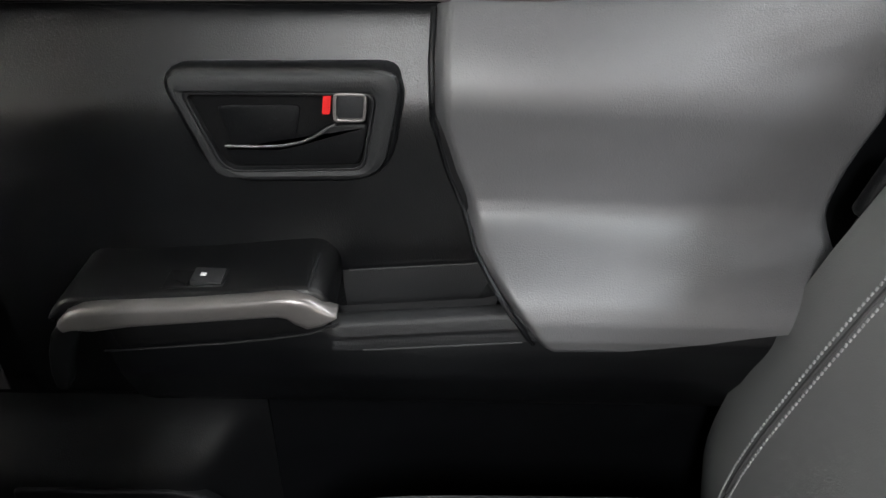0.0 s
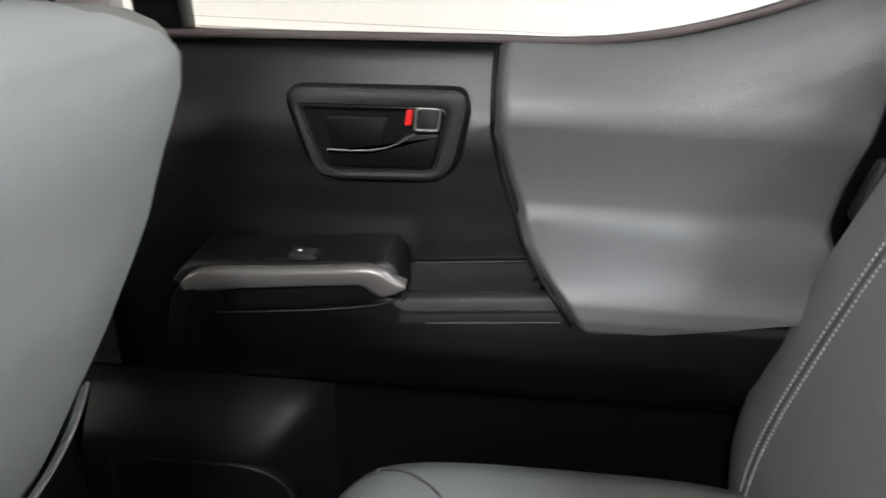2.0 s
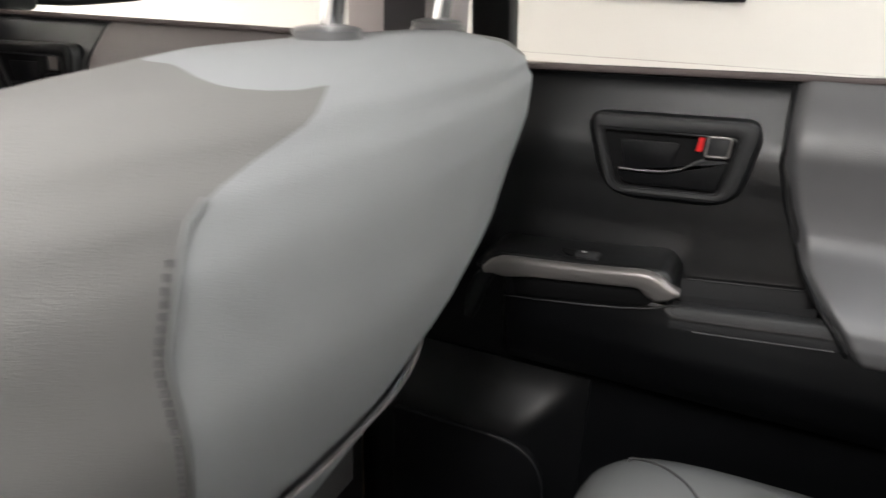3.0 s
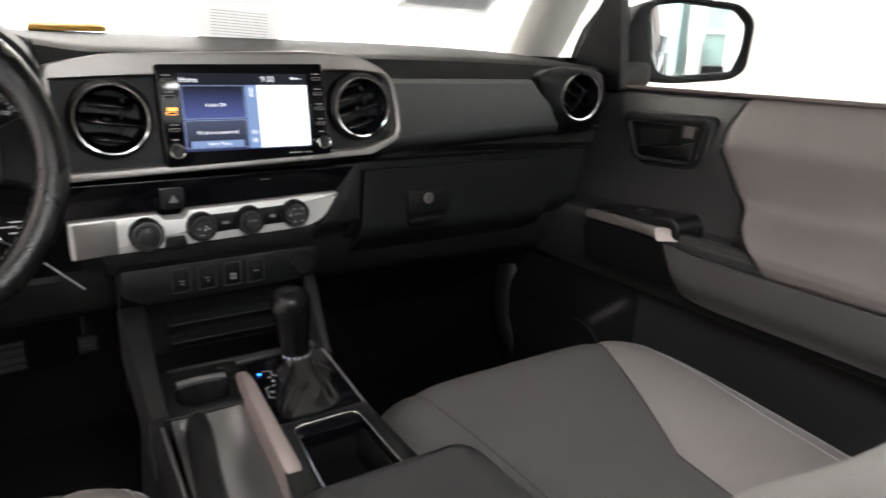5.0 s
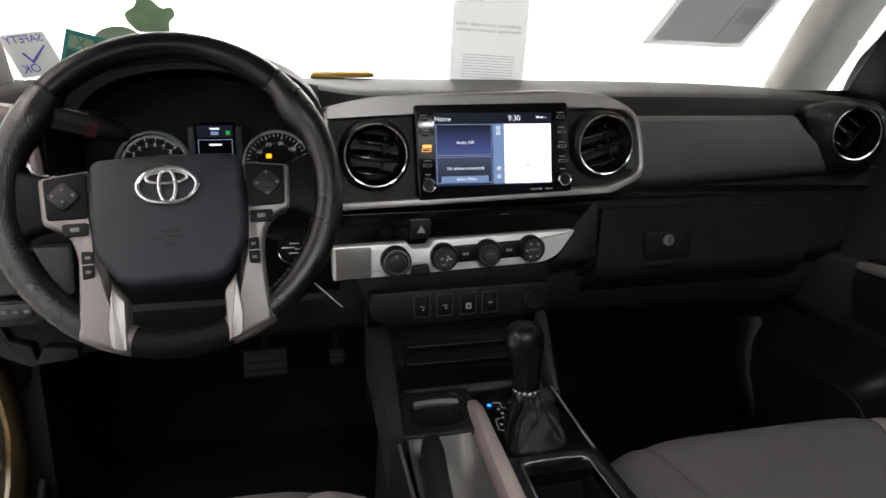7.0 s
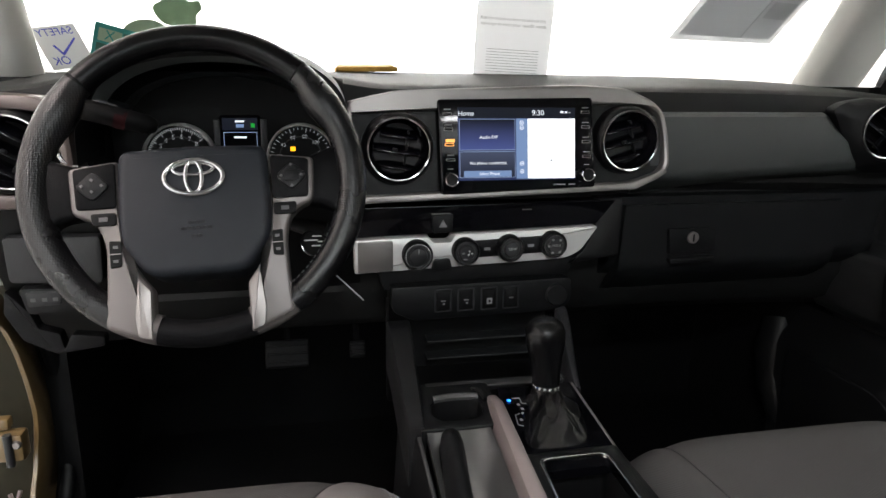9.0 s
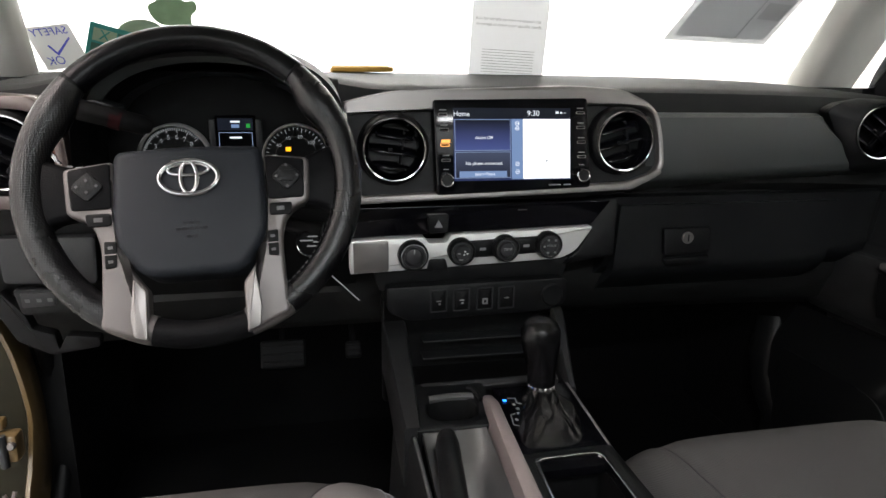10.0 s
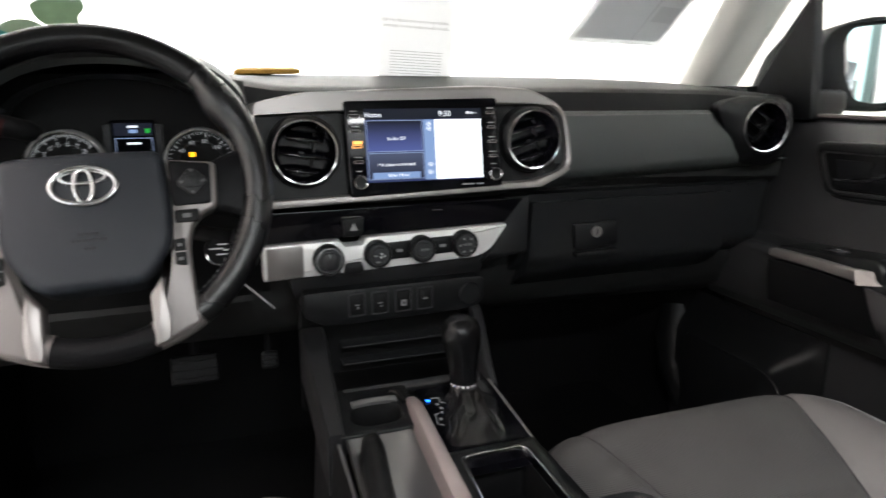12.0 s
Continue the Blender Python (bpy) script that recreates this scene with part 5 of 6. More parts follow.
for sgn in (-1, 1):
    arm = rounded([(sgn * 0.108, 0.016), (sgn * 0.152, 0.034), (sgn * 0.158, -0.060), (sgn * 0.132, -0.036), (sgn * 0.104, -0.034)], 0.012, 5)
    part("spoke", prism(arm[::sgn], 0.02, 0.007, W @ T((0, -0.0075, 0)), 3), DEEP, wheel, "black leather upper spoke")
    leg = rounded([(sgn * 0.0745, 0.021), (sgn * 0.1215, 0.015), (sgn * 0.1185, -0.033), (sgn * 0.104, -0.038), (sgn * 0.0935, -0.048), (sgn * 0.0875, -0.068), (sgn * 0.0885, -0.117), (sgn * 0.0905, -0.148), (sgn * 0.046, -0.166), (sgn * 0.0455, -0.114), (sgn * 0.056, -0.100), (sgn * 0.0675, -0.081), (sgn * 0.072, -0.035)], [0.004, 0.006, 0.008, 0.006, 0.008, 0.02, 0.02, 0.004, 0.004, 0.004, 0.01, 0.02, 0.02], 3)
    part("silver_spoke", prism(leg[::sgn], 0.020, 0.0042, W @ T((0, -0.0155, 0)), 3), SPOKE, wheel, "smoked satin silver lower spoke")
    fac = rounded([(sgn * 0.0585, -0.101), (sgn * 0.0625, -0.140), (sgn * 0.060, -0.160), (sgn * 0.0475, -0.164), (sgn * 0.0468, -0.115)], 0.003, 3)
    # facet in paler silver than the spoke, a painted highlight
    part("spoke_facet", prism(fac[::sgn], 0.004, 0.0015, W @ T((0, -0.0165, 0)) @ Matrix.Rotation(radians(-2 * sgn), 4, "Z")), SILVERD, wheel, "inner spoke facet, paler for the highlight on it")
    pod = rounded([(sgn * 0.0760, 0.0185), (sgn * 0.1160, 0.0128), (sgn * 0.1132, -0.0290), (sgn * 0.0760, -0.0290)], 0.004, 4)
    bp = part("button_pod", prism(pod[::sgn], 0.008, 0.0015, W @ T((0, -0.0178, 0))), DEEP, wheel, "black button pod")
    ring = rounded([(sgn * 0.097 - 0.0165, -0.006), (sgn * 0.097, 0.0100), (sgn * 0.097 + 0.0165, -0.006), (sgn * 0.097, -0.0220)], 0.006, 4)
    rk = part("rocker_ring", prism(ring, 0.004, 0.0012, W @ T((0, -0.0205, 0))), BLACK, bp, "black four-way rocker")
    if sgn > 0:
        part("rocker_centre", prism(rounded([(0.0895, 0.0), (0.1045, 0.0), (0.1045, -0.012), (0.0895, -0.012)], 0.002, 3), 0.002, 0.0006, W @ T((0, -0.0217, 0))), BLACK, rk)
    for dx, dz in ((0.0, 0.006), (0.0, -0.006), (0.0115, 0.0), (-0.0115, 0.0)):
        part("rocker_mark", rbox((0.0026, 0.0008, 0.0026), 0, 1, W @ T((sgn * 0.097 + dx * (0.9 if sgn > 0 else 0.8), -0.0222 if sgn < 0 else -0.0212, -0.006 + dz * (1.9 if sgn > 0 else 1))) @ Matrix.Rotation(radians(45), 4, "Y")), MARKD, rk, smooth=False)
    b1 = part("spoke_button", prism(rounded([(sgn * 0.0765, -0.0335), (sgn * 0.1005, -0.0335), (sgn * 0.0985, -0.0465), (sgn * 0.0765, -0.0465)], 0.003, 3)[::sgn], 0.006, 0.001, W @ T((0, -0.0178, 0))), VOID, wheel, "small black spoke button")
    part("button_mark", rbox((0.008, 0.0006, 0.0042), 0, 1, W @ T((sgn * 0.0882, -0.0182, -0.040))), MARKD, b1, smooth=False)
    b2 = part("spoke_button", prism(rounded([(sgn * 0.0725, -0.0630), (sgn * 0.0840, -0.0620), (sgn * 0.0835, -0.0900), (sgn * 0.0730, -0.0885)], 0.002, 3)[::sgn], 0.006, 0.001, W @ T((0, -0.0178, 0))), VOID, wheel, "small black spoke button")
    part("button_gap", rbox((0.0115, 0.0006, 0.0008), 0, 1, W @ T((sgn * 0.0782, -0.0180, -0.0758))), SILVERD, b2, smooth=False)
    for z in (-0.069, -0.083):
        part("button_mark", rbox((0.0045, 0.0006, 0.0028), 0, 1, W @ T((sgn * 0.078, -0.0182, z))), MARKD, b2, smooth=False)
part("hub_back", revolve([(0.052, 0.0), (0.05, 0.04), (0.04, 0.07), (0.001, 0.075)], 32, W @ T((0, 0.012, -0.045))), VOID, wheel)
column = thing("steering_column", "black steering column shroud with stalks", "steering column", (-0.405, 0.02, 0.66))
part("shroud", rbox((0.12, 0.22, 0.11), 0.03, 4, T((-0.405, 0.02, 0.665)) @ Matrix.Rotation(radians(-24), 4, "X")), VOID, column)
part("stalk", tube([(-0.34, -0.05, 0.662), (-0.30, -0.065, 0.653), (-0.272, -0.07, 0.646)], lambda t: 0.007 + 0.006 * t, 12), BLACK, column, "black wiper stalk")
KN = T((-0.2865, -0.078, 0.6345)) @ Matrix.Rotation(radians(-6), 4, "X")
knob_end = part("stalk_knob", revolve([(0.0165, 0.016), (0.0172, 0.002), (0.0160, -0.0015), (0.0130, -0.0030), (0.001, -0.0034)], 32, KN), VOID, column, "black wiper stalk knob with white marks")
for x, z, w in ((0.004, 0.0085, 0.013), (-0.004, 0.0035, 0.016), (0.007, 0.0015, 0.006), (0.002, -0.0035, 0.011)):
    part("knob_mark", rbox((w, 0.0006, 0.0015), 0, 1, KN @ T((x, -0.0037, z))), WHITE, knob_end, smooth=False)
part("knob_rim", tube([KN @ Vector((0.0158 * math.cos(a), -0.0022, 0.0158 * math.sin(a))) for a in [radians(190 + 8 * k) for k in range(11)]], lambda t: 0.0006 + 0.0011 * math.sin(math.pi * t), 8), CHROMED, knob_end, "bright crescent on the knob's edge")
part("stalk", tube([(-0.468, -0.044, 0.775), (-0.474, -0.050, 0.777), (-0.500, -0.058, 0.785), (-0.545, -0.062, 0.797)], lambda t: 0.0085 + 0.0035 * min(1, t * 3), 14), VOID, column, "black lamp stalk")
part("stalk_band", tube([(-0.494, -0.0580, 0.782), (-0.506, -0.0592, 0.7855)], 0.0118, 14), material("dull_red_mark", (0.022, 0.003, 0.004), 0.6, 0, spec=0.1), column, "dull red band")
part("stalk_rim", tube([(-0.5690, -0.058, 0.7565), (-0.5705, -0.060, 0.7500), (-0.5700, -0.060, 0.7430), (-0.5675, -0.060, 0.7373), (-0.5630, -0.059, 0.7335)], lambda t: 0.0012 + 0.0016 * math.sin(math.pi * t), 8), CHROMED, column, "thin chrome crescent at the stalk end")
for x, z in ((-0.5540, 0.7305), (-0.5450, 0.7290)):
    part("stalk_mark", rbox((0.006, 0.001, 0.0018), 0, 1, T((x, -0.060, z))), GREYM, column, smooth=False)
part("ignition_wire", tube([(-0.27, -0.02, 0.585), (-0.245, -0.045, 0.566), (-0.225, -0.055, 0.548)], 0.0010, 6), THREAD, column, "thin pale tag string")

# ---- centre console ----
con = thing("centre_console", "black plastic centre console between the seats", "console", (-0.07, -0.25, 0.05))


def ctop(y):
    return 0.452 + 0.12 * (y + 0.14) * (1 if y > -0.6 else 1)


rows = []
for k in range(25):
    y = -0.10 - 0.56 * k / 24
    z = ctop(y)
    rows.append([(-0.205, y, 0.03), (-0.198, y, 0.20), (-0.184, y, z - 0.03), (-0.180, y, z - 0.008), (-0.174, y, z - 0.012), (-0.168, y, z - 0.10), (0.026, y, z - 0.10), (0.032, y, z - 0.012), (0.038, y, z - 0.008), (0.042, y, z - 0.03), (0.060, y, 0.20), (0.066, y, 0.03)])
part("console_body", loft(rows), BLACK, con, "black console body")
def cheek(x0a, x1a, x0b, x1b, y1, z0):
    rows = []
    for k in range(13):
        t = k / 12
        y = 0.01 + (y1 - 0.01) * t
        z = z0 + (ctop(y1) + 0.001 - z0) * smoothstep(0, 1.1, t * 1.05)
        a, c = x0a + (x0b - x0a) * t, x1a + (x1b - x1a) * t
        rows.append([(a, y, z - 0.075), (a, y, z - 0.004), (a + 0.003, y, z), (c - 0.003, y, z), (c, y, z - 0.004), (c, y, z - 0.075)])
    return loft(rows)


part("stack_wall", cheek(-0.189, -0.154, -0.189, -0.168, -0.215, 0.492), CHEEK, con, "charcoal cheek beside the cubby")
part("stack_wall", cheek(0.070, 0.089, 0.034, 0.044, -0.16, 0.500), DARK, con, "charcoal cheek beside the cubby")
part("cubby_back", rbox((0.26, 0.02, 0.20), 0.003, 1, T((-0.05, 0.085, 0.43))), VOID, con)
part("cubby_floor", rbox((0.24, 0.19, 0.006), 0.002, 1, T((-0.05, -0.015, 0.385))), VOID, con)
for z in (0.4405, 0.412):
    part("cubby_shelf", rbox((0.17, 0.03, 0.003), 0.001, 2, T((-0.035, 0.060, z))), DARK, con, "thin cubby shelf")
part("cubby_lip", rbox((0.185, 0.014, 0.010), 0.003, 3, T((-0.062, -0.127, 0.4480)) @ Matrix.Rotation(radians(20), 4, "X")), CHEEK, con, "grey lip of the open cubby")
part("side_rail", tube([(-0.178, -0.222 - 0.40 * k / 10, ctop(-0.222 - 0.40 * k / 10) - 0.007) for k in range(11)], 0.0022, 8), TROUGH, con, "thin satin edge rail")
part("side_rail", tube([(0.034, -0.15 - 0.4 * k / 10, ctop(-0.15 - 0.4 * k / 10) - 0.001) for k in range(11)], 0.0035, 8), SILVERD, con, "thin satin edge rail")
# cup holder
deck_o, deck_i, cup_l = [], [], []
for k in range(48):
    a = 2 * math.pi * k / 48
    c, d = math.cos(a), math.sin(a)
    q = 1 / max(abs(c), abs(d))
    deck_o.append((-0.124 + 0.050 * c * q, -0.170 + 0.048 * d * q))
    deck_i.append((-0.125 + 0.0315 * sup(c, 0.65), -0.181 + 0.0225 * sup(d, 0.75)))
DK = Matrix(((1, 0, 0, 0), (0, 0, 1, 0), (0, -1, 0.12, ctop(-0.170) - 0.001 + 0.12 * 0.170), (0, 0, 0, 1)))
part("front_deck", frame_ring(deck_o, deck_i, 0.02, 0.002, DK), BLACK, con, "black deck round the cup holder")
part("cup_holder", loft([[(-0.125 + (x + 0.125) * f, -0.181 + (y + 0.181) * f, ctop(y) - dz) for x, y in deck_i] for f, dz in ((1.04, 0.002), (0.99, 0.006), (0.93, 0.060), (0.02, 0.062))], caps=False), VOID, con, "black rounded cup holder")
part("cup_lip", sheet(lambda u, v: Vector((-0.150 + 0.056 * u, -0.1600 + 0.010 * v - 0.004 * (2 * u - 1) ** 2, ctop(-0.16) + 0.0005 + 0.0035 * math.sin(math.pi * v))), 12, 5, (0, 0, -0.004)), TROUGH, con, "satin back lip of the cup holder")
part("cup_arm", tube([(-0.098, -0.146, ctop(-0.146) + 0.003), (-0.092, -0.152, ctop(-0.152) + 0.004), (-0.088, -0.163, ctop(-0.163) + 0.003), (-0.087, -0.172, ctop(-0.172) + 0.002)], 0.0030, 8), BLACK, con, "black cup retainer")
# hand brake in its trough
part("trough", sheet(lambda u, v: Vector((-0.168 - 0.012 * v + (0.076 + 0.006 * v) * u, -0.216 - 0.334 * v, ctop(-0.216 - 0.334 * v) - 0.004 - 0.024 * math.sin(math.pi * u) ** 0.8 * smoothstep(0.0, 0.16, v))), 20, 10, (0, 0, -0.01)), TROUGH, con, "satin dark grey brake lever trough")
part("hand_brake", tube([(-0.1425, -0.231, 0.436), (-0.1440, -0.238, 0.441), (-0.148, -0.262, 0.4435), (-0.1565, -0.33, 0.438), (-0.170, -0.48, 0.419)], lambda t: 0.0085 + 0.0050 * min(1, t * 2.2), 16), BLACK, con, "black hand brake lever")
part("brake_button", tube([(-0.1420, -0.227, 0.4365), (-0.1428, -0.234, 0.4385)], 0.0045, 12), VOID, con, "brake lever button")
# slanted silver rail beside the shifter
rows = []
for k in range(13):
    t = k / 12
    y = -0.166 - 0.36 * t
    xl, zt = -0.0830 - 0.045 * (-0.185 - y), ctop(y) + 0.0135 - 0.010 * (1 - smoothstep(0, 0.05, t))
    rows.append([(xl - 0.006, y, zt - 0.024), (xl - 0.002, y, zt - 0.006), (xl, y, zt - 0.001), (xl + 0.002, y, zt), (xl + 0.0085 + 0.011 * t, y, zt), (xl + 0.011 + 0.011 * t, y, zt - 0.001), (xl + 0.013 + 0.011 * t, y, zt - 0.024)])
part("silver_rail", loft(rows), RAIL, con, "pinkish satin silver rail")
# shifter plate, gate, boot and knob
part("shift_plate", sheet(lambda u, v: Vector((-0.066 - 0.02 * v + (0.100 + 0.02 * v) * u, -0.15 - 0.16 * v, ctop(-0.15 - 0.16 * v) + 0.002)), 4, 6, (0, 0, -0.01)), GLOSS, con, "gloss black shifter plate")
gz = lambda y: ctop(y) + 0.0035
pts = [(-0.0565, -0.192), (-0.0465, -0.193), (-0.0475, -0.203), (-0.0405, -0.206), (-0.0455, -0.234), (-0.0550, -0.238), (-0.0570, -0.249), (-0.0645, -0.245), (-0.0620, -0.226), (-0.0560, -0.224)]
part("gate_line", tube([(x + 0.002, y + 0.0155, gz(y + 0.0155)) for x, y in pts], 0.0007, 5), GREYM, con, "pale shift gate line")
for x, y in ((-0.0520, -0.206), (-0.0500, -0.215), (-0.0520, -0.224), (-0.0580, -0.236)):
    part("gate_mark", rbox((0.0032, 0.0045, 0.0008), 0, 1, T((x + 0.002, y + 0.0155, gz(y + 0.0155)))), GREYM, con, smooth=False)
part("gate_light", rbox((0.0045, 0.0045, 0.001), 0.0003, 1, T((-0.0590, -0.1805, gz(-0.1805)))), BLUEG, con, "small blue gate light")


def boot(u, v):
    a = 2 * math.pi * u
    q = v ** 1.25
    cy = -0.190 - 0.043 * q
    rx, ry = 0.0150 + 0.023 * q, 0.0150 + 0.026 * q
    e = 1 - 0.5 * v
    px, py = rx * sup(math.cos(a), e), ry * sup(math.sin(a), e)
    f = 1 + (0.12 * math.sin(3 * a + 4 * v) + 0.10 * math.sin(5 * a - 7 * v) + 0.05 * math.sin(9 * a + 9 * v) + 0.10 * math.sin(14 * v + 2 * a)) * math.sin(math.pi * v) ** 0.8
    y = cy + py * f
    return Vector((-0.016 - 0.003 * q + px * f + 0.27 * v * (y - cy), y, 0.470 - (0.470 - ctop(y) - 0.002) * v ** 0.85 + 0.004 * math.sin(6 * a + 3 * v) * math.sin(math.pi * v)))


bt = [[boot(i / 60, j / 20) for i in range(60)] for j in range(21)]
part("shift_boot", loft(bt), BOOT, con, "creased black leather boot")
col = part("shift_collar", revolve([(0.0135, 0.0), (0.0150, 0.002), (0.0150, 0.009), (0.013, 0.011)], 28, T((-0.015, -0.189, 0.465)) @ Matrix.Rotation(radians(90), 4, "X")), CHROMED, con, "chrome shifter collar")
for k in range(14):
    a = 2 * math.pi * k / 14
    part("collar_ridge", rbox((0.0032, 0.002, 0.006), 0.0006, 1, T((-0.015, -0.189, 0.4705)) @ Matrix.Rotation(a, 4, "Z") @ T((0, -0.0152, 0))), CHROME, col)
kn = [[(-0.015 + 0.15 * dx + 1.1 * r * math.cos(2 * math.pi * j / 28), -0.187 + dy + r * 1.1 * math.sin(2 * math.pi * j / 28), z) for j in range(28)] for z, r, dy, dx in ((0.474, 0.0155, 0, 0), (0.490, 0.0162, 0.002, -0.001), (0.508, 0.0185, 0.004, -0.004), (0.525, 0.0218, 0.006, -0.007), (0.540, 0.0222, 0.007, -0.009), (0.549, 0.0185, 0.007, -0.010), (0.554, 0.0125, 0.007, -0.010), (0.5555, 0.005, 0.007, -0.010))]
part("shift_knob", loft(kn), LEATHER, con, "black leather shift knob")
# open tray box behind the shifter
FL = Matrix(((1, 0, 0, 0), (0, 0, 1, 0), (0, -1, 0, 0.438), (0, 0, 0, 1)))
do = rounded([(-0.080, -0.280), (0.036, -0.278), (0.034, -0.46), (-0.105, -0.46)], 0.004, 4)
bo = rounded([(-0.060, -0.291), (0.020, -0.290), (0.016, -0.43), (-0.072, -0.43)], 0.012, 4)
bi = rounded([(-0.0565, -0.295), (0.0165, -0.294), (0.0125, -0.427), (-0.068, -0.427)], 0.010, 4)
part("tray_deck", frame_ring(do, bo, 0.02, 0.002, FL), BLACK, con, "black deck round the tray")
part("tray_rim", frame_ring(bo, bi, 0.012, 0.001, T((0, 0, 0.001)) @ FL), CHROMED, con, "thin chrome tray rim")
part("tray_wall", frame_ring(bo, bi, 0.055, 0.001, T((0, 0, -0.0125)) @ FL), VOID, con, "black tray wall")
part("tray_floor", prism(bi, 0.003, 0, T((0, 0, -0.06)) @ FL), VOID, con)
part("armrest", rbox((0.205, 0.34, 0.10), 0.038, 6, T((-0.018, -0.592, 0.422))), DARK, con, "black padded console armrest")

# ---- pedals ----
for nm, lab, x, w, h in (("brake_pedal", "black ribbed rubber brake pedal", -0.338, 0.075, 0.048), ("accelerator_pedal", "black rubber accelerator pedal", -0.218, 0.028, 0.030)):
    p = thing(nm, lab, "pedal", (x, 0.18, 0.3), "pedals")
    pad = part("pedal_pad", rbox((w, 0.012, h), 0.005, 3, T((x, 0.20, 0.372)) @ Matrix.Rotation(radians(-25), 4, "X")), VOID, p)
    for k in range(3):
        part("rib", rbox((w * 0.9, 0.004, 0.004), 0.001, 1, T((x, 0.20, 0.372)) @ Matrix.Rotation(radians(-25), 4, "X") @ T((0, -0.007, (k - 1) * h * 0.28))), VOID, pad)
    part("pedal_arm", rbox((0.012, 0.012, 0.14), 0.004, 2, T((x, 0.235, 0.44)) @ Matrix.Rotation(radians(-18), 4, "X")), CARPET, p)


# ---- seats ----
def build_seat(name, label, cx, dy, reach=0.0, posts=0.0, back=(0.0, 0.0, 1.0)):
    seat = thing(name, label, "car seat", (cx, -0.5 + dy, 0.03), "front seats")
    part("seat_base", rbox((0.40, 0.44, 0.20), 0.02, 3, T((cx, -0.52 + dy, 0.14))), BLACK, seat, "black seat base")
    # cushion: a cloth middle that narrows towards the back, bolsters either side
    def seams(y):
        d = -0.247 + dy + reach - y
        return 0.149 - 0.52 * max(-0.05, min(0.25, d)), -0.175 + 0.05 * max(0.0, d)

    def cush(t, k, grow=0.0):
        """t runs from the front edge back; k from 0 at the lower right over the top to 1 at the lower left."""
        y = -0.186 + reach - (0.575 + reach) * t + dy
        f = min(1.0, (t + 0.004) / 0.24)
        w = 0.262 * (0.62 + 0.38 * (1 - (1 - f) ** 2.4) ** 0.5) + grow
        g = min(1.0, (t + 0.002) / 0.15)
        h = 0.076 * (1 - (1 - g) ** 2.2) ** 0.5 + grow
        sr, sl = seams(y)
        sr, sl = min(sr, 0.86 * w), max(sl, -0.86 * w)
        if k < 0.30:
            q = 1 - k / 0.30
            s = sr / w + (1 - sr / w) * math.sin(math.pi / 2 * q)
        elif k <= 0.70:
            s = (sr + (sl - sr) * (k - 0.30) / 0.40) / w
        else:
            q = (k - 0.70) / 0.30
            s = sl / w + (-1 - sl / w) * math.sin(math.pi / 2 * q)
        z = 0.335 - 0.035 * smoothstep(0.25, 1, t) + h * max(0.0, 1 - abs(s) ** 4.5) ** (1 / 2.6)
        z += 0.010 * abs(s) ** 2 * smoothstep(0.3, 0.8, t) - 0.004 * math.exp(-((k - 0.30) / 0.02) ** 2) - 0.004 * math.exp(-((k - 0.70) / 0.02) ** 2)
        z -= 0.004 * math.exp(-((t - 0.42) / 0.012) ** 2) * (1 if 0.30 < k < 0.70 else 0)
        return Vector((cx + w * s, y, z))
    nk = 60
    rows = []
    for i in range(61):
        t = (i / 60) ** 1.5
        ring = [cush(t, j / nk) for j in range(nk + 1)]
        rows.append(ring + [Vector((p.x, p.y, 0.27)) for p in (ring[-1], ring[0])])
    ob = part("cushion", loft(rows), FABRICM, seat, "grey ribbed cloth seat cushion, right side vinyl, left side darkened for shade", angle=75)
    ob.data.materials.append(SEATV)
    # only the right bolster gets pale vinyl; the left stays dark for its shade
    for f in ob.data.polygons:
        j = f.index % (nk + 3)
        if f.index < 60 * (nk + 3) and j < 18:
            f.material_index = 1
    for k in (0.30, 0.70):
        part("cushion_seam", tube([cush(0.02 + 0.9 * i / 40, k, 0.0004) for i in range(41)], 0.0012, 6), BELT, seat, "dark seam between cloth and vinyl")
    for k in (0.115, 0.15):
        bm = bmesh.new()
        for i in range(90):
            p, q = cush(0.035 + 0.009 * i, k, 0.0006), cush(0.039 + 0.009 * i, k, 0.0006)
            m = (q - p).to_track_quat("X", "Z").to_matrix().to_4x4()
            bmesh.ops.create_cube(bm, size=1, matrix=T((p + q) / 2) @ m @ Matrix.Diagonal(((q - p).length * 1.5, 0.0011, 0.0009, 1)))
        part("edge_stitching", bm, THREAD, seat, "pale stitched edge", smooth=False)
    part("cross_seam", tube([cush(0.42, 0.31 + 0.38 * i / 16, 0.0003) for i in range(17)], 0.0010, 6), BELT, seat, "cross seam")
    # backrest: z, half width, back, front in the middle, reach of the side bolsters
    sec = [(0.32, 0.225, -0.770, -0.70, 0.02), (0.42, 0.240, -0.832, -0.735, 0.060), (0.50, 0.248, -0.880, -0.768, 0.125), (0.56, 0.250, -0.915, -0.79, 0.122), (0.60, 0.251, -0.938, -0.806, 0.106), (0.64, 0.253, -0.960, -0.824, 0.078), (0.68, 0.256, -0.976, -0.842, 0.061),
           (0.72, 0.256, -0.984, -0.860, 0.053), (0.75, 0.250, -0.991, -0.874, 0.045), (0.772, 0.238, -0.993, -0.884, 0.033), (0.790, 0.214, -0.988, -0.893, 0.018), (0.802, 0.178, -0.977, -0.902, 0.006), (0.810, 0.11, -0.958, -0.914, 0.0)]

    def at_z(z):
        return [table(z, [(q[0], q[i]) for q in sec]) for i in (1, 2, 3, 4)]

    bx, by = cx + back[0], dy + back[1]

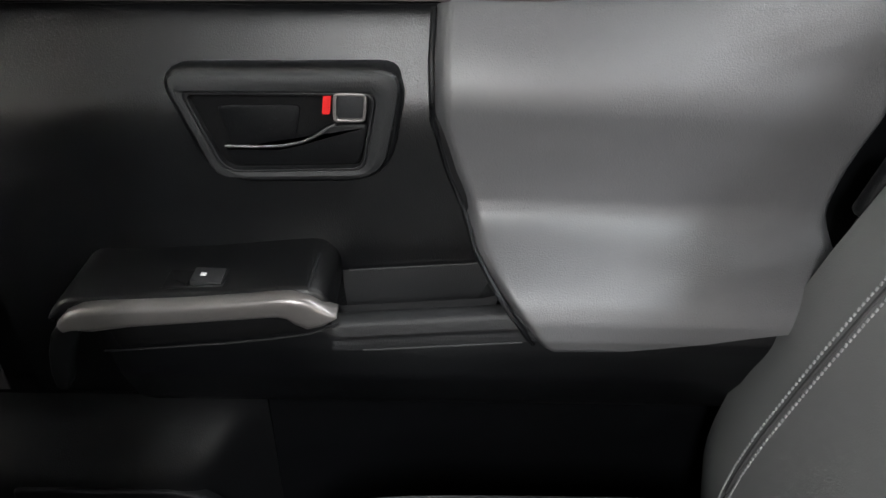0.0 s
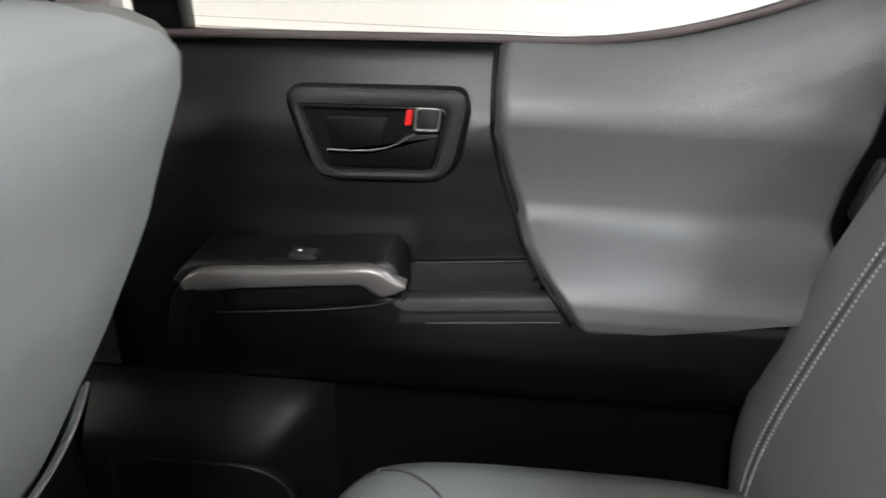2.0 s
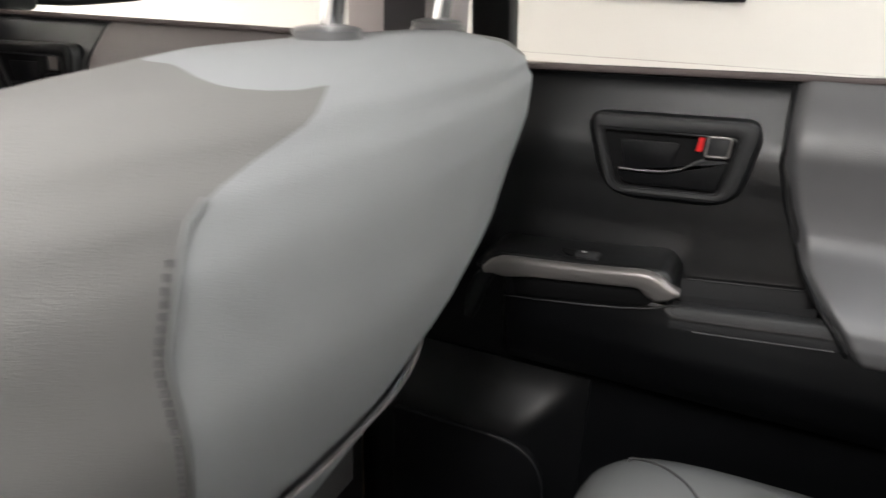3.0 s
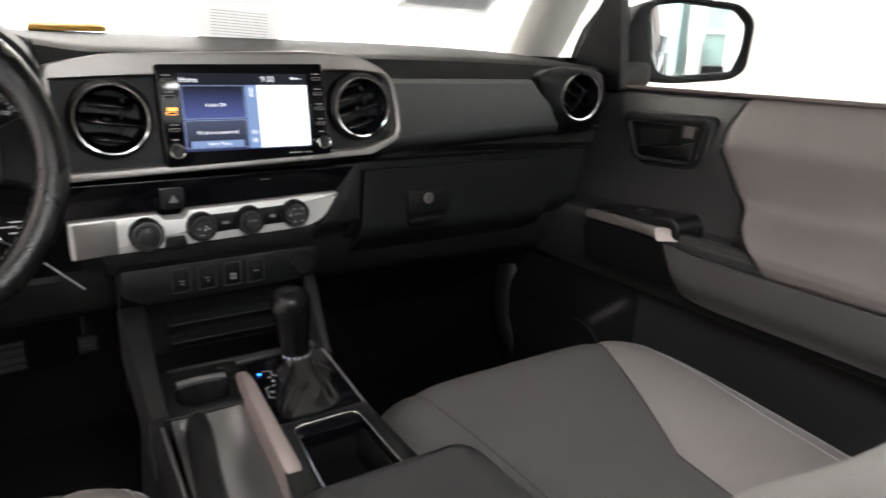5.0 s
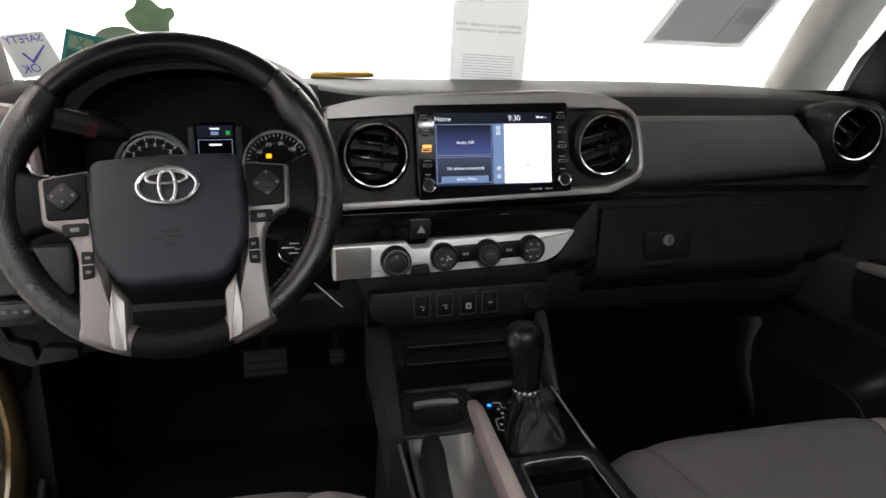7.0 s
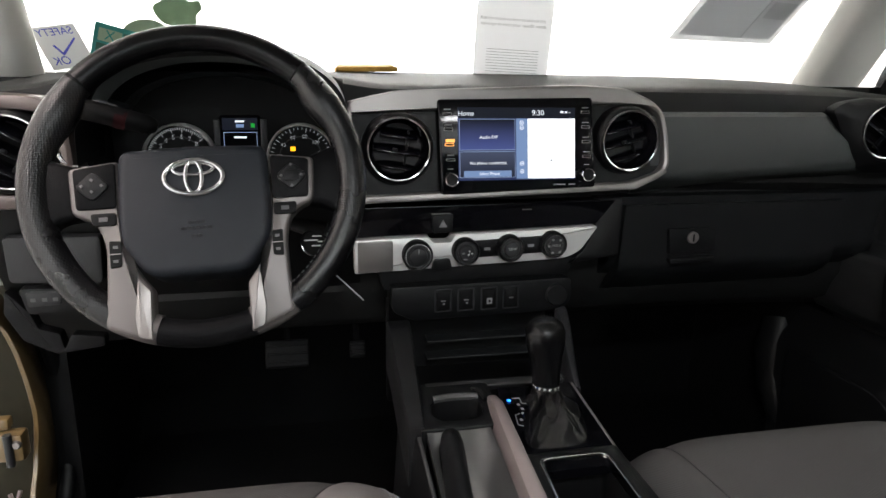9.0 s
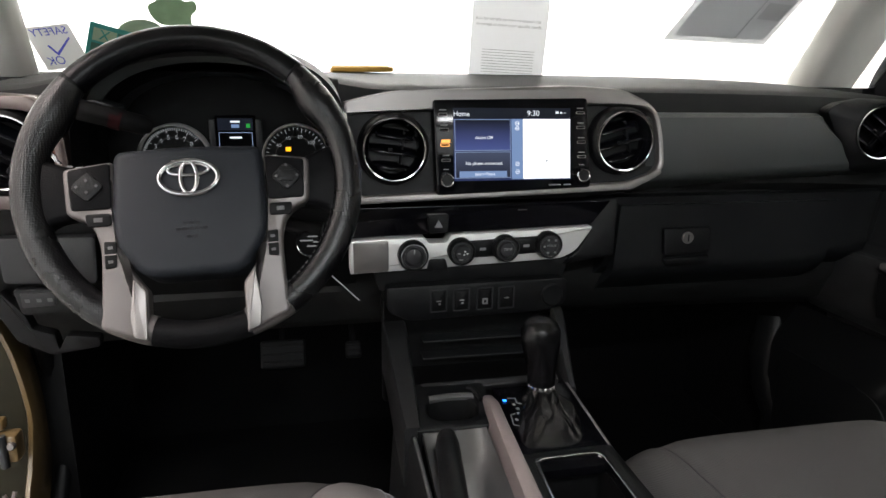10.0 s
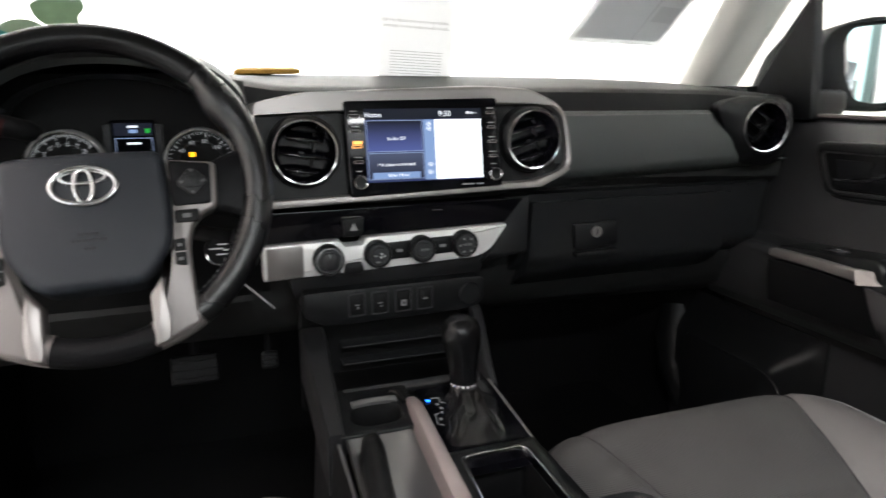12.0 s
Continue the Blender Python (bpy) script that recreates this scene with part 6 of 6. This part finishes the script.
    def ring_point(z, a, grow=0.0):
        w, yb, yf, bo = at_z(z)
        w = w * back[2] + grow
        tb = table(z, [(0.32, 0.10), (0.58, 0.115), (0.70, 0.085), (0.76, 0.055), (0.79, 0.035), (0.810, 0.015)])
        tb = min(tb, 0.62 * (yf - yb))
        yb -= table(z, [(0.40, 0.018), (0.62, 0.017), (0.68, 0.013), (0.74, 0.007), (0.78, 0.0)]) * (back[1] > 0)
        ym = yb + tb
        c, q = math.cos(a), math.sin(a)
        if q < 0:
            x, y = w * sup(c, 0.72 + 0.26 * (1 - smoothstep(0.60, 0.74, z))), (tb + grow) * sup(q, 1.25)
        else:
            x, y = w * sup(c, 0.60), (yf - ym + grow) * sup(q, 0.8)
            y += bo * (abs(x) / w) ** 2 * min(1, q * 2.0)
        # the lower back narrows towards the door side
        tuck = table(z, [(0.45, 0.022), (0.64, 0.019), (0.70, 0.011), (0.75, 0.002), (0.77, 0.0)]) * smoothstep(0.15, 0.75, c) * smoothstep(0.5, -0.3, q)
        x, y = x - 0.75 * tuck, y + 0.65 * tuck
        x -= table(z, [(0.55, 0.02), (0.65, 0.024), (0.68, 0.016), (0.70, -0.014), (0.72, -0.026), (0.75, -0.010), (0.77, 0.004), (0.785, 0.020), (0.795, 0.014), (0.805, 0.006)]) * max(0.0, min(1.0, (q + 0.4) / 0.8)) * smoothstep(0.2, -0.5, c)
        return Vector((bx + x, ym + y + by, z))
    zs = [0.32 + 0.43 * k / 26 for k in range(26)] + [0.75 + 0.060 * math.sin(math.pi / 2 * k / 14) for k in range(15)]
    n = 72
    TOP_ROW = min(range(len(zs)), key=lambda i: abs(zs[i] - 0.8086))

    def edge(z):
        """Angle off the middle of the back at which the back panel meets the side panel."""
        return radians(table(z, [(0.60, 35), (0.70, 34), (0.757, 34.5), (0.772, 34.5), (0.779, 33), (0.786, 29), (0.7935, 24), (0.798, 20), (0.81, 17)]))

    def knit_angle(j, z):
        e = edge(z)
        d = j - 54
        if abs(d) <= 7:
            off = e * d / 7
        elif abs(d) <= 27:
            off = math.copysign(e + (radians(135) - e) * (abs(d) - 7) / 20, d)
        else:
            off = radians(5) * d
        return radians(270) + off
    
    def dip(j, k):
        off = abs(knit_angle(j, zs[k]) - radians(270))
        w = min(1.0, max(0.0, 1 - (off - radians(25)) / radians(70))) ** 2.2
        return 0.010 * w * (smoothstep(0.70, zs[TOP_ROW], zs[k]) if k <= TOP_ROW else 1 - (k - TOP_ROW) / (len(zs) - 1 - TOP_ROW))
    bm = loft([[ring_point(z - dip(j, k), knit_angle(j, z)) for j in range(n)] for k, z in enumerate(zs)])
    ob = part("backrest", bm, FABRIC, seat, "light grey cloth covered backrest", angle=75)
    ob.data.materials.append(KNIT)
    top = zs[TOP_ROW]

    def seam_angle(z, s):
        return radians(270) + (edge(z) + 0.25 * (radians(135) - edge(z)) if s > 0 else -edge(z))
    for f in ob.data.polygons:
        row = f.index // n
        if f.index >= 40 * n or row >= TOP_ROW or 47 <= f.index % n < 66:
            f.material_index = 1
    for s in (-1, 1):
        def sunk(z):
            return z - 0.010 * (1 - (edge(z) - radians(25)) / radians(70)) ** 2.2 * smoothstep(0.70, top, z)
        pts = [ring_point(sunk(z), seam_angle(z, s), 0.0002) for z in [0.36 + (0.779 - 0.36) * k / 60 for k in range(61)]]
        part("back_seam", tube(pts, 0.0010, 6), FABRICD, seat, "dark stitched seam")
        bm = bmesh.new()
        for k in range(76):
            z = 0.40 + (0.765 - 0.40) * k / 76
            p = ring_point(sunk(z), seam_angle(z, s) + s * 0.02, 0.0002)
            bmesh.ops.create_cube(bm, size=1, matrix=T(p) @ Matrix.Diagonal((0.0012, 0.0012, 0.0026, 1)))
        part("stitching", bm, THREADD, seat, smooth=False)
    for s in (-1, 1):
        post = (bx + posts + s * 0.0675, -0.927 + by)
        sl = part("post_sleeve", loft([[(post[0] + r * 1.25 * math.cos(2 * math.pi * j / 28), post[1] + r * math.sin(2 * math.pi * j / 28), z) for j in range(28)] for z, r in ((0.782, 0.0190), (0.8030, 0.0200), (0.8055, 0.0200), (0.8068, 0.0183), (0.8095, 0.0185), (0.8108, 0.0170), (0.8140, 0.0168), (0.8155, 0.0150), (0.8166, 0.009))]), SLEEVE, seat, "ridged grey plastic headrest sleeve")
        part("post", tube([(post[0], post[1], 0.80), (post[0], post[1] - 0.012, 0.87), (post[0], post[1] - 0.02, 0.93)], 0.0062, 14), CHROME, seat, "chrome headrest post")
    rows = []
    for k in range(15):
        t = k / 14
        z = 0.874 + 0.18 * t
        q = (1 - abs(2 * t - 1) ** 3.5) ** 0.5
        rows.append([(bx + posts + (0.02 + 0.115 * q) * sup(math.cos(2 * math.pi * j / 40), 0.7), -0.940 - 0.02 * t + by + (0.012 + 0.045 * q) * sup(math.sin(2 * math.pi * j / 40), 0.7), z) for j in range(40)])
    part("headrest", loft(rows), FABRICD, seat, "dark grey headrest")
    # stiff map pocket low on the back, standing off at its lip
    def pocket(u, v):
        a = radians(231 + 78 * u)
        top = 0.563 - 0.028 * max(smoothstep(0.955, 1.0, u), smoothstep(0.045, 0.0, u))
        return ring_point(0.34 + (top - 0.34) * v, a, 0.0025 + 0.0045 * v ** 2)
    pk = part("map_pocket", sheet(pocket, 40, 14, (0, 0.003, 0)), KNIT, seat, "stiff grey pocket low on the back")
    part("pocket_lip", tube([pocket(0.04 + 0.92 * k / 30, 1.0) + Vector((0, -0.001, 0.001)) for k in range(31)], 0.0016, 6), SEATV, pk, "pale lip")
    return seat


build_seat("front_passenger_seat", "light grey cloth front passenger seat, headrest raised", 0.308, 0, 0.0, 0.0605, (0.021, 0.015, 1.06))
build_seat("driver_seat", "light grey cloth driver seat, set back", -0.435, -0.10, 0.100)

# rear bench
bench = thing("rear_bench", "dark grey vinyl rear bench seat", "rear seat", (0.0, -1.4, 0.03))
rows = []
for k in range(25):
    t = k / 24
    x = 0.02 + 0.598 * t
    q = (1 - abs(2 * t - 1) ** 8) ** 0.5
    ring = []
    for j in range(40):
        a = 2 * math.pi * j / 40
        ring.append((x, -1.25 + (0.15 + 0.07 * q) * sup(math.cos(a), 0.55), 0.345 + (0.03 + 0.06 * q) * sup(math.sin(a), 0.55)))
    rows.append(ring)


def bench_mid(z):
    return -1.489 - 0.22 * (z - 0.5) - 0.25 * max(0, z - 0.5) ** 2 - 0.9 * max(0, 0.5 - z) ** 2


part("cushion", loft(rows), FABRICD, bench, "dark grey vinyl cushion")


def bench_top(x, y):
    """A point on top of the bench cushion."""
    q = (1 - abs(2 * (x - 0.02) / 0.598 - 1) ** 8) ** 0.5
    c = min(0.99, (abs(y + 1.25) / (0.15 + 0.07 * q)) ** (1 / 0.55))
    return Vector((x, y, 0.3452 + (0.03 + 0.06 * q) * (1 - c * c) ** 0.275))


edge_line = rounded([(0.590, -1.072), (0.572, -1.103), (0.545, -1.132), (0.505, -1.152), (0.40, -1.165), (0.25, -1.168)], 0.03, 5)[:-6]
part("cushion_seam", tube([bench_top(x, y) for x, y in edge_line], 0.0013, 6), THREADD, bench, "dark seam across the cushion")
rows = []
for k in range(27):
    t = k / 26
    x = 0.02 + 0.660 * t
    q = (1 - abs(2 * t - 1) ** 16) ** 0.5
    ring = []
    for j in range(48):
        a = 2 * math.pi * j / 48
        z = 0.62 + (0.10 + 0.22 * q) * sup(math.sin(a), 0.5)
        ring.append((x, bench_mid(z) + (0.022 + 0.058 * q) * sup(math.cos(a), 0.6), z))
    rows.append(ring)
part("backrest", loft(rows), FABRICD, bench, "dark grey vinyl backrest with pale double stitching")


def bench_face(x, z):
    """Front face of the bench backrest."""
    q = (1 - abs(2 * (x - 0.02) / 0.660 - 1) ** 16) ** 0.5
    s1 = min(0.999, (abs(z - 0.62) / (0.10 + 0.22 * q)) ** 2)
    return bench_mid(z) + (0.022 + 0.058 * q) * (1 - s1 * s1) ** 0.3


for off, mt in ((0.0, THREAD), (0.011, THREAD)):
    bm = bmesh.new()
    for k in range(95):
        z = 0.41 + 0.0043 * k
        x = 0.595 - off
        bmesh.ops.create_cube(bm, size=1, matrix=T((x, bench_face(x, z) + 0.0002, z)) @ Matrix.Diagonal((0.0013, 0.0012, 0.0029, 1)))
    part("stitching", bm, mt, bench, "pale grey double stitching", smooth=False)
part("stitch_groove", tube([(0.5895, bench_face(0.5895, 0.40 + 0.01 * k) - 0.0006, 0.40 + 0.01 * k) for k in range(45)], 0.0018, 6), THREADD, bench)
part("edge_piping", tube([(0.649, bench_mid(0.42 + 0.012 * k) + 0.052, 0.42 + 0.012 * k) for k in range(34)], 0.0018, 6), FABRICD, bench, "edge piping")
part("seat_filler", rbox((0.60, 0.40, 0.22), 0.02, 2, T((0.32, -1.35, 0.14))), BLACK, bench)

# ---- mirror outside ----
wm = thing("wing_mirror", "black wing mirror with large glass on the passenger door", "mirror", (0.86, 0.02, 0.80))
MM = T((0.937, 0.02, 0.862)) @ Matrix.Rotation(radians(-27), 4, "Z")
mo = rounded([(-0.152, 0.030), (-0.132, 0.074), (-0.065, 0.095), (0.088, 0.084), (0.124, 0.052), (0.118, -0.048), (0.086, -0.068), (-0.040, -0.079), (-0.122, -0.076), (-0.150, -0.025)], 0.022, 5)
mi = rounded([(-0.107, 0.048), (-0.096, 0.074), (-0.042, 0.081), (0.075, 0.071), (0.105, 0.042), (0.104, -0.004), (0.088, -0.050), (-0.041, -0.063), (-0.074, -0.057), (-0.097, -0.015)], 0.012, 5)
hs = part("housing", frame_ring(mo, mi, 0.05, 0.008, MM), VOID, wm, "black plastic mirror housing")
part("housing_back", prism([(x * 0.97, z * 0.97) for x, z in mo], 0.09, 0.0, MM @ T((0, 0.03, 0))), VOID, hs)
part("mirror_glass", prism(mi, 0.003, 0, MM @ T((0, 0.012, 0))), MIRROR, wm, "clear mirror glass", smooth=False)
part("mirror_foot", rbox((0.10, 0.05, 0.05), 0.015, 3, T((0.80, 0.075, 0.80))), BLACK, wm)

# ---- papers and stickers at the windscreen ----
pp = thing("window_sheet", "white printed sheet hanging inside the windscreen", "paper", (0.085, 0.34, 0.84))
part("sheet", sheet(lambda u, v: Vector((0.014 + 0.144 * u, 0.339 - 0.05 * v, 0.840 - 0.006 * u + 0.26 * v)), 4, 6, (0, 0.0006, 0)), PAPER, pp)
for k in range(9):
    z = 0.852 + 0.0049 * k
    dashes((0.022, 0.3355 - 0.05 * (z - 0.84) / 0.26, z), (0.150, 0.3355 - 0.05 * (z - 0.84) / 0.26, z - 0.005), 1, 0.0010, INK, pp, "print_bar")
PT = Matrix.Rotation(radians(10.9), 4, "X")


def on_sheet(words, size, x, z):
    return text(words, size, INK, pp, T((x, 0.3375 - 0.05 * (z - 0.84) / 0.26, z)) @ Matrix.Rotation(radians(2.2), 4, "Y") @ PT)


on_sheet("Ask for details on how to extend this", 0.0082, 0.083, 0.9415)
on_sheet("coverage to meet your specific needs.", 0.0082, 0.085, 0.9320)
on_sheet("this vehicle.", 0.0105, 0.045, 0.985)
pq = thing("grey_sheet", "grey sheet taped to the windscreen", "paper", (0.48, 0.29, 0.91))
for u0, u1, v0, v1 in ((0.06, 0.945, 0.06, 0.96), (0.645, 0.653, 0.061, 0.959), (0.70, 0.93, 0.30, 0.50)):
    part("print_block", sheet(lambda u, v: Vector((0.367 + 0.235 * (u0 + (u1 - u0) * u) + 0.085 * (v0 + (v1 - v0) * v), 0.2735 + 0.03 * (u0 + (u1 - u0) * u) - 0.06 * (v0 + (v1 - v0) * v) - (0.001 if u0 > 0.5 else 0), 0.912 - 0.002 * u + 0.14 * (v0 + (v1 - v0) * v))), 2, 2, (0, 0.0005, 0)), PAPERB if u0 > 0.5 else PAPERD, pq, smooth=False)
part("sheet", sheet(lambda u, v: Vector((0.367 + 0.235 * u + 0.085 * v, 0.275 + 0.03 * u - 0.06 * v, 0.912 - 0.002 * u + 0.14 * v)), 4, 6, (0, 0.0006, 0)), PAPERG, pq)
env = thing("yellow_envelope", "yellow-brown paper envelope lying on the dash top", "envelope", (-0.18, 0.33, 0.85))
part("envelope", rbox((0.108, 0.08, 0.008), 0.002, 2, T((-0.184, 0.345, 0.8505)) @ Matrix.Rotation(radians(-1), 4, "Y")), YELLOW, env)
part("envelope_flap", rbox((0.100, 0.03, 0.002), 0.0006, 1, T((-0.186, 0.322, 0.8555)) @ Matrix.Rotation(radians(-1), 4, "Y") @ Matrix.Rotation(radians(8), 4, "X")), YELLOW, env)
st = thing("safety_sticker", "white safety sticker on the windscreen, seen from behind", "sticker", (-0.69, 0.35, 0.88))
SM = T((-0.681, 0.35, 0.879)) @ Matrix.Scale(1.14, 4) @ Matrix(((0.95, 0, -0.42, 0), (0, 1, 0, 0), (0.13, 0, 0.92, 0), (0, 0, 0, 1)))
part("sticker", rbox((0.063, 0.0006, 0.063), 0, 1, SM), PAPERS, st, smooth=False)
text("SAFETY", 0.0155, BLUEI, st, SM @ T((0, -0.001, 0.022)), flip=True)
text("OK", 0.017, BLUEI, st, SM @ T((-0.012, -0.001, -0.020)), flip=True)
part("tick_mark", prism([(0.022, 0.012), (-0.004, -0.008), (-0.010, 0.004), (-0.013, 0.003), (-0.005, -0.013), (0.023, 0.010)][::-1], 0.0005, 0, SM @ T((0, -0.001, 0))), BLUEI, st, smooth=False)
ts = thing("teal_sticker", "teal and green window stickers on the windscreen", "sticker", (-0.57, 0.38, 0.90))
SG = T((-0.581, 0.38, 0.875)) @ Matrix.Rotation(radians(15), 4, "Y")
part("teal_panel", rbox((0.13, 0.001, 0.066), 0.0003, 1, SG), TEAL, ts, smooth=False)
part("pale_tile", rbox((0.037, 0.0006, 0.021), 0, 1, SG @ T((-0.039, -0.001, 0.0145))), GREEN, ts, smooth=False)
part("dark_tile", rbox((0.045, 0.0006, 0.021), 0, 1, SG @ T((0.004, -0.001, 0.0145))), DGREEN, ts, smooth=False)
part("dark_tile", rbox((0.080, 0.0006, 0.024), 0, 1, SG @ T((-0.018, -0.001, -0.012))), DGREEN, ts, smooth=False)
part("pale_bar", rbox((0.020, 0.0006, 0.008), 0, 1, SG @ T((-0.030, -0.0016, -0.008))), GREEN, ts, smooth=False)
text("X", 0.024, TEAL, ts, SG @ T((-0.039, -0.0018, 0.0145)))
part("green_arc", prism([(0.040 * math.cos(math.pi * k / 16), 0.026 * math.sin(math.pi * k / 16)) for k in range(17)], 0.001, 0, T((-0.556, 0.382, 0.903))), GREEN, ts, smooth=False)
part("olive_blob", prism(rounded([(-0.035, 0.005), (-0.040, 0.022), (-0.022, 0.030), (-0.018, 0.045), (0.006, 0.044), (0.022, 0.028), (0.038, 0.034), (0.044, 0.018), (0.030, 0.006), (0.034, -0.010), (-0.020, -0.010)], 0.008, 4), 0.001, 0, T((-0.504, 0.379, 0.930))), OLIVE, ts, smooth=False)

# tan door jamb at the open driver's door
jamb = thing("door_jamb", "tan painted front edge of the open driver's doorway, with hinge", "door frame", (-0.74, 0.20, 0.0))
JY = [(0.02, 0.10), (0.10, 0.13), (0.158, 0.168), (0.189, 0.193), (0.24, 0.214), (0.305, 0.208), (0.378, 0.193), (0.437, 0.172), (0.483, 0.146), (0.513, 0.112), (0.56, 0.08)]
rows = []
for k in range(25):
    z = 0.02 + 0.52 * k / 24
    y = table(z, JY)
    ww = 0.053 + 0.045 * smoothstep(0.33, 0.20, z)
    rows.append([(-0.722, y, z), (-0.719, y - 0.004, z), (-0.719, y - ww + 0.004, z), (-0.721, y - ww, z), (-0.727, y - ww, z), (-0.729, y - ww + 0.003, z), (-0.729, y, z)])
part("jamb_post", loft(rows), TAN, jamb, "tan painted jamb edge")
part("rubber_seal", tube([(-0.708, table(0.02 + 0.5 * k / 20, JY) + 0.016, 0.02 + 0.5 * k / 20) for k in range(21)], 0.013, 10), BLACK, jamb, "black rubber door seal")
# the deep shade behind the hinge is put into this face's colour
part("jamb_face", sheet(lambda u, v: Vector((-0.729 - 0.20 * u, 0.185 - 0.05 * u, 0.02 + 0.50 * v)), 2, 4, (0, 0.01, 0)), CAVITY, jamb, "cavity behind the hinge, coloured dark olive for its deep shade")
hg = part("hinge", rbox((0.05, 0.03, 0.045), 0.006, 2, T((-0.752, 0.118, 0.288))), TAN, jamb, "tan painted door hinge")
part("hinge_pin", tube([(-0.745, 0.100, 0.262), (-0.745, 0.100, 0.314)], 0.006, 10), DARK, hg)
part("hinge_leaf", rbox((0.035, 0.02, 0.018), 0.004, 2, T((-0.765, 0.125, 0.322))), TAN, hg)
part("check_strap", tube([(-0.742, 0.108, 0.215), (-0.748, 0.100, 0.195), (-0.756, 0.105, 0.212)], 0.0035, 8), RAIL, hg, "bent metal check strap")
part("bolt", revolve([(0.007, 0.004), (0.007, 0.0), (0.005, -0.003), (0.001, -0.003)], 12, T((-0.735, 0.102, 0.295))), SILVERD, hg)
part("bolt", revolve([(0.007, 0.004), (0.007, 0.0), (0.005, -0.003), (0.001, -0.003)], 12, T((-0.770, 0.102, 0.280))), SILVERD, hg)
part("fender_skin", sheet(lambda u, v: Vector((-0.86 - 0.02 * u, 0.14 + 0.9 * u, -0.1 + 0.95 * v)), 4, 4, (-0.02, 0, 0)), TAN, jamb, "tan painted front wing")

# framed red picture on the cream wall
pic = thing("framed_picture", "rust red picture in a thin black frame on the cream wall", "picture", (3.19, -0.655, 0.82))
part("picture_frame", rbox((0.03, 0.60, 0.52), 0.004, 1, T((3.185, -0.735, 1.08))), BLACK, pic)
for k in range(4):
    part("board", rbox((0.012, 0.57, 0.120), 0.002, 1, T((3.166, -0.735, 0.898 + 0.122 * k))), RUST, pic, smooth=False)
